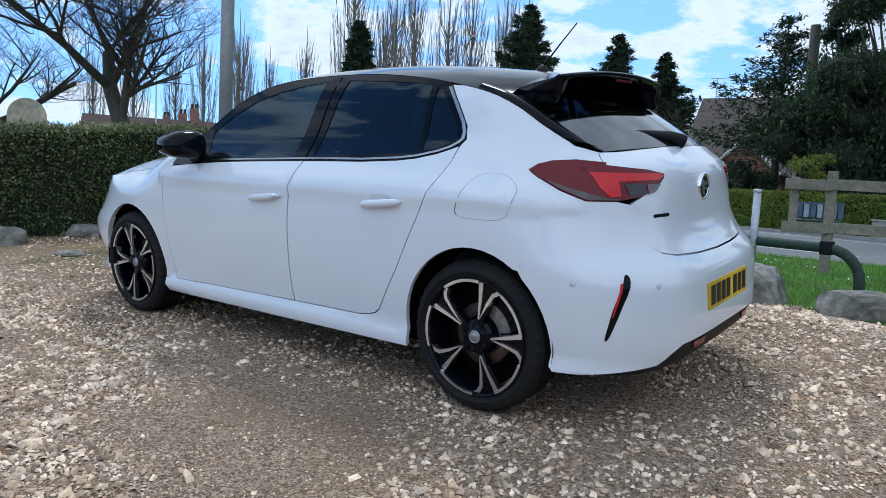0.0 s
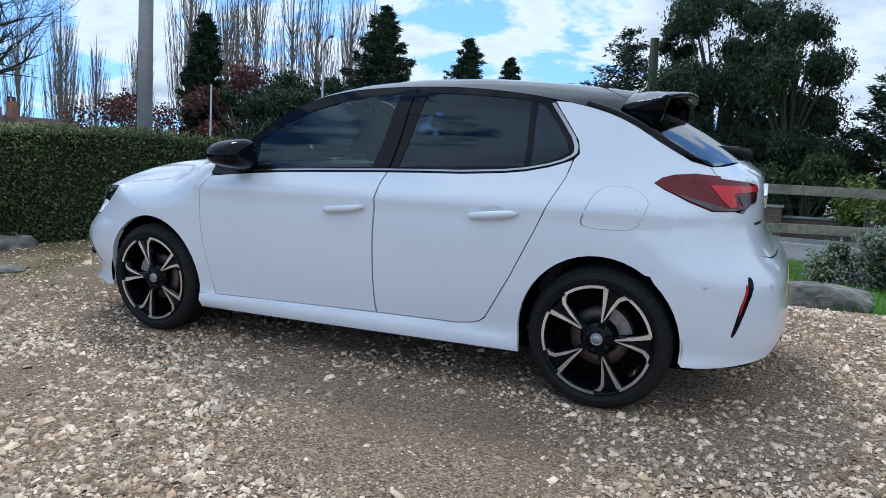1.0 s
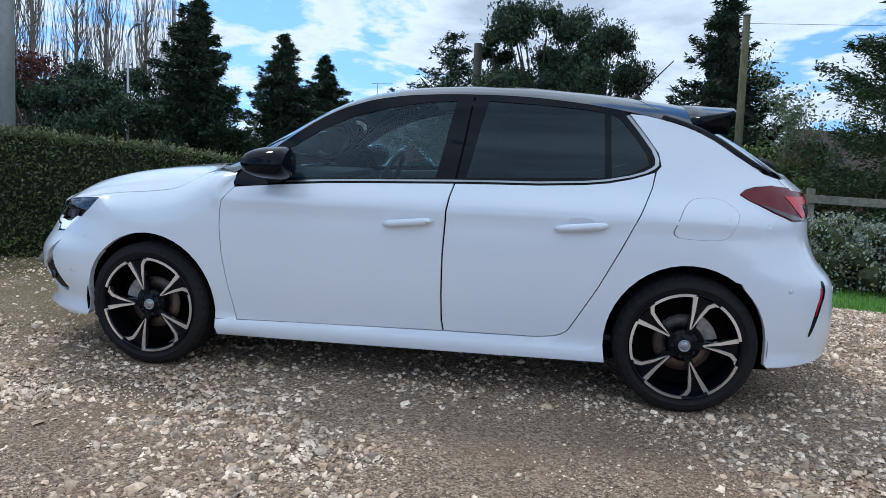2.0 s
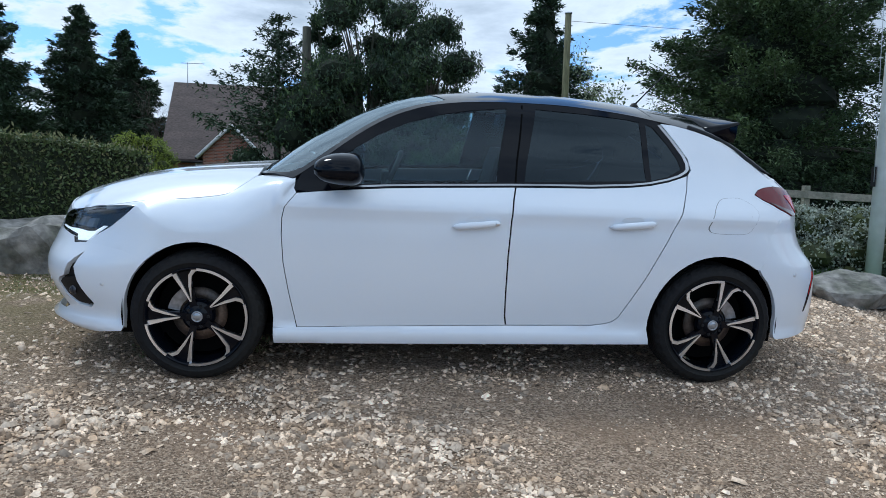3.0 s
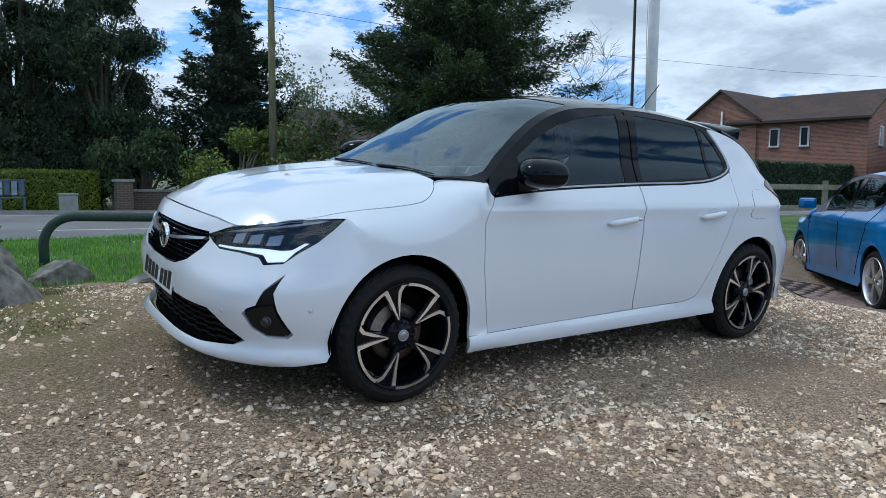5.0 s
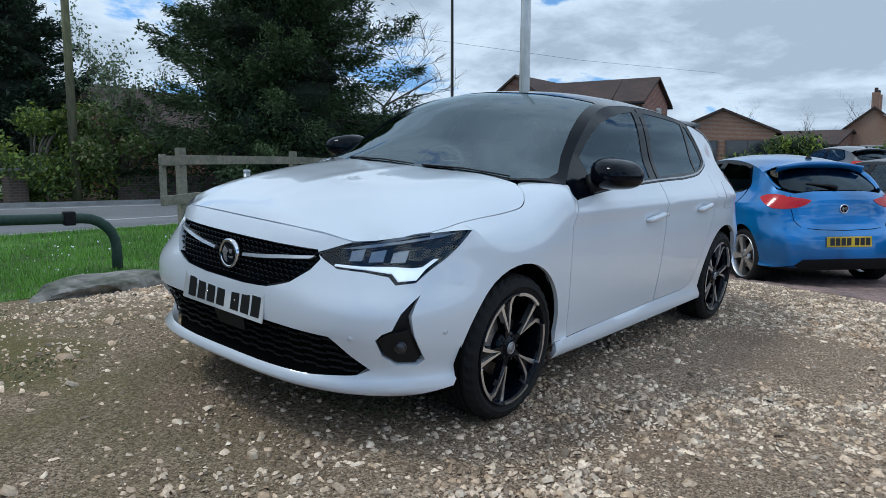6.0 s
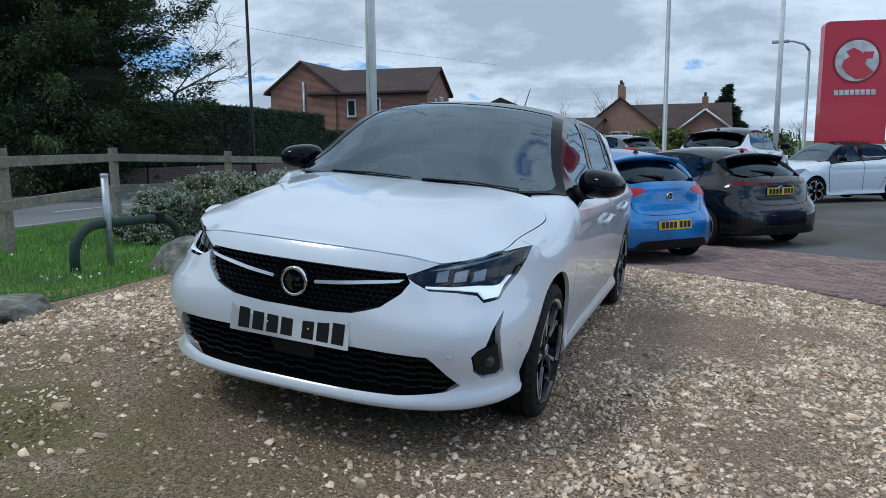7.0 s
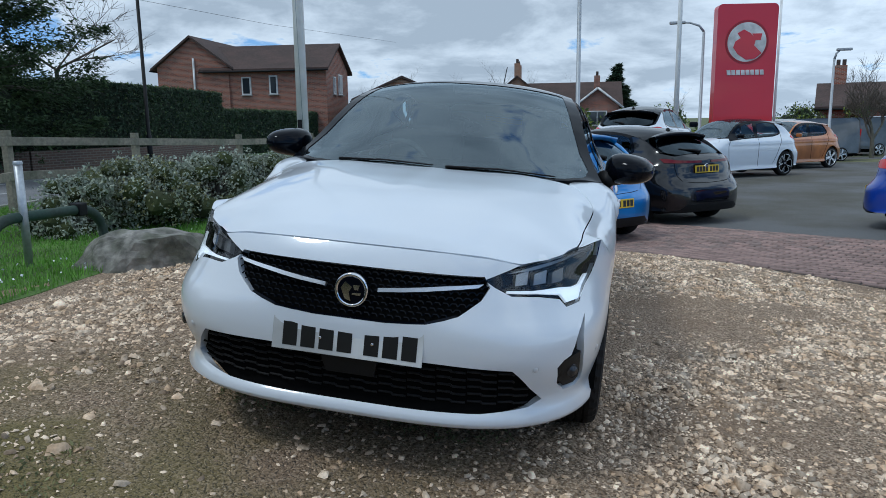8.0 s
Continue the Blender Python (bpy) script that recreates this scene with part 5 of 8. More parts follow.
    df = to_rear([*ryz((0, .329), (.30, .327), (.46, .322), (.52, .297), (.57, .262)), *xz((-1.72, .232)), *ryz((.62, .215), (.3, .205), (0, .205))])
    part("rear_valance", mesh_of("rear_valance", *sheet(rear_at, df + [(-u, z) for u, z in reversed(df[1:-1])], step=.04, depth=.03, lift=-.012), M["black_plastic"], smooth=True), car, "black lower valance")
    for s in (1, -1):
        fl = to_rear(ryz((.36, .312), (.25, .314), (.25, .285), (.35, .28)))
        fl = fl if s > 0 else [(-u, z) for u, z in fl]
        part("rear_fog_light", mesh_of("rear_fog_light", *sheet(rear_at, fl if s > 0 else fl[::-1], lift=-.006, step=.03, depth=.01), M["red_lens"], smooth=True), car)
        vent = rounded(to_rear([*xz((-1.826, .615), (-1.813, .50), (-1.785, .37), (-1.797, .368), (-1.838, .50), (-1.848, .60))]), .2)
        vent = [(s * u, z) for u, z in vent]
        v = part("side_vent", mesh_of("side_vent", *sheet(rear_at, vent if s > 0 else vent[::-1], lift=.002, step=.025, depth=.004), M["gloss_black"], smooth=True), car)
        rl = to_rear([*xz((-1.8265, .580), (-1.8165, .50), (-1.809, .46), (-1.813, .46), (-1.823, .50), (-1.833, .580))])
        rl = [(s * u, z) for u, z in rl]
        part("reflector", mesh_of("reflector", *sheet(rear_at, rl if s > 0 else rl[::-1], lift=.004, step=.025, depth=.003), M["bright_red_lens"], smooth=True), v)
    plate(car, (-1.990, 0, .415), pose(0, 0, 0, 0, -4, 180), M["plate_yellow"], "yellow rear number plate with dark blocks")
    disc_emblem(car, (-1.857, 0, .885), pose(0, 0, 0, 0, 0, 90), .058)
    letters = part("model_lettering", box(.002, .105, .013, M["gloss_black"], .0005, name="model_lettering"), car, "small dark model badge")
    p = rear_at(np.array(to_rear(ryz((.41, .79)))[0][0]), np.array(.79))
    letters.matrix_local = Matrix.Translation(tuple(p)) @ pose(0, 0, 0, 0, 0, -11)
    # parking sensors
    for pt, turn in ((side_at(*xz((-1.684, .572))[0]), 25), (side_at(*ryz((.60, .56))[0]), 75), (side_at(*fyz((.616, .436))[0]), -62), (side_at(*xz((1.70, .45))[0]), -25)):
        for s in (1, -1):
            o = part("parking_sensor", lathe([(.0005, .0018), (.009, .0018), (.0095, .0002), (.0108, .0002), (.0112, .0012), (.012, -.003)], 20, M["sensor_ring"], "parking_sensor"), car)
            o.matrix_local = Matrix.Translation((pt[0], s * pt[1], pt[2])) @ pose(0, 0, 0, 0, 0, turn if s > 0 else 180 - turn)
    # underbody, wheel housings and lining behind the seams
    lin = xz((2.0, .30), (2.0, .66), (1.6, .72), (1.0, .75), (.8, .84), (-1.0, .93), (-1.5, .95), (-1.75, .90), (-1.8, .35), *[(x, z) for x, z in arc(-1.262, .30, .37, .385, 175, 5, 20)], (-.88, .22), (.88, .20), *[(x, z) for x, z in arc(1.262, .30, .37, .385, 175, 5, 20)], (1.75, .25))
    for right in (False, True):
        m = (lambda p: mirrored(*p)) if right else (lambda p: p)
        part("lining", mesh_of("lining", *m(sheet(side_at, lin[::-1] if False else lin, step=.06, depth=0, lift=-.03)), M["under"]), car)
        for cx in (1.262, -1.262):
            ring = arc(cx, .305, .352, .368, -8, 188, 24)
            vs = [(x, .815, z) for x, z in ring] + [(x, .45, z) for x, z in ring]
            fs = [(i, i + 1, 26 + i - 1 + 0, 25 + i) for i in range(24)]
            fs = [(i, i + 1, 25 + i + 1, 25 + i) for i in range(24)] + [tuple(range(25, 50))]
            part("wheel_housing", mesh_of("wheel_housing", *m((vs, fs)), M["under"]), car)
    part("floor_pan", box(3.3, 1.42, .06, M["under"], .01, (0, 0, .19), name="floor_pan"), car)
    part("engine_block", box(.9, 1.0, .40, M["under"], .05, (1.42, 0, .30), name="engine_block"), car)
    part("boot_block", box(.5, 1.0, .45, M["under"], .05, (-1.52, 0, .30), name="boot_block"), car)
    # cabin
    part("dashboard", box(.42, 1.36, .30, M["cabin"], .08, (.72, 0, .62), name="dashboard"), car)
    part("dash_top", box(.40, 1.30, .03, M["cabin"], .012, (.74, 0, .915), name="dash_top"), car)
    part("cabin_floor", box(2.2, 1.36, .03, M["cabin"], .01, (-.35, 0, .26), name="cabin_floor"), car)
    part("headlining", mesh_of("headlining", *sheet(top_at, [(x, y) for x, y in roof_half if x < .12][::-1] + [(x, -y) for x, y in roof_half if x < .12], step=.12, depth=0, lift=-.03), M["headlining"], smooth=True), car)
    for y in (.36, -.36):
        s = part("front_seat", box(.50, .50, .16, M["seat_cloth"], .05, (.02, y, .40), name="front_seat"), car)
        b = part("seat_back", box(.13, .48, .62, M["seat_cloth"], .05, name="seat_back"), s)
        b.matrix_local = pose(-.20, y, .52, 0, -16, 0)
        h = part("headrest", box(.09, .25, .19, M["seat_cloth"], .04, name="headrest"), s)
        h.matrix_local = pose(-.405, y, 1.10, 0, -10, 0)
    s = part("rear_seat", box(.48, 1.22, .18, M["seat_cloth"], .05, (-.78, 0, .42), name="rear_seat"), car)
    b = part("seat_back", box(.13, 1.22, .58, M["seat_cloth"], .05, name="seat_back"), s)
    b.matrix_local = pose(-.98, 0, .52, 0, -18, 0)
    for y in (.40, -.40):
        h = part("headrest", box(.08, .24, .14, M["seat_cloth"], .035, name="headrest"), s)
        h.matrix_local = pose(-1.16, y, 1.05, 0, -8, 0)
    ring = [(.34 + .0, -.36 + .18 * math.cos(radians(a)), .88 + .18 * math.sin(radians(a))) for a in range(0, 361, 15)]
    tilt = Matrix.Translation((.36, -.36, .90)) @ pose(0, 0, 0, 0, -24, 0) @ Matrix.Translation((-.34, .36, -.88))
    sw = part("steering_wheel", tube([tilt @ Vector(p) for p in ring], [.016] * 25, M["cabin"], 8, "steering_wheel"), car, "black steering wheel")
    part("wheel_centre", box(.05, .15, .11, M["cabin"], .02, (.38, -.36, .84), name="wheel_centre"), sw)
    # wheels
    for x, s, spin in ((1.269, 1, 18), (-1.269, 1, -16), (1.269, -1, 20), (-1.269, -1, 33)):
        build_wheel(car, (x, s * .742, .305), s, spin, caliper=38 if x > 0 else 139)
    return car


M["daylight_led"] = material("daylight_led", (.85, .88, .92), .3)
led = M["daylight_led"].node_tree.nodes["Principled BSDF"]
led.inputs["Emission Color"].default_value, led.inputs["Emission Strength"].default_value = (.9, .95, 1, 1), .3
M["sensor_ring"] = material("sensor_ring", (0.62, 0.63, 0.65), 0.3, coat=0.5)
M["screen_glass"] = clear_glass("screen_glass", (0.66, 0.80, 0.80), 1.0, 2.5, sheen=(0.80, 0.93, 1.0))
M["rear_glass"] = clear_glass("rear_glass", (0.14, 0.17, 0.19), 1.0, 2.3)
M["headlining"] = material("headlining", (0.22, 0.22, 0.21), 0.9, grain=0.1, scale=100)
build_main_car()

# ---- lawn, road, paving ----
LAWN = [(2.9, -3.15), (2.0, -3.05), (1.0, -3.18), (0.0, -3.12), (-1.0, -3.2), (-1.7, -2.75), (-2.4, -2.25), (-3.4, -2.05), (-4.6, -2.0), (-5.6, -2.35), (-7.5, -2.6), (-11, -3.2), (-20, -4.5), (-30, -6), (-30, -8.9), (-14, -8.8), (-8, -8.6), (-3, -8.4), (2, -8.3), (8, -8.3), (14, -8.3), (14, -4.4), (6, -4.2), (4.3, -3.6)]
flat_sheet("lawn", LAWN, M["grass_soil"], .006, .4, "rough mown green lawn with daisies", "lawn")
ROAD = [(70, -8.9), (14, -8.8), (2, -8.7), (-3, -8.75), (-8, -8.95), (-14, -9.1), (-30, -9.2), (-90, -9.3), (-90, -14.6), (-30, -13.6), (-16, -13.0), (-12.5, -14.0), (-6, -17.4), (1.5, -20.2), (12, -22.0), (30, -22.5), (70, -23)]
flat_sheet("road", ROAD, M["asphalt"], .012, 1.2, "worn grey asphalt main road", "road")
VERGE = [(70, -23.1), (30, -22.6), (12, -22.1), (1.5, -20.3), (-6, -17.5), (-12.5, -14.1), (-16, -13.1), (-30, -13.7), (-60, -14.2), (-60, -16.5), (-30, -16), (-16, -15.2), (-12.5, -16.2), (-6, -19.6), (1.5, -22.6), (12, -24.4), (30, -25), (70, -25.5)]
flat_sheet("verge", VERGE, M["grass_soil"], .02, 1.0, "narrow grass verge across the road", "verge")


def strip_on_ground(name, pts, width, height, lift, mat, label, category):
    vs, fs = [], []
    for i, (x, y) in enumerate(pts):
        a, b = Vector(pts[max(0, i - 1)]), Vector(pts[min(len(pts) - 1, i + 1)])
        d = (b - a).normalized()
        nn = Vector((-d.y, d.x)) * width / 2
        z = gz1(x, y) + lift
        vs += [(x - nn.x, y - nn.y, z - .1), (x - nn.x, y - nn.y, z + height), (x + nn.x, y + nn.y, z + height), (x + nn.x, y + nn.y, z - .1)]
    for i in range(len(pts) - 1):
        for k in range(3):
            fs.append((i * 4 + k, i * 4 + k + 1, (i + 1) * 4 + k + 1, (i + 1) * 4 + k))
    fs += [(3, 2, 1, 0), tuple(len(pts) * 4 - 4 + k for k in range(4))]
    return tagged(new(name, mesh_of(name, vs, fs, mat)), label, category, kind="structure")


FAR_EDGE = [(70, -23), (30, -22.5), (12, -22.0), (1.5, -20.2), (-6, -17.4), (-12.5, -14.0), (-16, -13.0), (-30, -13.6), (-60, -14.1)]
NEAR_EDGE = [(60, -8.85), (14, -8.78), (2, -8.68), (-3, -8.73), (-8, -8.93), (-14, -9.08), (-30, -9.18), (-60, -9.25)]
strip_on_ground("kerb", FAR_EDGE, .14, .12, 0, M["concrete"], "pale concrete kerb of the far verge", "kerb")
strip_on_ground("kerb", NEAR_EDGE, .14, .06, 0, M["concrete"], "low concrete kerb of the near verge", "kerb")
for k in range(14):
    x = -26 + k * 4.2
    y = -11.3 - .11 * max(0, x + 12)
    dash = [(x, y - .06), (x + 2.2, y - .06 - .2 * (x > -12)), (x + 2.2, y + .06 - .2 * (x > -12)), (x, y + .06)]
    flat_sheet("road_marking", dash, M["line_paint"], .018, .5, "white dashed centre line on the road", "road marking")
flat_sheet("road_marking", [(-30, -9.55), (-10, -9.4), (4, -9.2), (14, -9.2), (14, -9.1), (4, -9.1), (-10, -9.3), (-30, -9.45)], M["line_paint"], .018, .8, "white edge line along the road", "road marking")
flat_sheet("road_marking", [(14, -20.9), (1.5, -19.3), (-6, -16.5), (-11, -13.9), (-11, -13.8), (-6, -16.4), (1.5, -19.2), (14, -20.8)], M["line_paint"], .018, .8, "white edge line along the road", "road marking")
flat_sheet("car_park", [(-6.65, 2.72), (-4.95, 5.55), (-2.2, 10.1), (-2, 22), (-60, 22), (-60, -3.5), (-9.5, -1.6)], M["lot_asphalt"], .006, .8, "dark asphalt car park with mossy stains", "car park")


# ---- trees, hedges, shrubs ----
M["needle_dark"] = material("needle_dark", (.040, .068, .030), .75, grain=.2, scale=3, scale2=.5, color2=(.026, .048, .024), by_island=.45, transmit=.15)
M["needle_mid"] = material("needle_mid", (.074, .112, .038), .75, grain=.2, scale=3, scale2=.5, color2=(.035, .06, .022), by_island=.45, transmit=.2)
M["leaf_green"] = material("leaf_green", (.10, .15, .03), .6, grain=.2, scale=3, scale2=.7, color2=(.07, .11, .025), by_island=.4, transmit=.3)
M["leaf_lime"] = material("leaf_lime", (.25, .30, .04), .6, grain=.2, scale=3, scale2=.7, color2=(.19, .25, .04), by_island=.35, transmit=.3)
M["leaf_pale"] = material("leaf_pale", (.25, .31, .16), .6, grain=.2, scale=3, by_island=.35, transmit=.35)
M["leaf_silver"] = material("leaf_silver", (.34, .37, .30), .8, grain=.2, scale=6, scale2=1.5, color2=(.25, .28, .20), by_island=.35, transmit=.15)
M["leaf_red"] = material("leaf_red", (.13, .045, .035), .7, grain=.2, scale=3, scale2=.5, color2=(.09, .035, .03), by_island=.4, transmit=.2)
M["hedge_leaf"] = material("hedge_leaf", (.085, .12, .034), .6, grain=.2, scale=4, scale2=.8, color2=(.06, .085, .027), by_island=.45, transmit=.15)
M["hedge_tip"] = material("hedge_tip", (.27, .26, .12), .7, grain=.2, scale=4, scale2=.8, color2=(.14, .15, .06), by_island=.4, transmit=.2)
M["bark"] = material("bark", (.12, .10, .08), .9, grain=.35, scale=14, scale2=2, color2=(.08, .085, .055), bump=.7, bump_scale=30, stretch=(1, 1, .25))
M["bark_dark"] = material("bark_dark", (.060, .052, .042), .9, grain=.35, scale=14, scale2=2, color2=(.045, .048, .032), bump=.6, bump_scale=30, stretch=(1, 1, .25))
M["bark_pale"] = material("bark_pale", (.24, .21, .17), .9, grain=.3, scale=10, scale2=2, color2=(.17, .145, .12))
M["twig"] = material("twig", (.14, .115, .09), .9, grain=.25, scale=8, by_island=.25)
# dark colours that stand for the shade inside hedges and crowns
M["shade_core"] = material("shade_core", (.016, .024, .010), .95, grain=.3, scale=6)
M["shade_core_green"] = material("shade_core_green", (.05, .062, .016), .95, grain=.3, scale=9)


def leaves(points, size, aim=None, ratio=.45, spread=1.0):
    """A small folded leaf at each point: two triangles, turned at random (or drawn towards aim)."""
    k = len(points)
    d = rng.normal(size=(k, 3)) * spread
    if aim is not None:
        d = d + aim
    d /= np.linalg.norm(d, axis=1, keepdims=True)
    e = np.cross(d, rng.normal(size=(k, 3)))
    e /= np.maximum(np.linalg.norm(e, axis=1, keepdims=True), 1e-6)
    s = (np.asarray(size) * rng.uniform(.6, 1.4, k))[:, None]
    a, b = points - d * s * .5, points + d * s * .5
    c = points + e * s * ratio * .5
    f = points - e * s * ratio * .5
    return np.stack([a, c, b, f], 1).reshape(-1, 3)


def sprays(points, size, aim, ratio=.4, spread=.5):
    """Small flat sprays of needles, one triangle each, drawn along aim."""
    k = len(points)
    d = rng.normal(size=(k, 3)) * spread + aim
    d /= np.maximum(np.linalg.norm(d, axis=1, keepdims=True), 1e-6)
    e = np.cross(d, rng.normal(size=(k, 3)) * .6 + np.array([0, 0, 1.0]))
    e /= np.maximum(np.linalg.norm(e, axis=1, keepdims=True), 1e-6)
    s = (np.asarray(size) * rng.uniform(.6, 1.5, k))[:, None]
    return np.stack([points - d * s * .4 + e * s * ratio * .5, points - d * s * .4 - e * s * ratio * .5, points + d * s * .6], 1).reshape(-1, 3)


def blobs(centres, radii, seed):
    """Rough masses that fill the inside of a crown, to be coloured dark as its inner shade."""
    bm = bmesh.new()
    bmesh.ops.create_icosphere(bm, subdivisions=2, radius=1)
    v0 = np.array([v.co[:] for v in bm.verts])
    f0 = [tuple(v.index for v in f.verts) for f in bm.faces]
    bm.free()
    r = np.random.default_rng(seed)
    return joined(*[(v0 * (np.asarray(q) * r.uniform(.75, 1.1, (len(v0), 1))) + np.asarray(c), f0) for c, q in zip(centres, radii)])


def limb_mesh(limbs, mat, sides=6):
    return mesh_of("limbs", *joined(*[tube_arrays(p, r, sides if r[0] > .03 else 4, False) for p, r in limbs]), mat, smooth=True)


def conifer(name, x, y, height, radius, mat, label, seed, droop=.25, density=1.0, leaf=.16, base=.08, ragged=.25, taper=.9, tree_cat="conifer", open_inside=False):
    """An evergreen: trunk, tiers of boughs, and sprays of needles along every bough."""
    global rng
    keep, rng = rng, np.random.default_rng(seed)
    z0 = gz1(x, y)
    t = thing(name, label, tree_cat, at=Matrix.Translation((x, y, z0 - .05)))
    limbs = [([(0, 0, 0), (.05, .03, height * .5), (0, 0, height * .97)], [.035 * height / 2 + .05, .02 * height / 2 + .03, .02])]
    pts, size, aims = [], [], []
    tiers = int(height * 3.6)
    envelope = lambda h: radius * (1 - h ** taper) ** .8 * (1 + .08 * math.sin(h * 17 + seed)) + .12
    for i in range(tiers):
        h = base + (1 - base) * (i + rng.uniform(0, .8)) / tiers
        env = envelope(h)
        for j in range(int(6 + 5 * (1 - h))):
            a = rng.uniform(0, 2 * np.pi)
            ln = env * rng.uniform(1 - ragged * 1.6, 1 + ragged)
            start = np.array([0, 0, h * height])
            d = np.array([math.cos(a), math.sin(a), rng.uniform(-droop, .35)])
            if ln > .5 and j % 2 == 0:
                limbs.append(([tuple(start), tuple(start + d * ln * .55 + np.array([0, 0, .04 * ln])), tuple(start + d * ln)], [.02 + .012 * ln, .012 + .006 * ln, .005]))
            k = int((30 + 150 * ln) * density)
            u = .18 + .86 * rng.random(k) ** .6
            side = rng.normal(size=(k, 3)) * ((.07 + .20 * ln * (1.05 - u)))[:, None] * np.array([1, 1, .75])
            p = start + d * ln * u[:, None] + side
            p[:, 2] += (-droop * .3 * u ** 2 + .10 * u ** 4) * ln
            pts.append(p)
            aims.append(d + side * 1.2 + np.array([0, 0, -.15]))
            size.append(np.full(k, leaf * (1 + .2 * (1 - h))))
    part("trunk", limb_mesh(limbs, M["bark"]), t)
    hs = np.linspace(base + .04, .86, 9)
    # added near-black blobs: the crown's inner shade put into their colour
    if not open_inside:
        part("inner_foliage", mesh_of("inner_foliage", *blobs([(0, 0, h * height) for h in hs], [(envelope(h) * .62, envelope(h) * .62, height * .085) for h in hs], seed), M["shade_core"]), t)
    part("crown", soup("crown", sprays(np.concatenate(pts), np.concatenate(size), np.concatenate(aims)), 3, mat), t)
    rng = keep
    return t


def broad_mass(name, x, y, height, radius, mat, label, seed, count=9000, leaf=.17, lobes=26, wide=1.0, squash=1.0, cat="tree", trunk=True, tip=None):
    """A bushy crown of overlapping leafy lobes on limbs."""
    global rng
    keep, rng = rng, np.random.default_rng(seed)
    t = thing(name, label, cat, at=Matrix.Translation((x, y, gz1(x, y) - .05)))
    limbs, pts, hearts, radii = [], [], [], []
    for i in range(lobes):
        h = rng.uniform(.12 if trunk else .05, .93)
        r = radius * math.sin(math.pi * min(.97, h * .80 + .17)) ** .6 * math.sqrt(rng.random()) * wide
        a = rng.uniform(0, 2 * np.pi)
        c = np.array([r * math.cos(a), r * math.sin(a), h * height])
        rad = radius * rng.uniform(.24, .42) * (1.1 - .5 * h)
        limbs.append(([(0, 0, height * .06), tuple(c * np.array([.4, .4, .7])), tuple(c)], [.05 + .01 * height, .03 + .004 * height, .008]))
        hearts.append(c)
        radii.append((rad * .62, rad * .62, rad * .55 * squash))
        k = count // lobes
        d = rng.normal(size=(k, 3))
        d /= np.linalg.norm(d, axis=1, keepdims=True)
        rr = rad * (1 - .55 * rng.random(k) ** 1.8)
        rr *= 1 + .35 * np.sin(d[:, 0] * 7 + i) * np.sin(d[:, 2] * 6 + 2 * i)
        p = c + d * rr[:, None] * np.array([1, 1, .85 * squash])
        p[:, 2] = np.maximum(p[:, 2], .04)
        pts.append(p)
    part("trunk", limb_mesh(limbs, M["bark"]), t)
    p = np.concatenate(pts)
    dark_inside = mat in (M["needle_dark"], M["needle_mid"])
    # blobs darker than the leaves, painted as shade within the lobes
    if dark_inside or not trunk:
        part("inner_foliage", mesh_of("inner_foliage", *blobs(hearts, radii, seed), M["shade_core"] if dark_inside else M["shade_core_green"]), t)
    mats, idx = [mat], None
    if tip is not None:
        mats, idx = [mat, tip], (rng.random(len(p)) < .3).astype(int)
    if dark_inside:
        # hanging sprays of needles round a dark inside
        extra = p + rng.normal(0, leaf * .7, p.shape)
        p = np.concatenate([p, extra])
        idx = None if idx is None else np.concatenate([idx, idx])
        part("crown", soup("crown", sprays(p, leaf, np.array([0, 0, -.8]), .45, .8), 3, mats, idx), t)
    else:
        part("crown", soup("crown", leaves(p, leaf, aim=np.array([0, 0, .2]), ratio=.55), 4, mats, idx), t)
    rng = keep
    return t


def bare_limbs(height, seed, spread=.5, upright=.2, levels=5, first=.3, thick=.02, fork=3, ragged=.3):
    """Branches of a leafless tree, by forking."""
    r = random.Random(seed)
    out = []

    def grow(p, d, length, rad, level):
        n = 4
        pts, rs = [tuple(p)], [rad]
        q, dd = Vector(p), Vector(d)
        for i in range(n):
            dd = (dd + Vector((r.uniform(-1, 1), r.uniform(-1, 1), r.uniform(-.6, .9))) * ragged * .4 + Vector((0, 0, upright * .25))).normalized()
            q = q + dd * length / n
            pts.append(tuple(q))
            rs.append(rad * (1 - .5 * (i + 1) / n))
        out.append((pts, rs))
        if level <= 0:
            return
        for k in range(fork + (level < 3)):
            i = r.randint(1, n) if level < levels else r.randint(2, n)
            side = Vector((r.uniform(-1, 1), r.uniform(-1, 1), r.uniform(-.25, .7))).normalized()
            nd = (dd * (1 - spread) + side * spread).normalized()
            grow(pts[i], nd, length * r.uniform(.55, .82), max(.007, rs[i] * r.uniform(.5, .75)), level - 1)
    grow((0, 0, 0), (0, 0, 1), height * first, height * thick, levels)
    return out


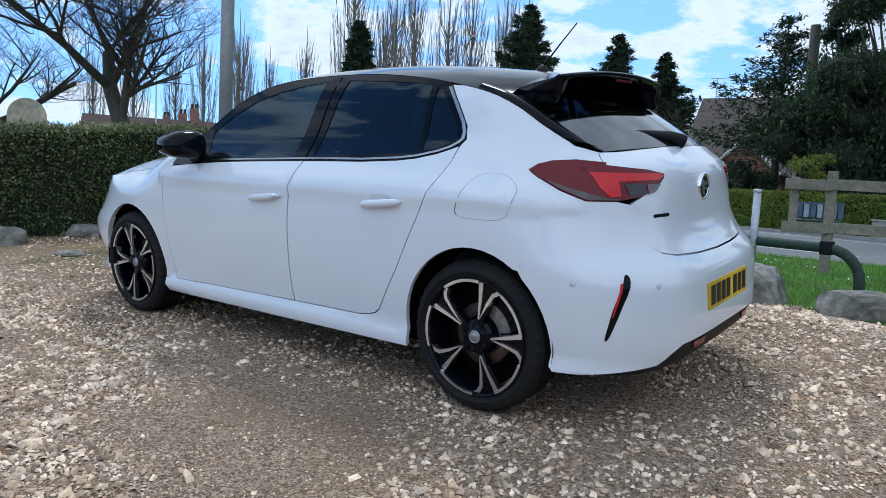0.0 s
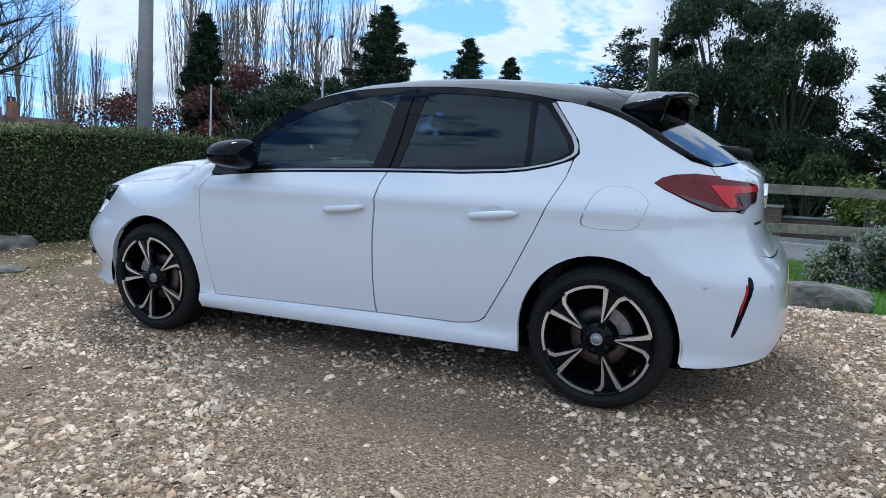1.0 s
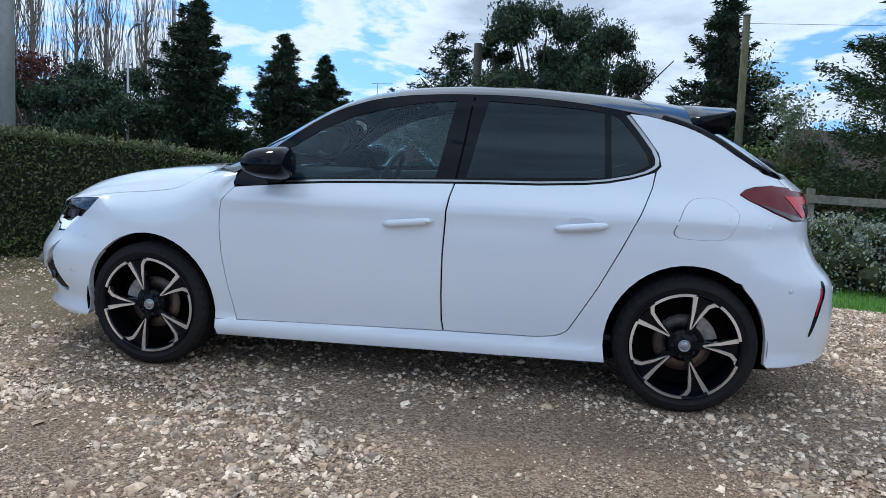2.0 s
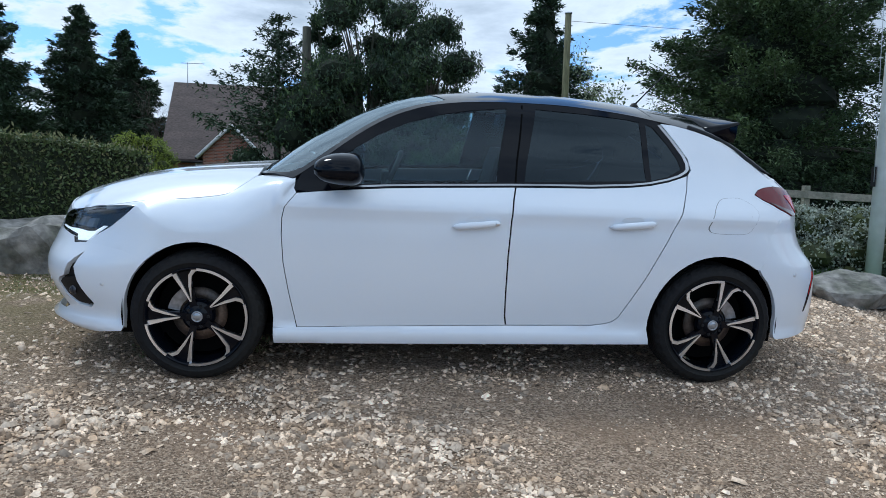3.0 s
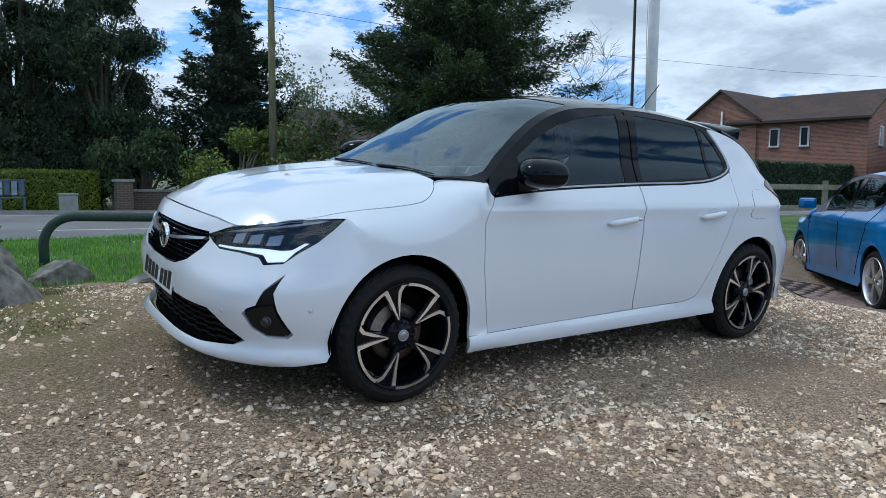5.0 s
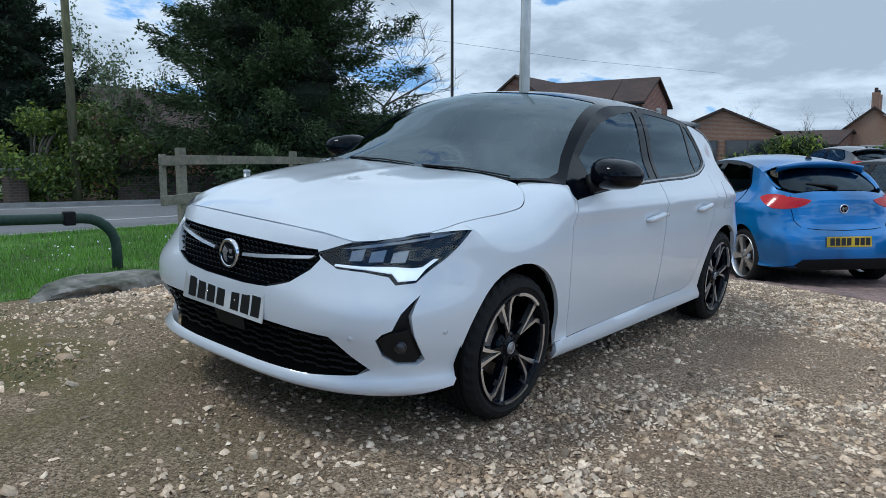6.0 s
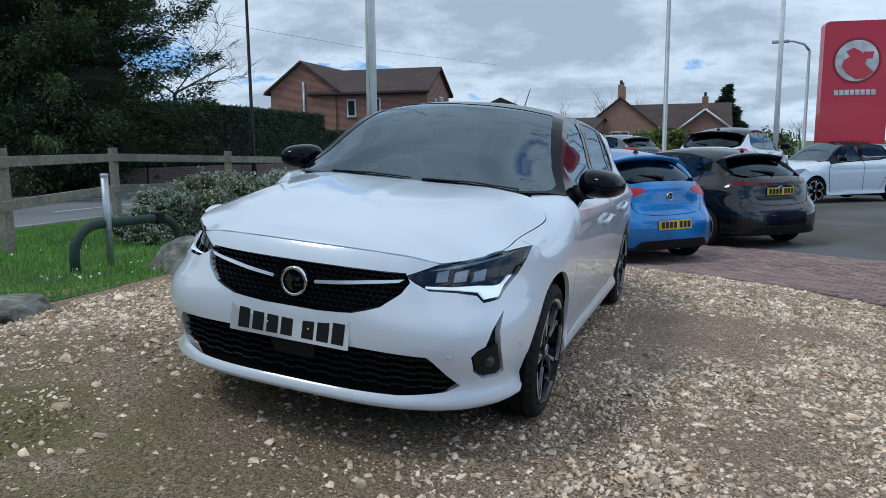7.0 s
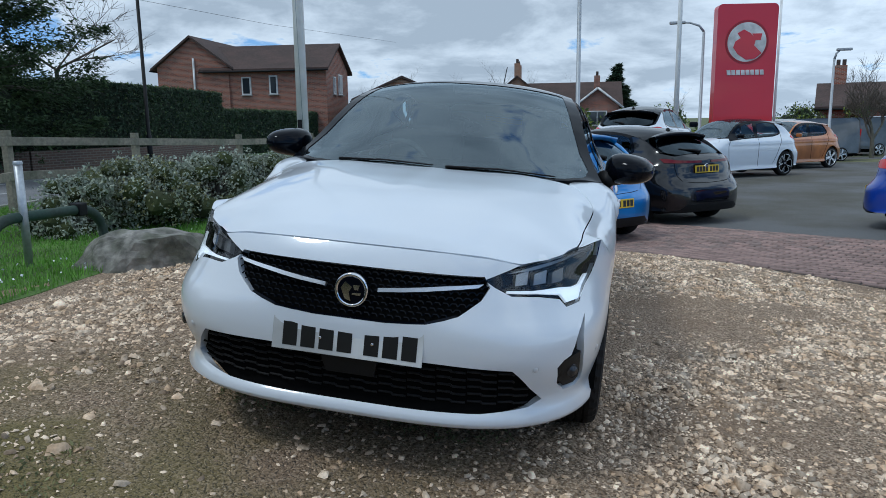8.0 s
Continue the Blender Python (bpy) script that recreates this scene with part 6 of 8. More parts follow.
def bare_tree(name, x, y, height, seed, label, group="", mesh=None, cat="tree", **kw):
    t = thing(name, label, cat, group, at=Matrix.Translation((x, y, gz1(x, y) - .1)) @ pose(0, 0, 0, 0, 0, (seed * 77) % 360))
    mat = kw.pop("mat", M["twig"])
    if mesh is None:
        limbs = bare_limbs(height, seed, **kw)
        cut = height * .006
        stout = [(p, r) for p, r in limbs if r[0] > cut]
        fine = [(p, r) for p, r in limbs if r[0] <= cut]
        mesh = (mesh_of("trunk", *joined(*[tube_arrays(p, r, 9 if r[0] > .12 else 6, False) for p, r in stout]), M["bark"] if mat is M["twig"] else mat, smooth=True),
                mesh_of("bare_crown", *joined(*[tube_arrays(p, r, 4 if r[0] > .02 else 3, False) for p, r in fine]), mat, smooth=True))
    part("trunk", mesh[0], t)
    part("bare_crown", mesh[1], t)
    return t, mesh


def poplar_mesh(height, seed):
    """A leafless fastigiate poplar: steep thin shoots close to the stem."""
    r = random.Random(seed)
    limbs = [([(0, 0, 0), (.1, 0, height * .5), (0, 0, height)], [height * .013, height * .008, .02])]
    for i in range(95):
        h = r.uniform(.05, .80) ** 1.3 * height
        a = r.uniform(0, 6.283)
        ln = r.uniform(.30, .62) * height * (1.05 - h / height)
        out = min(height * .085, ln * r.uniform(.12, .30))
        p0 = (0, 0, h)
        p1 = (math.cos(a) * out * .8, math.sin(a) * out * .8, h + ln * .35)
        p2 = (math.cos(a) * out * 1.1, math.sin(a) * out * 1.1, h + ln)
        limbs.append(([p0, p1, p2], [.055, .04, .012]))
        for _ in range(4):
            b = a + r.uniform(-1.2, 1.2)
            s = Vector(p1).lerp(Vector(p2), r.random())
            limbs.append(([tuple(s), tuple(s + Vector((math.cos(b) * .2, math.sin(b) * .2, .95)) * r.uniform(.7, 2.0))], [.024, .008]))
    return mesh_of("bare_crown", *joined(*[tube_arrays(p, q, 3 if q[0] < .1 else 6, False) for p, q in limbs]), M["bark_pale"], smooth=True)


def hedge(name, line, depth, height, mat, tip, label, seed, per_m=2400, leaf=.05):
    """A clipped hedge along a line: an inner block painted dark as shade, under a skin of leaves and twig ends."""
    global rng
    keep, rng = rng, np.random.default_rng(seed)
    h = thing(name, label, "hedge")
    pts = [Vector(p) for p in line]
    core_v, skin, tips = [], [], []
    for i, p in enumerate(pts):
        d = (pts[min(i + 1, len(pts) - 1)] - pts[max(i - 1, 0)]).normalized()
        nn = Vector((-d.y, d.x))
        z = gz1(p.x, p.y)
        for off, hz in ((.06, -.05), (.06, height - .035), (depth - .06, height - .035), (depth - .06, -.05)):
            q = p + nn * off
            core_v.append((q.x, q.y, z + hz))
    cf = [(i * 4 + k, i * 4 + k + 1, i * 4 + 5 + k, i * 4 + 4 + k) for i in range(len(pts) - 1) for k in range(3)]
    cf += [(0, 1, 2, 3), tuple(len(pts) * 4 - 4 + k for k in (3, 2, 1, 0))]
    # block coloured near black, as the shade behind the outer leaves
    part("shade_core", mesh_of("shade_core", core_v, cf, M["shade_core"]), h)
    wob = lambda a, b, s: noise.noise(Vector((a * 1.6 + s, b * 1.6, s)))
    for a, b in zip(pts, pts[1:]):
        ln = (b - a).length
        d = (b - a) / ln
        nn = Vector((-d.y, d.x))
        k = int(per_m * ln * (height + depth))
        u = rng.random(k) * ln
        face = rng.random(k)
        fh = height / (2 * height + depth)
        z = np.where(face < fh, rng.random(k) * height, np.where(face < 2 * fh, rng.random(k) * height, height))
        off = np.where(face < fh, 0, np.where(face < 2 * fh, depth, rng.random(k) * depth))
        jit = rng.normal(0, .022, (k, 3))
        w = np.array([wob(q, zz * 1.4, seed) for q, zz in zip(u + a.length * 3, z)]) * .055
        top = z >= height - 1e-6
        off = off + np.where(top, 0, np.where(off < depth / 2, w, -w))
        zz = z + np.where(top, w * .7 - .05 * ((off / depth - .5) * 2) ** 4, 0)
        px, py = a.x + d.x * u + nn.x * off, a.y + d.y * u + nn.y * off
        gz = ground_z(px, py)
        p = np.stack([px, py, gz + zz], -1) + jit
        p[:, 2] = np.maximum(p[:, 2], gz + .01)
        skin.append(p)
        m = int(per_m * ln * .25)
        u, off = rng.random(m) * ln, rng.random(m) * depth
        px, py = a.x + d.x * u + nn.x * off, a.y + d.y * u + nn.y * off
        tips.append(np.stack([px, py, ground_z(px, py) + height + rng.normal(.01, .03, m)], -1))
    p = np.concatenate(skin)
    part("foliage", soup("foliage", leaves(p, leaf, ratio=.5), 4, [mat, tip], (rng.random(len(p)) < .10).astype(int)), h)
    q = np.concatenate(tips)
    part("shoot_layer", soup("shoot_layer", leaves(q, leaf * 1.3, aim=np.array([0, 0, 1.3]), ratio=.3), 4, tip), h)
    rng = keep
    return h


hedge("hedge", [(2.55, -2.95), (3.05, -2.30), (3.7, -1.75), (4.35, -1.15), (4.80, -.35), (5.30, .85), (5.75, 2.0), (6.2, 3.3)][::-1], 1.15, 1.10, M["hedge_leaf"], M["hedge_tip"], "clipped privet hedge with pale shoot tips on top", 3, 5200, .036)
hedge("hedge", [(-24.5, -15.2), (-20, -14.6), (-16.5, -14.4), (-13, -15.4), (-11, -16.6)][::-1], 1.6, 2.75, M["needle_dark"], M["hedge_leaf"], "tall dark hedge across the road", 5, 800, .10)
hedge("hedge", [(-44, -17.5), (-34, -16.3), (-25, -15.6)][::-1], 1.5, 2.1, M["needle_dark"], M["hedge_leaf"], "dark clipped hedge before the brick house", 6, 420, .13)
hedge("hedge", [(11, -25.6), (4, -24.4), (-1.5, -22.9)][::-1], 1.0, 1.25, M["leaf_lime"], M["leaf_lime"], "low bright green garden hedge", 8, 2600, .085)

# evergreens opposite, and the far trees
broad_mass("tree", .6, -27.0, 9.3, 3.6, M["needle_dark"], "large dark drooping evergreen across the road", 21, 34000, .135, 60, tip=M["needle_mid"])
broad_mass("tree", -2.0, -25.6, 8.3, 2.7, M["needle_dark"], "dark bushy evergreen across the road", 22, 25000, .125, 44, tip=M["needle_mid"])
broad_mass("tree", 2.2, -27.9, 8.8, 1.4, M["needle_dark"], "dark bushy evergreen by the old pole", 20, 9000, .16, 30, tip=M["needle_mid"])
conifer("tree", 4.3, -27.3, 8.2, 3.9, M["needle_dark"], "open dark spruce with spreading boughs", 23, droop=.05, density=.24, leaf=.17, ragged=.55, base=.34, open_inside=True)
conifer("tree", -6.4, -24.2, 9.0, 2.9, M["needle_dark"], "narrow dark conifer behind the telegraph pole", 24, droop=.0, density=.62, leaf=.17, ragged=.4)
conifer("tree", -11.8, -16.7, 10.8, 3.7, M["needle_mid"], "big spreading yew-like conifer across the road", 25, droop=.12, density=1.3, leaf=.115, ragged=.34, taper=1.9)
broad_mass("tree", -11.2, -16.6, 4.4, 2.2, M["needle_dark"], "dark evergreen shrub below the conifer", 26, 9000, .13, 22, cat="shrub")
conifer("tree", 17.2, -48.0, 11.2, 4.2, M["needle_dark"], "dark pointed conifer beyond the hedge", 27, droop=.15, density=.4, leaf=.26)
conifer("tree", 17.1, -39.9, 11.0, 3.7, M["needle_dark"], "dark pointed conifer beyond the hedge", 28, droop=.15, density=.45, leaf=.24)
conifer("tree", 18.2, -30.8, 10.9, 3.7, M["needle_dark"], "broad dark conifer beyond the hedge", 29, droop=.15, density=.6, leaf=.2)
broad_mass("tree", 23.0, -30.5, 7.4, 3.4, M["needle_dark"], "dark evergreen bush beyond the hedge", 19, 7000, .2, 26, cat="shrub")
broad_mass("tree", 25.0, -27.5, 6.2, 2.8, M["needle_dark"], "dark evergreen bush beyond the hedge", 18, 7000, .2, 24, cat="shrub")
conifer("tree", 31.0, -30.8, 11.2, 1.35, M["needle_dark"], "tall narrow dark cypress", 30, droop=-.2, density=.9, leaf=.3, ragged=.15, taper=2.2)
broad_mass("tree", 20.6, -27.0, 5.8, 2.8, M["needle_dark"], "dark evergreen bush beyond the hedge", 31, 7000, .2, 26, cat="shrub")
broad_mass("tree", 27.0, -30.0, 8.2, 3.4, M["leaf_red"], "reddish-brown bare shrub beyond the hedge", 32, 9000, .2, 26, cat="shrub")
broad_mass("tree", 33.0, -27.0, 6.2, 3.6, M["leaf_red"], "reddish-brown bare shrub beyond the hedge", 33, 8000, .2, 24, cat="shrub")
broad_mass("tree", 2.3, -23.6, 2.75, 1.25, M["leaf_lime"], "rounded clipped golden bush by the road", 34, 24000, .05, 34, cat="shrub", trunk=False)
broad_mass("tree", -5.2, -19.9, 3.6, 1.9, M["leaf_green"], "leafy green shrub across the road", 35, 9000, .13, 24, cat="shrub", tip=M["leaf_lime"])
broad_mass("tree", -7.6, -19.4, 3.3, 2.0, M["leaf_green"], "leafy green shrub across the road", 36, 9000, .13, 24, cat="shrub", tip=M["hedge_tip"])
broad_mass("tree", -2.6, -22.0, 2.8, 1.8, M["needle_mid"], "low evergreen shrub across the road", 37, 7000, .13, 20, cat="shrub")
broad_mass("tree", 5.2, -25.4, 2.4, 1.6, M["needle_dark"], "low evergreen shrub by the cottage garden", 38, 6000, .15, 20, cat="shrub")


def birch(name, x, y, height, seed, label):
    t, me = bare_tree(name, x, y, height, seed, label, levels=4, spread=.42, upright=.5, first=.34, thick=.012, fork=3, mat=M["bark_pale"])
    global rng
    keep, rng = rng, np.random.default_rng(seed)
    co = np.array([v.co[:] for v in me[1].vertices])
    co = co[co[:, 2] > height * .25]
    p = co[rng.integers(0, len(co), 2600)] + rng.normal(0, .16, (2600, 3))
    part("young_leaves", soup("young_leaves", leaves(p, .11, ratio=.6), 4, M["leaf_pale"]), t)
    rng = keep


birch("tree", -7.9, -19.6, 6.6, 41, "slender tree in pale young leaf")
bare_tree("tree", -15.6, -15.8, 8.8, 43, "tall bare weeping birch", levels=5, spread=.5, upright=-.15, first=.38, thick=.014, fork=3, mat=M["twig"])
bare_tree("tree", 18.25, -8.2, 19.0, 44, "big bare tree with a stout forking trunk", levels=5, spread=.62, upright=.14, first=.24, thick=.018, fork=5, ragged=.5, mat=M["bark_dark"])
bare_tree("tree", 25.0, -7.6, 19.0, 45, "bare spreading tree beyond the hedge", levels=5, spread=.62, upright=.14, first=.24, thick=.015, fork=4, ragged=.5, mat=M["bark_dark"])
bare_tree("tree", 13.0, -44.0, 10.0, 46, "fine bare tree behind the cottage", levels=5, spread=.5, upright=.2, first=.3, thick=.014, fork=3)
bare_tree("tree", -33.5, 13.2, 8.5, 47, "bare twiggy tree behind the sign", levels=5, spread=.5, upright=.25, first=.22, thick=.014, fork=4)
bare_tree("shrub", 20.5, -10.5, 3.6, 48, "bare brown shrub beyond the hedge", levels=5, spread=.6, upright=.1, first=.2, thick=.02, fork=4, cat="shrub", mat=M["twig"])
bare_tree("shrub", 15.0, -4.2, 2.6, 49, "bare brown shrub beyond the hedge", levels=5, spread=.6, upright=.1, first=.2, thick=.02, fork=4, cat="shrub", mat=M["twig"])
POPLARS = [poplar_mesh(24, 51), poplar_mesh(22, 52), poplar_mesh(25, 53)]
for i, (x, y, s) in enumerate([(41, -63, 1.0), (44, -61, 1.08), (46.5, -60, .96), (49, -57, 1.05), (51.5, -55.5, 1.0), (54, -53, 1.1), (58, -50, .72), (61, -47.5, .68), (63, -45, .74), (65, -42, .7), (67, -40, .66), (55.5, -40, .62), (68, -36, .7), (70.5, -33, .62), (36.5, -60, .86), (47, -52, .9)]):
    t = thing("poplar", "tall bare upright poplar in a row", "tree", "row of poplars", at=Matrix.Translation((x, y, -.4)) @ pose(0, 0, 0, 0, 0, i * 67) @ Matrix.Scale(s, 4))
    part("bare_crown", POPLARS[i % 3], t)
far_mesh = None
for i, (x, y, s) in enumerate([(-95, -26, 1.0), (-98, -20, .9), (-102, -15, 1.1), (-100, -9, .95), (-104, -33, .9), (-92, -31, .8), (-108, -4, .9), (-110, 3, .8), (-46, -24, .55), (-110, 12, .7), (-60, 24, .6)]):
    t, far_mesh = bare_tree("tree", x, y, 14, 60 + i, "leafless tree on the far skyline", "far bare trees", mesh=far_mesh, levels=4, spread=.5, upright=.3, first=.28, thick=.018, fork=3)
    t.scale = (s, s, s)
conifer("tree", -66, 1.9, 7.0, 1.9, M["needle_dark"], "dark pointed conifer behind the houses", 71, droop=0, leaf=.35, density=.6)
conifer("tree", -44, 26.5, 9.0, 3.2, M["needle_dark"], "dark conifer behind the car park", 72, droop=.1, leaf=.4, density=.5)
for i, (x, y, h, r) in enumerate([(-33, -5.5, 2.2, 3.0), (-36, -2, 2.0, 2.6), (-38, 3, 2.2, 3.0), (-40, 8, 2.0, 3.0), (-42, 14, 2.4, 3.2), (-42, 20, 2.6, 3.0)]):
    broad_mass("shrub", x, y, h, r, M["leaf_green"] if i % 2 else M["needle_mid"], "evergreen shrub at the edge of the car park", 80 + i, 3500, .2, 14, cat="shrub", trunk=False, tip=M["leaf_lime"])

broad_mass("tree", 8.6, -22.9, 2.75, 1.3, M["leaf_lime"], "rounded clipped golden bush by the road", 39, 20000, .05, 34, cat="shrub", trunk=False)

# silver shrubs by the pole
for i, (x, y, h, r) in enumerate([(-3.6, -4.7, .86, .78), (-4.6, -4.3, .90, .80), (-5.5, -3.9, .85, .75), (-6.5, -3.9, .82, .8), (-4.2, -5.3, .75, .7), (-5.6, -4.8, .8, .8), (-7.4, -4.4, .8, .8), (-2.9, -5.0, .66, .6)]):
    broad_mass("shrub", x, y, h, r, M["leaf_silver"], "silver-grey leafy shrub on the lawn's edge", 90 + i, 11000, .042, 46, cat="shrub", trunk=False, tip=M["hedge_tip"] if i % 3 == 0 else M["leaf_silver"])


def build_grass():
    n = 70000
    x, y = rng.uniform(-7.5, 2.6, n), rng.uniform(-8.4, -2.1, n)
    ok = inside(LAWN, np.stack([x, y], -1))
    ok &= rng.random(n) < np.clip(1.25 - (np.abs(y + 3.3)) * .14, .4, 1)
    x, y = x[ok], y[ok]
    k = len(x)
    tuft = np.array([noise.noise(Vector((a * .9, b * .9, 2))) for a, b in zip(x, y)])
    h = (.05 + .035 * np.clip(tuft, -.6, 1)) * rng.uniform(.6, 1.6, k)
    a = rng.uniform(0, 2 * np.pi, k)
    lean = rng.uniform(.1, .7, k) * h
    w = .006
    z = ground_z(x, y)
    dx, dy = np.cos(a), np.sin(a)
    p0 = np.stack([x - dy * w, y + dx * w, z], -1)
    p1 = np.stack([x + dy * w, y - dx * w, z], -1)
    p2 = np.stack([x + dx * lean, y + dy * lean, z + h], -1)
    tagged(new("grass", soup("grass", np.stack([p0, p1, p2], 1), 3, M["grass_blade"])), "short tufty green grass", "grass", kind="stuff")
    # weeds and moss tufts on the gravel before the car, ragged edge of the lawn
    m = 26000
    x, y = rng.uniform(1.0, 4.4, m), rng.uniform(-3.3, .8, m)
    d = patchy(x, y, 1.6, 11.0)
    ok = (d > .10 + .13 * (y + 2.0)) & (x + .4 * y > .9)
    x, y = x[ok], y[ok]
    q = leaves(np.stack([x, y, ground_z(x, y) + .006], -1), .020, aim=np.array([0, 0, .8]), ratio=.4)
    tagged(new("weeds", soup("weeds", q, 4, M["hedge_tip"])), "low weeds and moss in the gravel", "weeds", kind="stuff")
    m = 420
    x, y = rng.uniform(-3.5, 2.4, m), rng.uniform(-6.5, -3.2, m)
    ok = inside(LAWN, np.stack([x, y], -1)) & (patchy(x, y, .8, 4.0) > .05)
    x, y = x[ok], y[ok]
    tagged(new("daisies", soup("daisies", leaves(np.stack([x, y, ground_z(x, y) + .06], -1), .022, ratio=1.0), 4, M["lamp_white"])), "small white daisies in the lawn", "flowers", kind="stuff")


build_grass()

# ---- rocks ----
M["rock"] = material("rock", (.25, .235, .21), .9, grain=.5, scale=11, scale2=4.5, color2=(.11, .11, .085), bump=1.0, bump_scale=14)


def boulder(x, y, sx, sy, sz, seed, turn=0, cap=9.0, label="rough grey limestone boulder"):
    bm = bmesh.new()
    bmesh.ops.create_icosphere(bm, subdivisions=4, radius=1)
    r = random.Random(seed)
    planes = [(Vector((r.uniform(-1, 1), r.uniform(-1, 1), r.uniform(-.3, 1))).normalized(), r.uniform(.62, .9)) for _ in range(11)]
    for v in bm.verts:
        p = v.co.copy()
        for nrm, d in planes:
            k = p.dot(nrm)
            if k > d:
                p -= nrm * (k - d) * .92
        q = p * 1.7 + Vector((seed, 0, 0))
        p += p.normalized() * (noise.noise(q) * .13 + noise.noise(q * 3.1) * .05 + noise.noise(q * 8) * .02)
        top = cap / sz * (1 + .22 * noise.noise(q * 1.3)) - .12
        pz = p.z if p.z < top else top + (p.z - top) * .18
        v.co = Vector((p.x * sx, p.y * sy, max(-.25, pz) * sz))
    ob = new("boulder", bm_mesh(bm, M["rock"], False, "boulder"))
    ob.matrix_world = Matrix.Translation((x, y, gz1(x, y) + sz * .12)) @ pose(0, 0, 0, 0, 0, turn)
    return tagged(ob, label, "boulder", "boulders round the yard")


boulder(2.97, -1.80, .78, .46, .62, 1, 44, cap=.36, label="big flat-topped grey boulder before the hedge")
boulder(4.60, -.52, .27, .17, .16, 2, 80, cap=.10)
boulder(4.62, .26, .20, .16, .22, 3, 65, cap=.15)
boulder(3.60, .15, .17, .12, .045, 4, 20, label="flat pale stone in the gravel")
boulder(1.15, -3.05, .60, .36, .22, 5, 10, cap=.09, label="low grey boulder on the lawn's edge")
boulder(-1.25, -3.02, .66, .36, .46, 6, 113, cap=.27, label="broad rough grey boulder on the lawn's edge")
boulder(-2.30, -2.62, .46, .34, .28, 7, -20, cap=.17)
boulder(-3.85, -1.70, .62, .38, .26, 8, -8)
boulder(2.1, -3.35, .30, .22, .20, 9, 30)
boulder(-5.4, -2.1, .5, .35, .25, 10, 5)

# ---- fence, posts, rails ----
M["fence_wood"] = material("fence_wood", (.27, .235, .185), .85, grain=.25, scale=22, scale2=2.5, color2=(.18, .17, .125), bump=.35, bump_scale=60, stretch=(1, 1, 1), by_object=.12)
M["galvanised"] = material("galvanised", (.45, .47, .49), .45, metal=.7, grain=.15, scale=25, color2=(.36, .38, .40))
M["green_pipe"] = material("green_pipe", (.03, .062, .048), .6, grain=.2, scale=30, color2=(.045, .06, .048), spec=.2)
M["pole_white"] = material("pole_white", (.80, .80, .79), .4, grain=.05, scale=12, color2=(.66, .66, .63), coat=.3)
M["pole_grey"] = material("pole_grey", (.42, .44, .46), .5, metal=.3, grain=.1, scale=20, color2=(.35, .37, .39))
M["pole_wood"] = material("pole_wood", (.13, .125, .06), .9, grain=.3, scale=18, scale2=1.5, color2=(.10, .09, .06), bump=.3, bump_scale=40, stretch=(1, 1, .2))


def fence(posts, rails, label, top=1.05, stub=None):
    f = thing("fence", label, "fence")
    foot = lambda x, y: gz1(x, y) - min(.2, max(0, .035 * (-x - 4.3)))
    for x, y in posts:
        z = foot(x, y)
        ob = part("post", box(.10, .10, top + .35, M["fence_wood"], .008, name="post"), f)
        ob.matrix_local = Matrix.Translation((x, y, z - .3))
    for (ax, ay), (bx, by) in zip(posts, posts[1:]):
        d = Vector((bx - ax, by - ay))
        ang = math.degrees(math.atan2(d.y, d.x))
        for h in rails:
            za, zb = foot(ax, ay) + h, foot(bx, by) + h
            ob = part("rail", box(d.length + .06, .045, .12, M["fence_wood"], .006, turn=Matrix.Identity(4), name="rail"), f)
            ob.matrix_local = Matrix.Translation(((ax + bx) / 2, (ay + by) / 2 + .06, (za + zb) / 2)) @ pose(0, 0, 0, 0, -math.degrees(math.atan2(zb - za, d.length)), ang)
    if stub:
        # the rails run on past the first post, tied by an upright batten
        (ax, ay), (bx, by) = stub, posts[0]
        d = Vector((bx - ax, by - ay))
        ang = math.degrees(math.atan2(d.y, d.x))
        for h in rails:
            ob = part("rail", box(d.length - .01, .045, .12, M["fence_wood"], .006, turn=Matrix.Identity(4), name="rail"), f)
            ob.matrix_local = Matrix.Translation(((ax + bx) / 2, (ay + by) / 2 + .06, gz1(bx, by) + h - .01)) @ pose(0, 0, 0, 0, 0, ang)
        ob = part("batten", box(.08, .05, rails[0] - rails[1] + .14, M["fence_wood"], .006, name="batten"), f)
        ob.matrix_local = Matrix.Translation((ax + d.x * .2, ay + d.y * .2, gz1(bx, by) + rails[1] - .07)) @ pose(0, 0, 0, 0, 0, ang)
    return f


fence([(-1.35, -5.86), (-4.3, -7.25), (-6.75, -6.98), (-9.2, -6.35), (-11.7, -5.85), (-14.2, -5.4), (-16.7, -5.0), (-19.2, -4.6)], (1.0, .52), "weathered timber post and rail fence", 1.10, stub=(-.92, -5.66))


def steel_post(x, y, h, r=.035):
    p = thing("bollard", "slim galvanised steel post in the lawn", "post", at=Matrix.Translation((x, y, gz1(x, y) - .05)))
    part("shaft", tube([(0, 0, 0), (0, 0, h)], [r, r], M["galvanised"], 16, "shaft"), p)
    part("cap", lathe([(.0005, .012), (r * .9, .010), (r * 1.12, 0), (r * 1.12, -.02)], 16, M["galvanised"], "cap"), p).matrix_local = Matrix.Translation((0, 0, h)) @ pose(0, 0, 0, 90, 0, 0)


steel_post(-1.03, -4.06, .97)


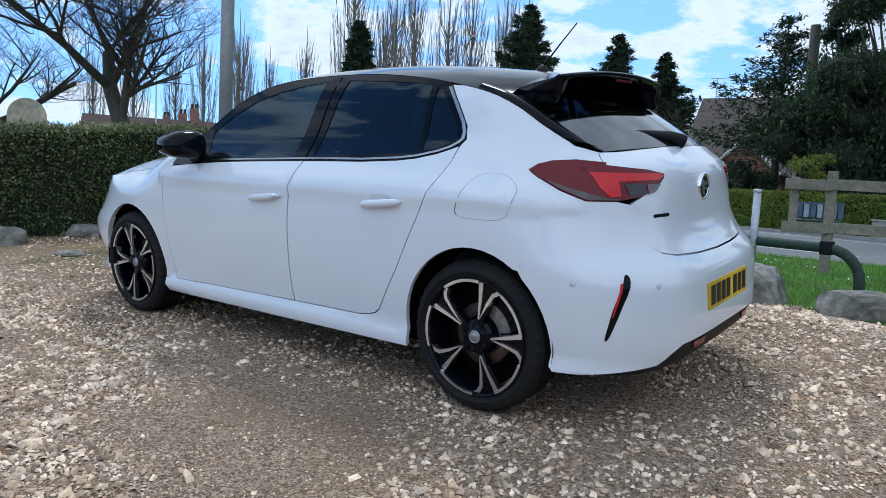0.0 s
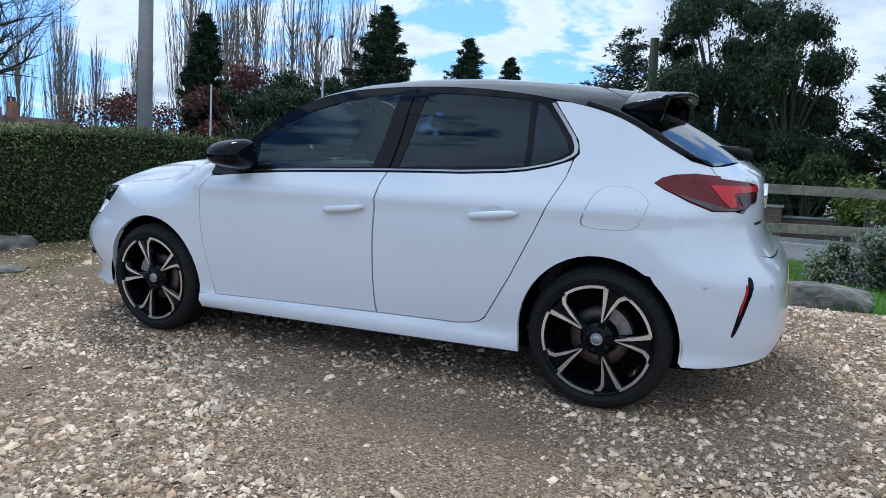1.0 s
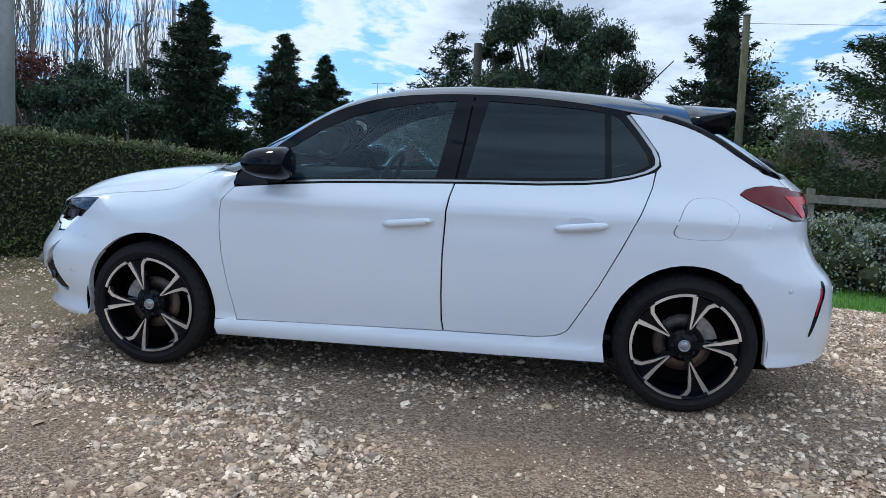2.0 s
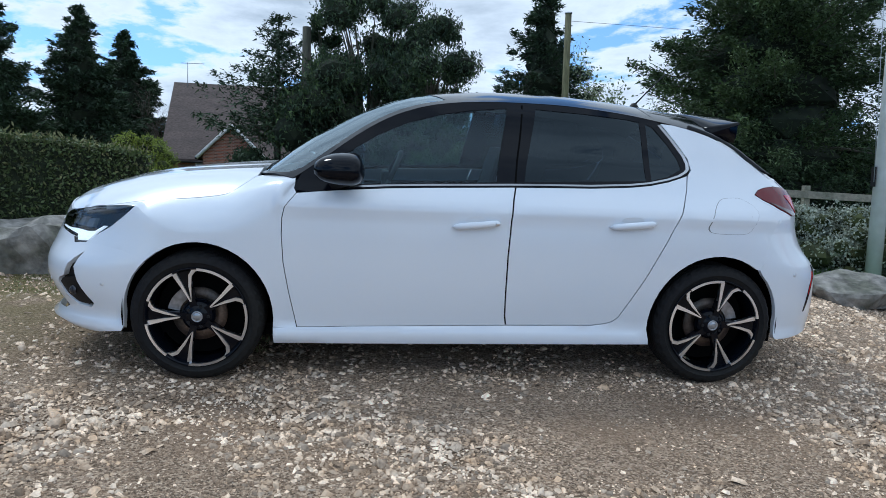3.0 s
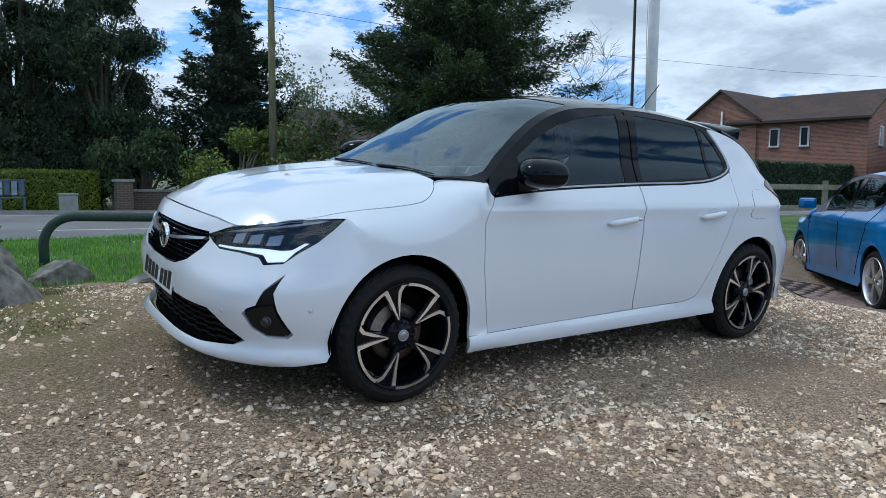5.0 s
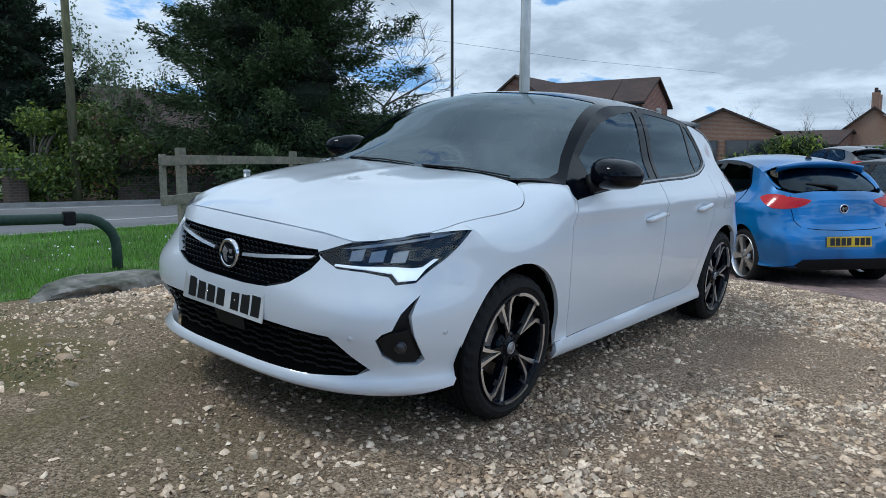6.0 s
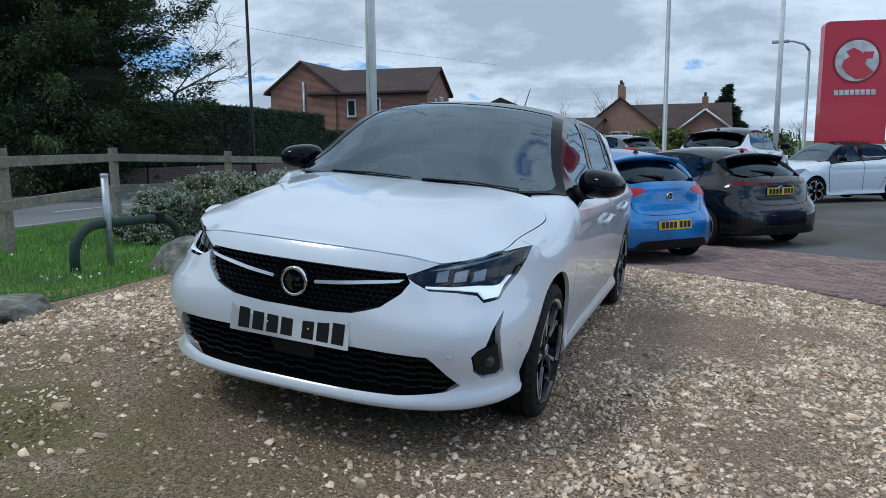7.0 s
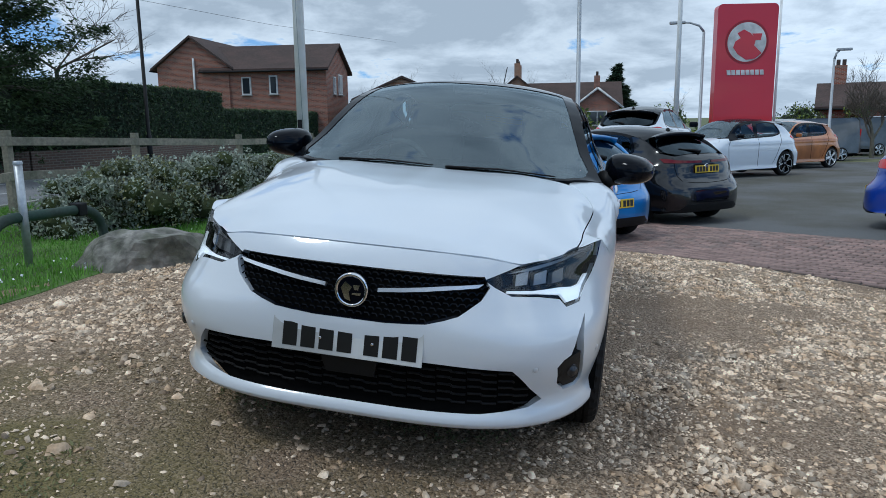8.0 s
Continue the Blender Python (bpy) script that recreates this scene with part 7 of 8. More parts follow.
def hoop(a, b, h, label):
    """A low hoop barrier of bent pipe with both ends in the ground."""
    ax, ay, bx, by = *a, *b
    t = thing("hoop_barrier", label, "barrier")
    za, zb = gz1(ax, ay), gz1(bx, by)
    d = Vector((bx - ax, by - ay, 0))
    u = d.normalized()
    pts = [Vector((ax, ay, za - .1)), Vector((ax, ay, za + h * .35))]
    for k in range(7):
        w = radians(90 * k / 6)
        pts.append(Vector((ax, ay, za + h - .28)) + u * .28 * (1 - math.cos(w)) + Vector((0, 0, .28 * math.sin(w))))
    for k in range(7):
        w = radians(90 * k / 6)
        pts.append(Vector((bx, by, zb + h - .28)) - u * .28 * (1 - math.sin(w)) + Vector((0, 0, .28 * math.cos(w))))
    pts += [Vector((bx, by, zb + h * .35)), Vector((bx, by, zb - .1))]
    part("pipe", tube(pts, [.047] * len(pts), M["green_pipe"], 12, "pipe"), t)
    c = Vector((ax, ay, za + h)).lerp(Vector((bx, by, zb + h)), .78)
    cl = part("clamp", box(.10, .125, .125, M["black_plastic"], .015, turn=Matrix.Identity(4), name="clamp"), t)
    cl.matrix_local = Matrix.Translation(c) @ pose(0, 0, 0, 0, 0, math.degrees(math.atan2(u.y, u.x)))


hoop((-.66, -4.12), (-1.95, -4.0), .44, "dark green bent pipe barrier in the grass")
hoop((2.1, -4.55), (.42, -4.10), .50, "dark green bent pipe barrier in the grass")


def pole(name, x, y, h, r0, r1, mat, label, lean=(0, 0), cat="pole"):
    p = thing(name, label, cat, at=Matrix.Translation((x, y, gz1(x, y) - .1)))
    part("shaft", tube([(0, 0, 0), (lean[0] * .5, lean[1] * .5, h / 2), (lean[0], lean[1], h)], [r0, (r0 + r1) / 2, r1], mat, 20, "shaft"), p)
    return p


wpole = pole("flagpole", -5.22, -3.24, 7.5, .085, .055, M["pole_white"], "tall white tapered flagpole by the silver shrubs", (-.10, 0))
part("access_cover", box(.02, .06, .22, M["black_plastic"], .004, (.084, 0, 1.15), name="access_cover"), wpole)
part("halyard", tube([(.12, .06, 1.2), (.16, .05, 3), (.05, .02, 7.3)], [.004] * 3, M["pole_grey"], 4, "halyard"), wpole)
pole("flagpole", 4.62, -2.14, 8.0, .085, .06, M["pole_grey"], "grey metal pole rising behind the hedge")
pole("flagpole", -21.47, 3.18, 9.0, .09, .06, M["pole_white"], "tall white flagpole in the car park", (.15, 0))
pole("flagpole", -26.0, 11.2, 7.0, .08, .05, M["pole_white"], "white flagpole by the bare tree", (.2, .5))
pole("flagpole", -24.5, 6.9, 6.3, .05, .04, M["pole_white"], "slim white pole behind the sign")
tele = pole("telegraph_pole", -5.75, -18.5, 6.8, .13, .10, M["pole_wood"], "wooden telegraph pole green with algae")
part("cap", lathe([(.0005, .03), (.12, .0), (.12, -.03)], 14, M["galvanised"], "cap"), tele).matrix_local = Matrix.Translation((0, 0, 6.8)) @ pose(0, 0, 0, 90, 0, 0)
for k, z in enumerate((6.4, 6.1)):
    part("insulator", tube([(-.14, 0, z), (.14, 0, z)], [.02, .02], M["galvanised"], 8, "insulator"), tele)
stub = pole("telegraph_pole", 3.0, -25.6, 7.4, .20, .17, M["bark_dark"], "old dark wooden pole among the evergreens")


def lamp_post(x, y, h, arm, label, mat=None):
    p = thing("street_lamp", label, "street lamp", at=Matrix.Translation((x, y, gz1(x, y) - .1)))
    mat = mat or M["pole_grey"]
    part("shaft", tube([(0, 0, 0), (0, 0, 1.2), (0, 0, 1.22), (0, 0, h)], [.085, .085, .06, .045], mat, 12, "shaft"), p)
    if arm:
        ax, ay = arm
        part("arm", tube([(0, 0, h), (ax * .2, ay * .2, h + .22), (ax * .6, ay * .6, h + .34), (ax, ay, h + .36)], [.045, .04, .035, .03], mat, 8, "arm"), p)
        hd = part("lantern", box(.55, .2, .10, M["pole_grey"], .03, turn=Matrix.Identity(4), name="lantern"), p)
        hd.matrix_local = Matrix.Translation((ax * 1.12, ay * 1.12, h + .36)) @ pose(0, 0, 0, 0, 0, math.degrees(math.atan2(ay, ax)))
    return p


lamp_post(-15.6, .14, 9.5, None, "tall grey lamp column in the car park")
lamp_post(-17.0, -13.75, 9.5, (.4, 1.2), "dark street lamp by the tall hedge", M["black_plastic"])
lamp_post(-23.5, 4.2, 4.9, (-.1, -.8), "grey street lamp beside the red sign")
lamp_post(-27.5, 9.6, 4.2, (.0, .3), "short lamp post by the bare tree")
lamp_post(19.6, -27.1, 8.0, (-1.0, .9), "grey street lamp beyond the hedge")
lamp_post(46, -25.5, 7.6, (-1.2, .2), "slim grey street lamp far off")
lamp_post(25.0, -25.0, 6.0, None, "plain lamp column beyond the hedge")
M["wire"] = material("wire", (.02, .02, .02), .6)
w = thing("overhead_wire", "thin black overhead wire from the telegraph pole", "wire")
part("wire", tube([(-5.75, -18.5, 6.2), (-14, -16.6, 5.6), (-28, -14.5, 5.7), (-44, -13, 6.4)], [.006] * 4, M["wire"], 4, "wire"), w)

# ---- houses, walls, sign ----


def brick_material(name, c1, c2, mortar, scale):
    m = material(name, c1, .85, grain=.2, scale=30, color2=c2, bump=.2, bump_scale=80)
    nt = m.node_tree
    n, link = nt.nodes.new, nt.links.new
    tc, br = n("ShaderNodeTexCoord"), n("ShaderNodeTexBrick")
    sep, add, com = n("ShaderNodeSeparateXYZ"), n("ShaderNodeMath"), n("ShaderNodeCombineXYZ")
    link(tc.outputs["Object"], sep.inputs[0])
    add.operation = "ADD"
    link(sep.outputs["X"], add.inputs[0])
    link(sep.outputs["Y"], add.inputs[1])
    link(add.outputs[0], com.inputs["X"])
    link(sep.outputs["Z"], com.inputs["Y"])
    link(com.outputs[0], br.inputs["Vector"])
    br.inputs["Color1"].default_value, br.inputs["Color2"].default_value, br.inputs["Mortar"].default_value = (*c1, 1), (*c2, 1), (*mortar, 1)
    br.inputs["Scale"].default_value, br.inputs["Brick Width"].default_value, br.inputs["Row Height"].default_value, br.inputs["Mortar Size"].default_value = scale, .225, .075, .012
    link(br.outputs["Color"], nt.nodes["Principled BSDF"].inputs["Base Color"])
    return m


M["house_brick"] = brick_material("house_brick", (.34, .10, .055), (.13, .045, .03), (.30, .235, .19), 1.0)
M["wall_brick"] = brick_material("wall_brick", (.13, .075, .055), (.09, .06, .05), (.15, .13, .11), 1.0)
M["orange_brick"] = brick_material("orange_brick", (.33, .145, .075), (.24, .10, .055), (.33, .27, .21), 1.0)
M["roof_tile"] = material("roof_tile", (.075, .046, .038), .85, grain=.35, scale=9, scale2=.8, color2=(.055, .036, .03), bump=.8, bump_scale=7, stretch=(1, 1, 3.5))
M["cottage_tile"] = material("cottage_tile", (.095, .070, .062), .85, grain=.4, scale=7, scale2=.5, color2=(.07, .052, .047), bump=.8, bump_scale=7, stretch=(1, 1, 4))
M["frame_white"] = material("frame_white", (.75, .75, .73), .5, grain=.05, scale=10)
M["dark_pane"] = material("dark_pane", (.02, .024, .03), .08, spec=.8)


def house(x, y, turn, w, d, eave, ridge, wall, roof, label, windows=(), chimneys=(), overhang=.35, gable_trim=False, doors=()):
    """A gabled house: ridge along its x; windows as (side, along, sill, width, height)."""
    h = thing("house", label, "house", at=Matrix.Translation((x, y, -.35)) @ pose(0, 0, 0, 0, 0, turn))
    a, b = w / 2, d / 2
    vs = [(-a, -b, 0), (a, -b, 0), (a, b, 0), (-a, b, 0), (-a, -b, eave), (a, -b, eave), (a, b, eave), (-a, b, eave), (-a, 0, ridge), (a, 0, ridge)]
    fs = [(0, 1, 5, 4), (2, 3, 7, 6), (1, 2, 6, 9, 5), (3, 0, 4, 8, 7)]
    part("wall", mesh_of("wall", vs, fs, wall), h)
    o, th = overhang, .14
    slope = (ridge - eave) / b
    A, B, E = a + o * .7, b + o, eave - o * slope
    for s in (1, -1):
        v = [(-A, 0, ridge + .02), (A, 0, ridge + .02), (A, s * B, E + .02), (-A, s * B, E + .02), (-A, 0, ridge + .02 + th), (A, 0, ridge + .02 + th), (A, s * B, E + .02 + th), (-A, s * B, E + .02 + th)]
        f = [(0, 1, 2, 3), (7, 6, 5, 4), (0, 4, 5, 1), (1, 5, 6, 2), (2, 6, 7, 3), (3, 7, 4, 0)]
        part("roof", mesh_of("roof", v, f if s > 0 else [q[::-1] for q in f], roof), h)
        part("gutter", tube([(-A, s * (B + .03), E), (A, s * (B + .03), E)], [.06, .06], M["black_plastic"], 6, "gutter"), h)
        if gable_trim:
            for e in (1, -1):
                part("bargeboard", tube([(e * (A + .02), 0, ridge + .02), (e * (A + .02), s * B, E + .02)], [.10, .10], M["frame_white"], 4, "bargeboard"), h)
    for cx in chimneys:
        c = part("chimney", box(.7, .5, 1.7, wall, .02, (cx, 0, ridge - .5), name="chimney"), h)
        part("chimney_pot", box(.22, .22, .35, roof, .03, (cx - .15, 0, ridge + 1.2), name="chimney_pot"), c)
        part("chimney_pot", box(.22, .22, .35, roof, .03, (cx + .17, 0, ridge + 1.2), name="chimney_pot"), c)
    for side, t, z, ww, hh in list(windows) + [(q[0], q[1], 0, q[2], q[3]) for q in doors]:
        loc, rz = {"s": ((t, -b - .01, z), 0), "n": ((t, b + .01, z), 180), "e": ((a + .01, t, z), 90), "w": ((-a - .01, t, z), -90)}[side]
        wd = part("window" if z > 0 else "door", box(ww + .14, .10, hh + .14, M["frame_white"] if z > 0 else M["wall_brick"], .01, name="frame"), h)
        wd.matrix_local = Matrix.Translation(loc) @ pose(0, 0, 0, 0, 0, rz)
        n = 2 if ww > .8 else 1
        for k in range(n):
            part("pane", box(ww / n - .06, .04, hh - .04, M["dark_pane"], .004, (-ww / 2 + (k + .5) * ww / n, -.05, .09), name="pane"), wd)
        if z > 0:
            part("sill", box(ww + .25, .16, .06, M["concrete"], .01, (0, -.06, -.05), name="sill"), wd)
    return h


# brick house beyond the tall hedge: a wing with its gable to the road and a long range
house(-41.65, -20.5, 95, 8.0, 5.2, 4.95, 6.45, M["house_brick"], M["roof_tile"], "red brick house with a dark tiled roof", windows=[("s", .55, 3.3, .42, 1.05), ("s", -1.25, 3.3, .5, 1.0), ("e", -.8, 3.3, .4, 1.0), ("e", .6, 3.3, .8, 1.2)])
house(-42.0, -25.3, 5, 7.0, 4.8, 5.15, 6.9, M["house_brick"], M["roof_tile"], "gabled wing of the red brick house", windows=[("n", 1.6, 3.2, .5, 1.1)])
pipe = thing("downpipe", "white drainpipe on the brick gable", "pipe")
part("pipe", tube([(-38.42, -24.85, 1), (-38.42, -24.85, 5.3)], [.07, .07], M["frame_white"], 8, "pipe"), pipe)
house(-59.5, -11.5, 80, 7, 5.0, 2.4, 3.4, M["house_brick"], M["roof_tile"], "low brick building with a dark roof")
house(-42.55, -12.4, 18, 7.0, 5.7, 2.85, 4.1, M["orange_brick"], M["roof_tile"], "brick double garage with two dark doors", doors=[("e", -1.4, 2.3, 2.3), ("e", 1.4, 2.3, 2.3)], overhang=.25)
house(-64, -6.95, 4, 9, 6.0, 2.7, 5.1, M["orange_brick"], M["roof_tile"], "bungalow with a buff brick gable", chimneys=(1.5, 4.0), windows=[("e", 0, 1.0, 1.4, 1.2)])
house(-64, -2.0, 92, 8, 7, 2.6, 4.6, M["orange_brick"], M["roof_tile"], "bungalow with white bargeboards", windows=[("s", -2, 1, 1.6, 1.1)])
house(-61, .15, 2, 4, 3.6, 2.6, 4.0, M["house_brick"], M["roof_tile"], "small brick gable with white bargeboards", gable_trim=True, chimneys=(-1,), windows=[("e", 0, .9, 1.5, 1.1)])
house(-44.5, 17.8, 75, 8, 6, 2.0, 3.3, M["house_brick"], M["roof_tile"], "brick house behind the car park", chimneys=(-3,), windows=[("n", 0, 1, 1.4, 1.1)])
# cottage across the road with a steep tiled roof and a porch gable
house(7.4, -43.0, 6, 9.5, 10.0, 2.6, 7.0, M["house_brick"], M["cottage_tile"], "old cottage with a steep brown tiled roof", overhang=.5, windows=[("n", -2.6, .9, 1.2, 1.1), ("n", 2.6, .9, 1.2, 1.1)])
house(7.8, -37.0, 96, 5.0, 2.9, 2.6, 4.05, M["house_brick"], M["cottage_tile"], "gabled porch of the cottage", overhang=.3, gable_trim=True, windows=[("e", -.6, .8, .7, 1.1), ("e", .6, .8, .7, 1.1)])
aer = thing("roof_aerial", "thin television aerial on the cottage roof", "aerial")
part("mast", tube([(11.6, -42.2, 6.3), (11.6, -42.2, 8.0)], [.025, .02], M["pole_grey"], 6, "mast"), aer)
part("boom", tube([(10.6, -42.2, 7.95), (12.0, -42.2, 7.95)], [.02, .02], M["pole_grey"], 5, "boom"), aer)
house(51, -29.5, 58, 12, 7, 2.6, 4.9, M["house_brick"], M["roof_tile"], "bungalow with a brown roof beyond the hedge", chimneys=(-2.0,), windows=[("n", 2, 1, 1.6, 1.2)])
house(52, -35, 58, 9, 7, 2.6, 4.7, M["house_brick"], M["roof_tile"], "distant bungalow with a brown tiled roof", chimneys=(3.0,), gable_trim=True)
house(38, -27.5, 60, 9, 6, 2.2, 3.4, M["house_brick"], M["roof_tile"], "low brick building among red shrubs")
house(62, -36, 55, 11, 7, 2.8, 5.0, M["house_brick"], M["roof_tile"], "distant house with a brown tiled roof", chimneys=(0,))
house(-12.5, -27.5, 20, 6, 5, 2.4, 4.2, M["house_brick"], M["roof_tile"], "small house hidden among the evergreens")


def wall_run(name, pts, h, th, mat, label, coping=True):
    w = thing(name, label, "wall")
    for (ax, ay), (bx, by) in zip(pts, pts[1:]):
        d = Vector((bx - ax, by - ay))
        z = min(gz1(ax, ay), gz1(bx, by)) - .1
        o = part("brickwork", box(d.length, th, h, mat, .01, name="brickwork"), w)
        o.matrix_local = Matrix.Translation(((ax + bx) / 2, (ay + by) / 2, z)) @ pose(0, 0, 0, 0, 0, math.degrees(math.atan2(d.y, d.x)))
        if coping:
            c = part("coping", box(d.length + .04, th + .08, .08, M["concrete"], .015, name="coping"), w)
            c.matrix_local = Matrix.Translation(((ax + bx) / 2, (ay + by) / 2, z + h)) @ pose(0, 0, 0, 0, 0, math.degrees(math.atan2(d.y, d.x)))
    return w


wall_run("garden_wall", [(-7.2, -19.0), (-11.5, -16.6), (-13.2, -15.0), (-16.6, -14.1), (-25, -14.9)], .85, .22, M["wall_brick"], "low dark brick garden wall below the hedge", False)
wall_run("garden_wall", [(-1.6, -21.9), (-4.4, -20.7)], .75, .22, M["wall_brick"], "low brick garden wall across the road")
for x, y in ((-1.75, -20.9), (-4.3, -18.9)):
    g = thing("gate_pillar", "square brick gate pillar with a stone cap", "pillar", at=Matrix.Translation((x, y, gz1(x, y) - .05)))
    part("brickwork", box(.48, .48, 1.0, M["wall_brick"], .01, name="brickwork"), g)
    part("cap", box(.58, .58, .09, M["concrete"], .02, (0, 0, 1.0), name="cap"), g)


def bench(x, y, turn):
    b = thing("bench", "blue-grey metal street bench with a patterned back", "bench", at=Matrix.Translation((x, y, gz1(x, y))) @ pose(0, 0, 0, 0, 0, turn))
    steel = M["bench_steel"]
    for k in range(4):
        part("slat", box(1.3, .08, .03, steel, .005, (0, .05 + k * .11, .44), name="slat"), b)
    for k in range(7):
        part("back_panel", box(.15, .03, .42, M["bench_pale"] if k % 2 else steel, .01, (-.57 + k * .19, .50, .52), name="back_panel"), b)
    part("top_rail", box(1.34, .05, .05, steel, .01, (0, .50, .94), name="top_rail"), b)
    for sx in (-.6, 0, .6):
        for yy in (.06, .46):
            part("leg", box(.05, .05, .46, steel, .005, (sx, yy, 0), name="leg"), b)


M["bench_steel"] = material("bench_steel", (.10, .14, .20), .5, metal=.3, grain=.1, scale=20)
M["bench_pale"] = material("bench_pale", (.32, .38, .46), .5, grain=.1, scale=20)
bench(1.55, -21.0, 180)
cab = thing("utility_box", "small grey roadside cabinet", "cabinet", at=Matrix.Translation((-.2, -21.0, gz1(-.2, -21.0))))
part("body", box(.5, .3, .55, M["concrete"], .02, name="body"), cab)
part("lid", box(.56, .36, .05, M["concrete"], .015, (0, 0, .55), name="lid"), cab)


def totem(x, y, turn, w, h, d):
    t = thing("totem_sign", "tall red dealership sign with a white emblem", "sign", at=Matrix.Translation((x, y, gz1(x, y))) @ pose(0, 0, 0, 0, 0, turn))
    r = .16
    out = [(-w / 2, 0), (w / 2, 0), *[(w / 2 - r + r * math.cos(radians(a)), h - r + r * math.sin(radians(a))) for a in range(0, 91, 15)], *[(-w / 2 + r + r * math.cos(radians(a)), h - r + r * math.sin(radians(a))) for a in range(90, 181, 15)]]
    part("panel", mesh_of("panel", *prism(out, -d / 2, d / 2), M["red_paint"]), t)
    e = part("emblem", None, t)
    e.matrix_local = Matrix.Translation((0, d / 2, h - 1.28))
    part("ring", mesh_of("ring", *prism([(.74 * math.cos(radians(a)), .74 * math.sin(radians(a))) for a in range(0, 360, 8)], -.01, .012), M["sign_dark_red"]), e)
    part("disc", mesh_of("disc", *prism([(.66 * math.cos(radians(a)), .66 * math.sin(radians(a))) for a in range(0, 360, 8)], -.01, .018), M["frame_white"]), e)
    part("shape", mesh_of("shape", *prism([(-.52, -.38), (-.25, -.12), (-.30, .10), (-.10, .30), (.12, .42), (.34, .30), (.22, .14), (.40, .02), (.46, -.18), (.30, -.40), (.0, -.60), (-.30, -.56)], -.01, .028), M["red_paint"]), e)
    part("shape", mesh_of("shape", *prism([(-.50, .28), (-.16, .28), (-.30, .06), (-.46, .06)], -.01, .030), M["red_paint"]), e)
    for k in range(8):
        x0 = -.64 + k * .162
        part("word_bar", mesh_of("word_bar", *prism([(x0, -.085), (x0 + .125, -.085), (x0 + .145, .085), (x0 + .02, .085)], -.01, .02), M["frame_white"]), t, "plain white block").matrix_local = Matrix.Translation((0, d / 2, h - 2.30))
    part("plinth", box(w + .2, d + .2, .15, M["concrete"], .02, name="plinth"), t)


M["stone_sign"] = material("stone_sign", (.46, .42, .31), .9, grain=.25, scale=14, scale2=3, color2=(.33, .32, .24), bump=.4, bump_scale=40)
M["sign_dark_red"] = material("sign_dark_red", (.30, .012, .02), .4)
totem(-23.4, 5.55, -80, 2.05, 5.65, .42)
vs_ = thing("stone_sign", "weathered round-topped stone sign with worn blocks", "sign", at=Matrix.Translation((10.05, -2.12, gz1(10, -2.1))) @ pose(0, 0, 0, 0, 0, -112))
slab = [(-.29, 0), (.29, 0), (.29, 1.40), *[(.29 * math.cos(radians(a)), 1.42 + .30 * math.sin(radians(a))) for a in range(0, 181, 12)]]
part("slab", mesh_of("slab", *prism(slab, -.06, .06), M["stone_sign"]), vs_)
for z, w0 in ((1.50, .18), (1.36, .36), (1.28, .40), (1.18, .32), (1.09, .42)):
    part("word_bar", mesh_of("word_bar", *prism([(-w0 / 2, z), (w0 / 2, z), (w0 / 2, z + .045), (-w0 / 2, z + .045)], .058, .064), M["rock"]), vs_)

# ---- parked cars ----
SHELL = {}


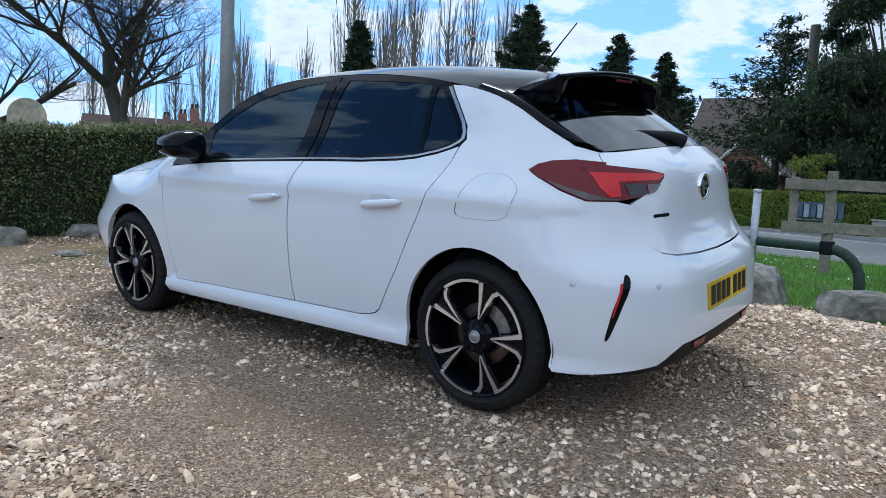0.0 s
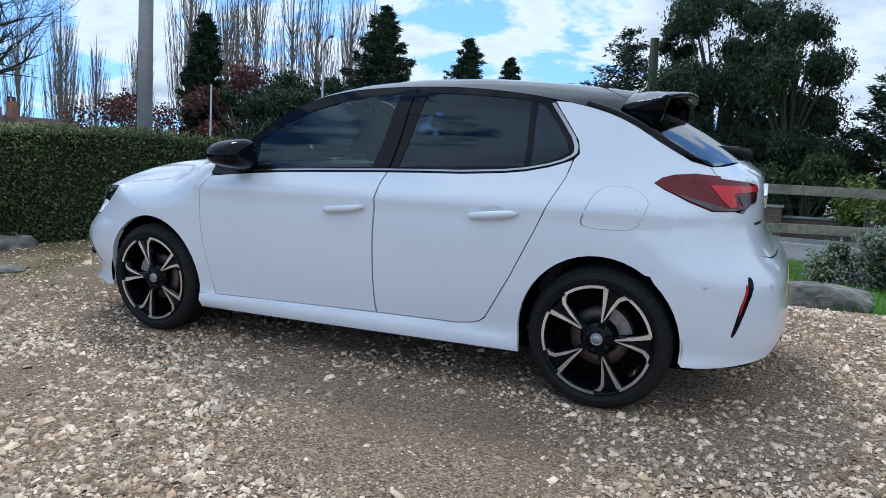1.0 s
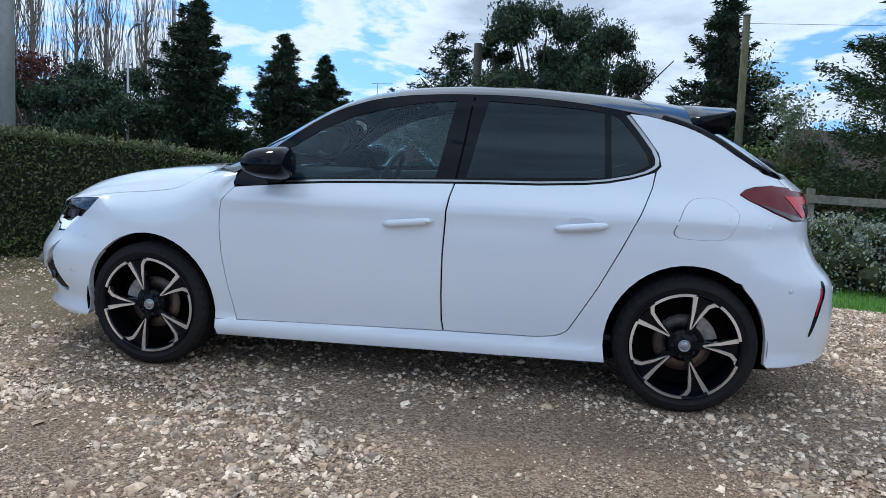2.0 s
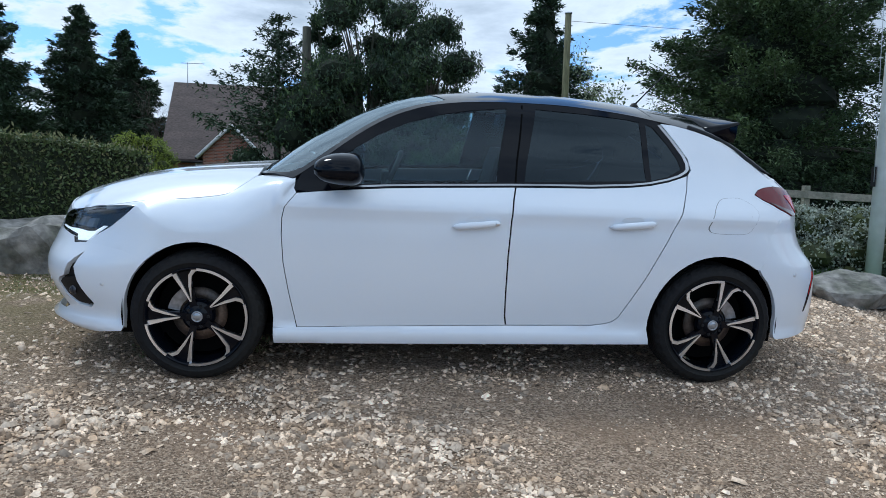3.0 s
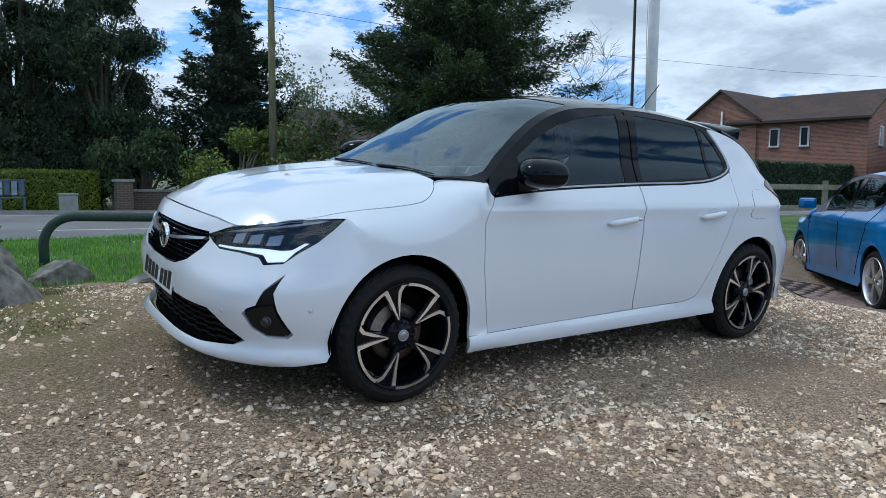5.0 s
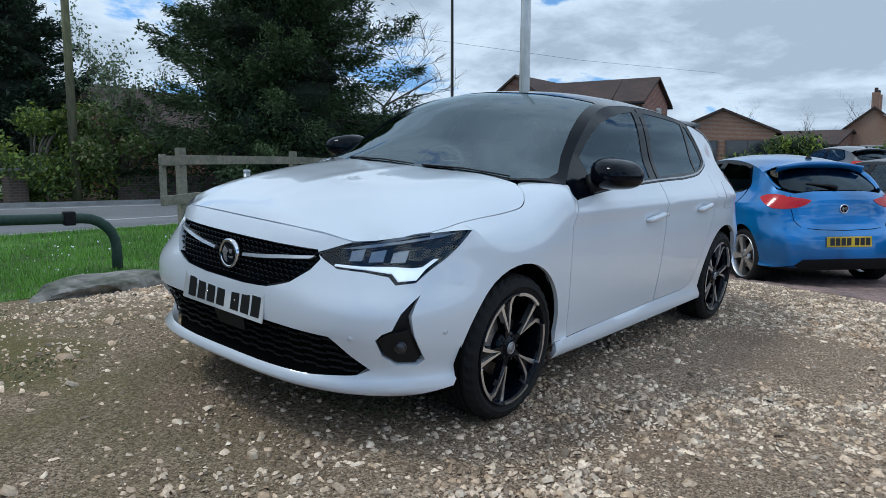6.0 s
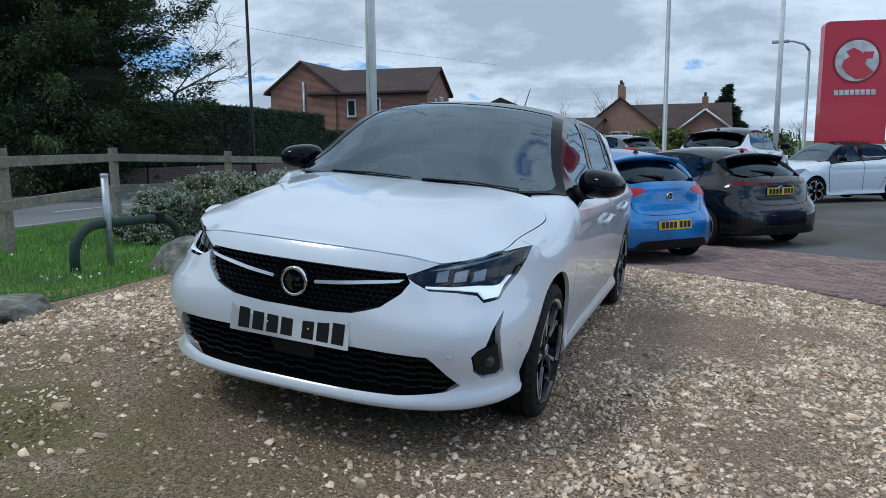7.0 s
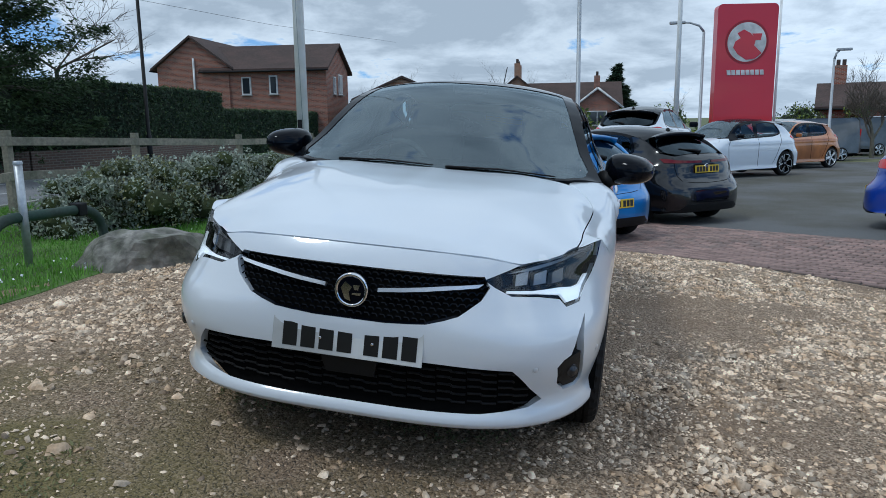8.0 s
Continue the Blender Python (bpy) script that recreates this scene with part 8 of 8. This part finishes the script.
def shell_meshes():
    """The shared panels of the plainer cars, left and right."""
    bottom = [(0, .24), *xz((1.62, .225)), *xz(*[p for p in ARCH_F if p[1] > .215]), *xz((.9, .2), (-.9, .21)), *xz(*[p for p in ARCH_R if p[1] > .215]), *xz((-1.63, .245)), (3, .26)]
    up = [(3, 1.045), *ryz((.3, 1.042), (.5, 1.018)), *xz((-1.56, 1.060)), *xz(*[(x, float(rail_z(x)) - .002) for x in (-1.50, -1.444, -1.35, -1.23, -1.108)]), *xz((-.985, 1.300), (-1.06, 1.205), (-1.115, 1.13), (-1.128, 1.075), (-1.105, 1.05))]
    belt = xz(*[(x, float(belt_z(x))) for x in (-1.06, -1.0, -.8, -.4, 0, .4, .75, .818)])
    front = xz((.829, .925), (.86, .895), (.93, .800), (1.0, .748), (1.1, .715), (1.26, .700), (1.36, .708), (1.45, .742), (1.51, .788), (1.546, .815)) + [LAMP_F[5], LAMP_F[4], LAMP_F[3], LAMP_F[2]] + fyz((.43, .777), (.3, .785), (.15, .788), (0, .788))
    side = sheet(side_at, bottom + up + belt + front, step=.06, depth=.02)
    tv, tf, low = fender_top()
    side = joined(side, (tv, tf))
    edge = [*[(float(front_x(y)), y) for y in (0, .15, .30, .43, .535)], (1.83, .605), (1.79, .637), (1.70, .700), (1.55, .7135), (1.4, .7255), (1.26, .7365), (1.18, .7405), (1.14, .7365), (1.11, .7245), (1.08, .7015), (1.055, .672), (1.035, .638), (1.018, .58), (1.024, .25), (1.026, 0)]
    ws = [(1.05, 0), (1.015, .45), (.975, .60), (.915, .672), (.862, .690), *[(x, float(rail_y(x)) - .055) for x in (.80, .70, .55, .40, .28, .16)], (.125, .42), (.185, 0)]
    roof = [(1.06, 0), (1.03, .5), (.985, .62), (.925, .69), (.885, .725), *[(x, float(rail_y(x)) - .001) for x in (.84, .75, .62, .48, .32, .16, 0, -.25, -.55, -.85, -1.10, -1.262)], (-1.272, 0)]
    whole = lambda q: q + [(x, -y) for x, y in reversed(q[1:-1])]
    frame_poly = [(.838, .918), *[(x, float(rail_z(x)) + .001) for x in (.80, .70, .55, .40, .25, .09, -.1, -.4, -.7, -.96)], (-.985, 1.298), (-1.06, 1.203), (-1.112, 1.13), (-1.105, 1.054), *[(x, float(belt_z(x)) + .002) for x in (-1.0, -.8, -.4, 0, .4, .75)]]
    pf = [(.50, .95), (.55, 1.08), (.40, 1.19), (.136, 1.29), (-.17, 1.33), (-.12, .985)]
    pr = [(-.30, 1.335), (-.80, 1.308), (-.94, 1.275), (-1.04, 1.15), (-1.075, 1.075), (-.9, 1.02), (-.25, .99)]
    rw = [(-1.30, .0), (-1.30, .40), (-1.36, .50), (-1.46, .545), (-1.555, .55), (-1.62, .50), (-1.70, .38), (-1.745, 0)]
    band = []
    for i in range(9):
        x = -1.12 - .455 * i / 8
        a = side_at(u_of_x(x, float(rail_z(x))), float(rail_z(x)))
        b = np.array([x - .02, a[1] - .055, 0])
        b[2] = min(float(back_at(b[0], b[1])[2]), float(top_at(b[0], b[1])[2]) if x > -1.3 else 9)
        band += [tuple(a), tuple((a + b) / 2 + np.array([0, 0, .012])), tuple(b)]
    rows = []
    for i in range(17):
        y = -.53 + 1.06 * i / 16
        k = abs(y) / .53
        zt = float(top_at(np.array(-1.262), np.array(y * .98))[2])
        ze = 1.345 - .04 * k ** 2
        rows += [(-1.262, y, zt), (-1.36, y, (zt + ze) / 2 + .004), (-1.43 + .05 * k ** 3, y, ze), (-1.42 + .05 * k ** 3, y, ze - .03), (-1.33, y, 1.285 - .06 * k ** 4)]
    lamp_r = [(u - 3, z) for u, z in LAMP_R]
    mk = lambda pair, n="panel": mesh_of(n, *pair, M["under"], smooth=True)
    S = SHELL
    S["body"] = [mk(side), mk(mirrored(*side))]
    S["bonnet"] = [mk(sheet(bonnet_at, whole(edge), step=.08, depth=.01))]
    S["roof"] = [mk(sheet(top_at, whole(roof)[::-1], [whole(ws)], step=.08, depth=.01))]
    S["windscreen"] = [mk(sheet(top_at, whole(ws)[::-1], step=.1, depth=0, lift=-.002))]
    sd = sheet(side_at, xz(*frame_poly), [xz(*pf), xz(*pr)], step=.07, depth=.008, lift=-.002)
    S["window_surround"] = [mk(sd), mk(mirrored(*sd))]
    gl = [sheet(side_at, xz(*q), step=.1, depth=0, lift=-.004) for q in (pf, pr)]
    S["side_window"] = [mk(g) for g in gl] + [mk(mirrored(*g)) for g in gl]
    S["rear_screen"] = [mk(sheet(back_at, whole(rw), step=.08, depth=0))]
    S["pillar_band"] = [mk((band, grid_faces(9, 3))), mk(mirrored(band, grid_faces(9, 3)))]
    S["spoiler"] = [mk((rows, grid_faces(17, 5, flip=True)))]
    la = sheet(rear_at, lamp_r, step=.05, depth=.01, lift=.006)
    S["tail_lamp"] = [mk(la), mk(mirrored(*la))]
    wide = [(u - 3, z) for u, z in [*xz((-1.60, .985), (-1.68, .985)), *ryz((.5, .965), (.1, .955), (.1, .925), (.5, .925)), *xz((-1.68, .93))]]
    lw = sheet(rear_at, wide, step=.05, depth=.01, lift=.006)
    S["tail_lamp_slim"] = [mk(lw), mk(mirrored(*lw))]
    hl = sheet(side_at, LAMP_F, step=.05, depth=.01, lift=.004)
    S["headlamp"] = [mk(hl), mk(mirrored(*hl))]
    gr = sheet(side_at, fyz(*GRILLE), step=.07, depth=.01, lift=.004)
    lo = sheet(side_at, fyz(*LOWER), step=.07, depth=.01, lift=.004)
    S["grille"] = [mk(gr), mk(lo)]
    df = [(u - 3, z) for u, z in [*ryz((0, .345), (.50, .340), (.58, .275)), *xz((-1.74, .235)), *ryz((.5, .225), (0, .225))]]
    S["rear_valance"] = [mk(sheet(rear_at, df + [(-u, z) for u, z in reversed(df[1:-1])], step=.07, depth=.01, lift=.004))]
    seam = [(u - 3, z) for u, z in ryz((.545, 1.0), (.57, .85), (.55, .74), (.49, .668), (.3, .646), (0, .636))]
    seam = seam + [(-u, z) for u, z in reversed(seam[:-1])]
    S["tailgate_seam"] = [mk(ribbon(rear_at, seam, .006, .002, .002))]
    dseam = [ribbon(side_at, xz(*q), .006, .002, .002) for q in (DOOR_FRONT, [DOOR_MID[0], DOOR_MID[2], DOOR_MID[4], DOOR_MID[6]], DOOR_REAR[:8])]
    S["door_seam"] = [mk(d) for d in dseam] + [mk(mirrored(*d)) for d in dseam]
    wip = tube_arrays([(-1.755, .02, 1.075), (-1.70, .08, 1.098), (-1.60, .30, 1.12)], [.025, .018, .008], 6)
    S["rear_wiper"] = [mk(wip)]


def painted(ob, mat):
    ob.material_slots[0].link = "OBJECT"
    ob.material_slots[0].material = mat
    return ob


def parked(x, y, heading, scale, paint, roof, label, lamp="tail_lamp", plate_rear=True, plain_wheels=True, lamp_mat="bright_red_lens", name="car", z=None, plate_z=.47):
    """A parked car whose rear bumper stands at x, y and whose nose points along heading."""
    if not SHELL:
        shell_meshes()
    sx, sy, sz = scale
    h = Vector((math.cos(radians(heading)), math.sin(radians(heading)), 0))
    c = Vector((x, y, 0)) + h * 2.0 * sx
    z = gz1(c.x, c.y) if z is None else z
    car = thing(name, label, "car", "parked cars", at=Matrix.Translation((c.x, c.y, z + .008)) @ pose(0, 0, 0, 0, 0, heading))
    grow = Matrix.Diagonal((sx, sy, sz, 1))
    mats = {"body": paint, "bonnet": paint, "roof": roof, "pillar_band": roof if roof is M["black_paint"] else paint, "spoiler": roof, "windscreen": M["screen_glass"], "side_window": M["window_glass"], "rear_screen": M["privacy_glass"], "window_surround": M["gloss_black"], "tail_lamp": M[lamp_mat], "tail_lamp_slim": M[lamp_mat], "headlamp": M["lamp_grey"], "grille": M["black_plastic"], "rear_valance": M["black_plastic"], "tailgate_seam": M["under"], "door_seam": M["under"], "rear_wiper": M["black_plastic"]}
    for key, meshes in SHELL.items():
        if key.startswith("tail_lamp") and key != lamp:
            continue
        for me in meshes:
            ob = painted(part("tail_lamp" if key == "tail_lamp_slim" else key, me, car), mats[key])
            ob.matrix_local = grow
    part("cabin", box(1.9 * sx, 1.2 * sy, .58 * sz, M["cabin"], .1, (-.3 * sx, 0, .30 * sz), name="cabin"), car)
    for yy in (.36, -.36):
        part("seat_back", box(.12, .46, .65, M["seat_cloth"], .05, (-.25 * sx, yy * sy, .50 * sz), name="seat_back"), car)
    part("rear_bench", box(.12, 1.1, .45, M["seat_cloth"], .05, (-1.0 * sx, 0, .55 * sz), name="rear_bench"), car)
    part("floor_pan", box(3.3 * sx, 1.4 * sy, .30 * sz, M["under"], .02, (0, 0, .19 * sz), name="floor_pan"), car)
    part("lining_block", box(3.5 * sx, 1.05 * sy, .40 * sz, M["under"], .05, (0, 0, .30 * sz), name="lining_block"), car)
    for xx, s in ((1.262, 1), (-1.262, 1), (1.262, -1), (-1.262, -1)):
        w = build_wheel(car, (xx * sx, s * .735 * sy, .307 * sz), s, 13 * (xx + 3) * s, plain_wheels)
        w.scale = (sz, 1, sz)
    for s in (1, -1):
        part("door_mirror", box(.10, .20, .13, roof if roof is M["black_paint"] else paint, .04, (.60 * sx, s * .96 * sy, .965 * sz), name="door_mirror"), car)
    if plate_rear:
        plate(car, ((-1.995 if plate_z < .6 else -1.868) * sx - .004, 0, plate_z * sz), pose(0, 0, 0, 0, -4, 180), M["plate_yellow"], "yellow number plate with dark blocks")
    disc_emblem(car, (-1.864 * sx, 0, .86 * sz), pose(0, 0, 0, 0, 0, 90), .05)
    disc_emblem(car, (2.07 * sx, 0, .66 * sz), pose(0, 0, 0, 0, 0, -90), .055)
    part("roof_aerial", lathe([(.0005, .04), (.02, .03), (.04, 0)], 10, M["black_plastic"], "roof_aerial"), car).matrix_local = Matrix.Translation((-1.12 * sx, 0, 1.385 * sz)) @ pose(0, 0, 0, 90, 0, 0)
    return car


parked(-4.95, 1.06, 226, (.90, 1.0, 1.02), M["blue_paint"], M["blue_paint"], "bright blue hatchback parked on the paving")
parked(-7.35, 2.50, 222, (1.10, 1.05, 1.05), M["dark_paint"], M["black_paint"], "black estate car parked beside the blue one", lamp="tail_lamp_slim", lamp_mat="red_lens", plate_z=.78)
parked(-11.9, 1.2, 161, (.95, 1.0, 1.06), M["white_paint"], M["black_paint"], "white crossover with a dark rear window", plate_rear=False, z=-.08)
parked(-20.2, 6.25, 308, (1.10, 1.05, 1.18), M["white_paint"], M["black_paint"], "white sport utility car with a black roof", plain_wheels=False)
parked(-24.95, 8.8, 308, (1.02, 1.03, 1.16), M["orange_paint"], M["orange_paint"], "copper-orange crossover in the car park")
parked(-27.6, 9.5, 308, (1.04, 1.03, 1.16), M["deep_blue_paint"], M["deep_blue_paint"], "dark blue crossover in the car park")
parked(-7.7, 4.75, 62, (1.0, 1.0, 1.0), M["deep_blue_paint"], M["deep_blue_paint"], "royal blue hatchback across the car park", plain_wheels=False)
parked(-20.5, -.6, 228, (1.0, 1.0, 1.05), M["grey_paint"], M["grey_paint"], "silver-grey hatchback far down the row")


stand = thing("display_stand", "low dark display stand under the white crossover", "stand", at=Matrix.Translation((-13.7, 1.82, gz1(-13.55, 2.2) - .05)) @ pose(0, 0, 0, 0, 0, 161))
part("platform", box(3.1, 1.7, -.075 + .05 - gz1(-13.55, 2.2), M["lot_asphalt"], .03, name="platform"), stand)


def van(x, y, heading, paint, label, scale=1.0):
    v = thing("van", label, "van", "parked vans", at=Matrix.Translation((x, y, gz1(x, y))) @ pose(0, 0, 0, 0, 0, heading) @ Matrix.Scale(scale, 4))
    prof = [(-2.2, .35), (-2.25, .9), (-2.2, 1.75), (-2.05, 1.88), (.75, 1.86), (1.0, 1.78), (1.55, 1.18), (2.1, 1.02), (2.25, .75), (2.25, .35)]
    vs, fs = [], []
    for yy, k in ((-.92, .94), (-.95, 1.0), (.95, 1.0), (.92, .94)):
        for px, pz in prof:
            inset_ = .10 * max(0, (pz - 1.0)) / .9
            vs.append((px * (1 if abs(yy) == .95 else .985), yy - math.copysign(inset_, yy), pz))
    n = len(prof)
    for r in range(3):
        fs += [(r * n + i, r * n + (i + 1) % n, (r + 1) * n + (i + 1) % n, (r + 1) * n + i) for i in range(n)]
    fs += [tuple(range(n))[::-1], tuple(3 * n + i for i in range(n))]
    part("body", mesh_of("body", vs, [f[::-1] for f in fs], paint), v)
    for s in (1, -1):
        q = prism([(.15, 1.15), (1.35, 1.15), (.92, 1.68), (.15, 1.72)], -.01, .012)
        part("side_window", mesh_of("side_window", *q, M["dark_pane"]), v).matrix_local = Matrix.Translation((0, s * .925, 0)) @ (pose(0, 0, 0, 0, 0, 0) if s > 0 else Matrix.Diagonal((1, -1, 1, 1)))
        lamp = part("tail_lamp", box(.05, .12, .5, M["bright_red_lens"], .02, (-2.235, s * .86, .9), name="tail_lamp"), v)
        part("rear_window", box(.03, .62, .42, M["dark_pane"], .02, (-2.215, s * .40, 1.22), name="rear_window"), v)
        for px in (-1.4, 1.45):
            w = build_wheel(v, (px, s * .84, .31), s, 11 * px, True)
    part("bumper", box(.14, 1.8, .22, M["black_plastic"], .04, (-2.25, 0, .36), name="bumper"), v)
    part("plinth", box(4.2, 1.5, .3, M["under"], .03, (0, 0, .2), name="plinth"), v)
    return v


van(-30.6, 9.3, 290, M["grey_paint"], "dark grey panel van in the car park", 1.0)
van(-36.2, 12.6, 290, M["grey_paint"], "dark grey panel van further back", 1.02)
van(-40.5, 13.0, 290, M["red_paint"], "red delivery van behind the others", .98)
van(-41, 16.5, 290, M["white_paint"], "white panel van at the end", 1.05)
van(28.6, -19.9, 60, M["white_paint"], "white van passing behind the hedge", 1.2)

# ---- block paving at the edge of the yard ----


def build_paving():
    """Red-brown blocks in rows along the yard's edge; the nearest are pieces of their own."""
    (ux, uy), (vx, vy), (ox, oy) = PAVE_ALONG, PAVE_OUT, PAVE_AT
    base = [(ox + ux * s + vx * t, oy + uy * s + vy * t) for s, t in ((-.5, .15), (7.2, .15), (9.5, .15), (9.5, 3.6), (4, 3.6), (-.5, 3.6))]
    pave = flat_sheet("paving", base, M["paving_sand"], .004, .4, "red-brown block paving at the yard's edge", "paving")
    bm = bmesh.new()
    bmesh.ops.create_cube(bm, size=1)
    bmesh.ops.scale(bm, vec=(.185, .086, .05), verts=bm.verts)
    bmesh.ops.bevel(bm, geom=[e for e in bm.edges if all(v.co.z > 0 for v in e.verts)], offset=.007, segments=1, affect="EDGES")
    block = bm_mesh(bm, M["brick_paver"], False, "block")
    r = random.Random(5)
    ang = math.degrees(math.atan2(uy, ux))
    rest_v, rest_f = [], []
    bv, bf = [v.co.copy() for v in block.vertices], [tuple(p.vertices) for p in block.polygons]
    cells = []
    for j in range(33):
        for i in range(48):
            s, t = -.4 + i * .2 + (j % 2) * .1, .22 + j * .1
            x, y = ox + ux * s + vx * t, oy + uy * s + vy * t
            if t < .12 + .02 * math.sin(i):
                continue
            cells.append((math.hypot(x + 3.2, y - 3.0), x, y))
    cells.sort()
    for k, (_, x, y) in enumerate(cells):
        m = Matrix.Translation((x, y, gz1(x, y) - .010 + r.uniform(-.002, .002))) @ pose(0, 0, 0, r.uniform(-.5, .5), r.uniform(-.5, .5), ang)
        if k < 300:
            ob = new("block", block)
            ob.parent = pave
            ob.matrix_local = m
        else:
            o = len(rest_v)
            rest_v += [tuple(m @ v) for v in bv]
            rest_f += [tuple(q + o for q in f) for f in bf]
    ob = new("blocks", mesh_of("blocks", rest_v, rest_f, M["brick_paver"]))
    ob.parent = pave
    tagged(ob, kind="stuff")


build_paving()
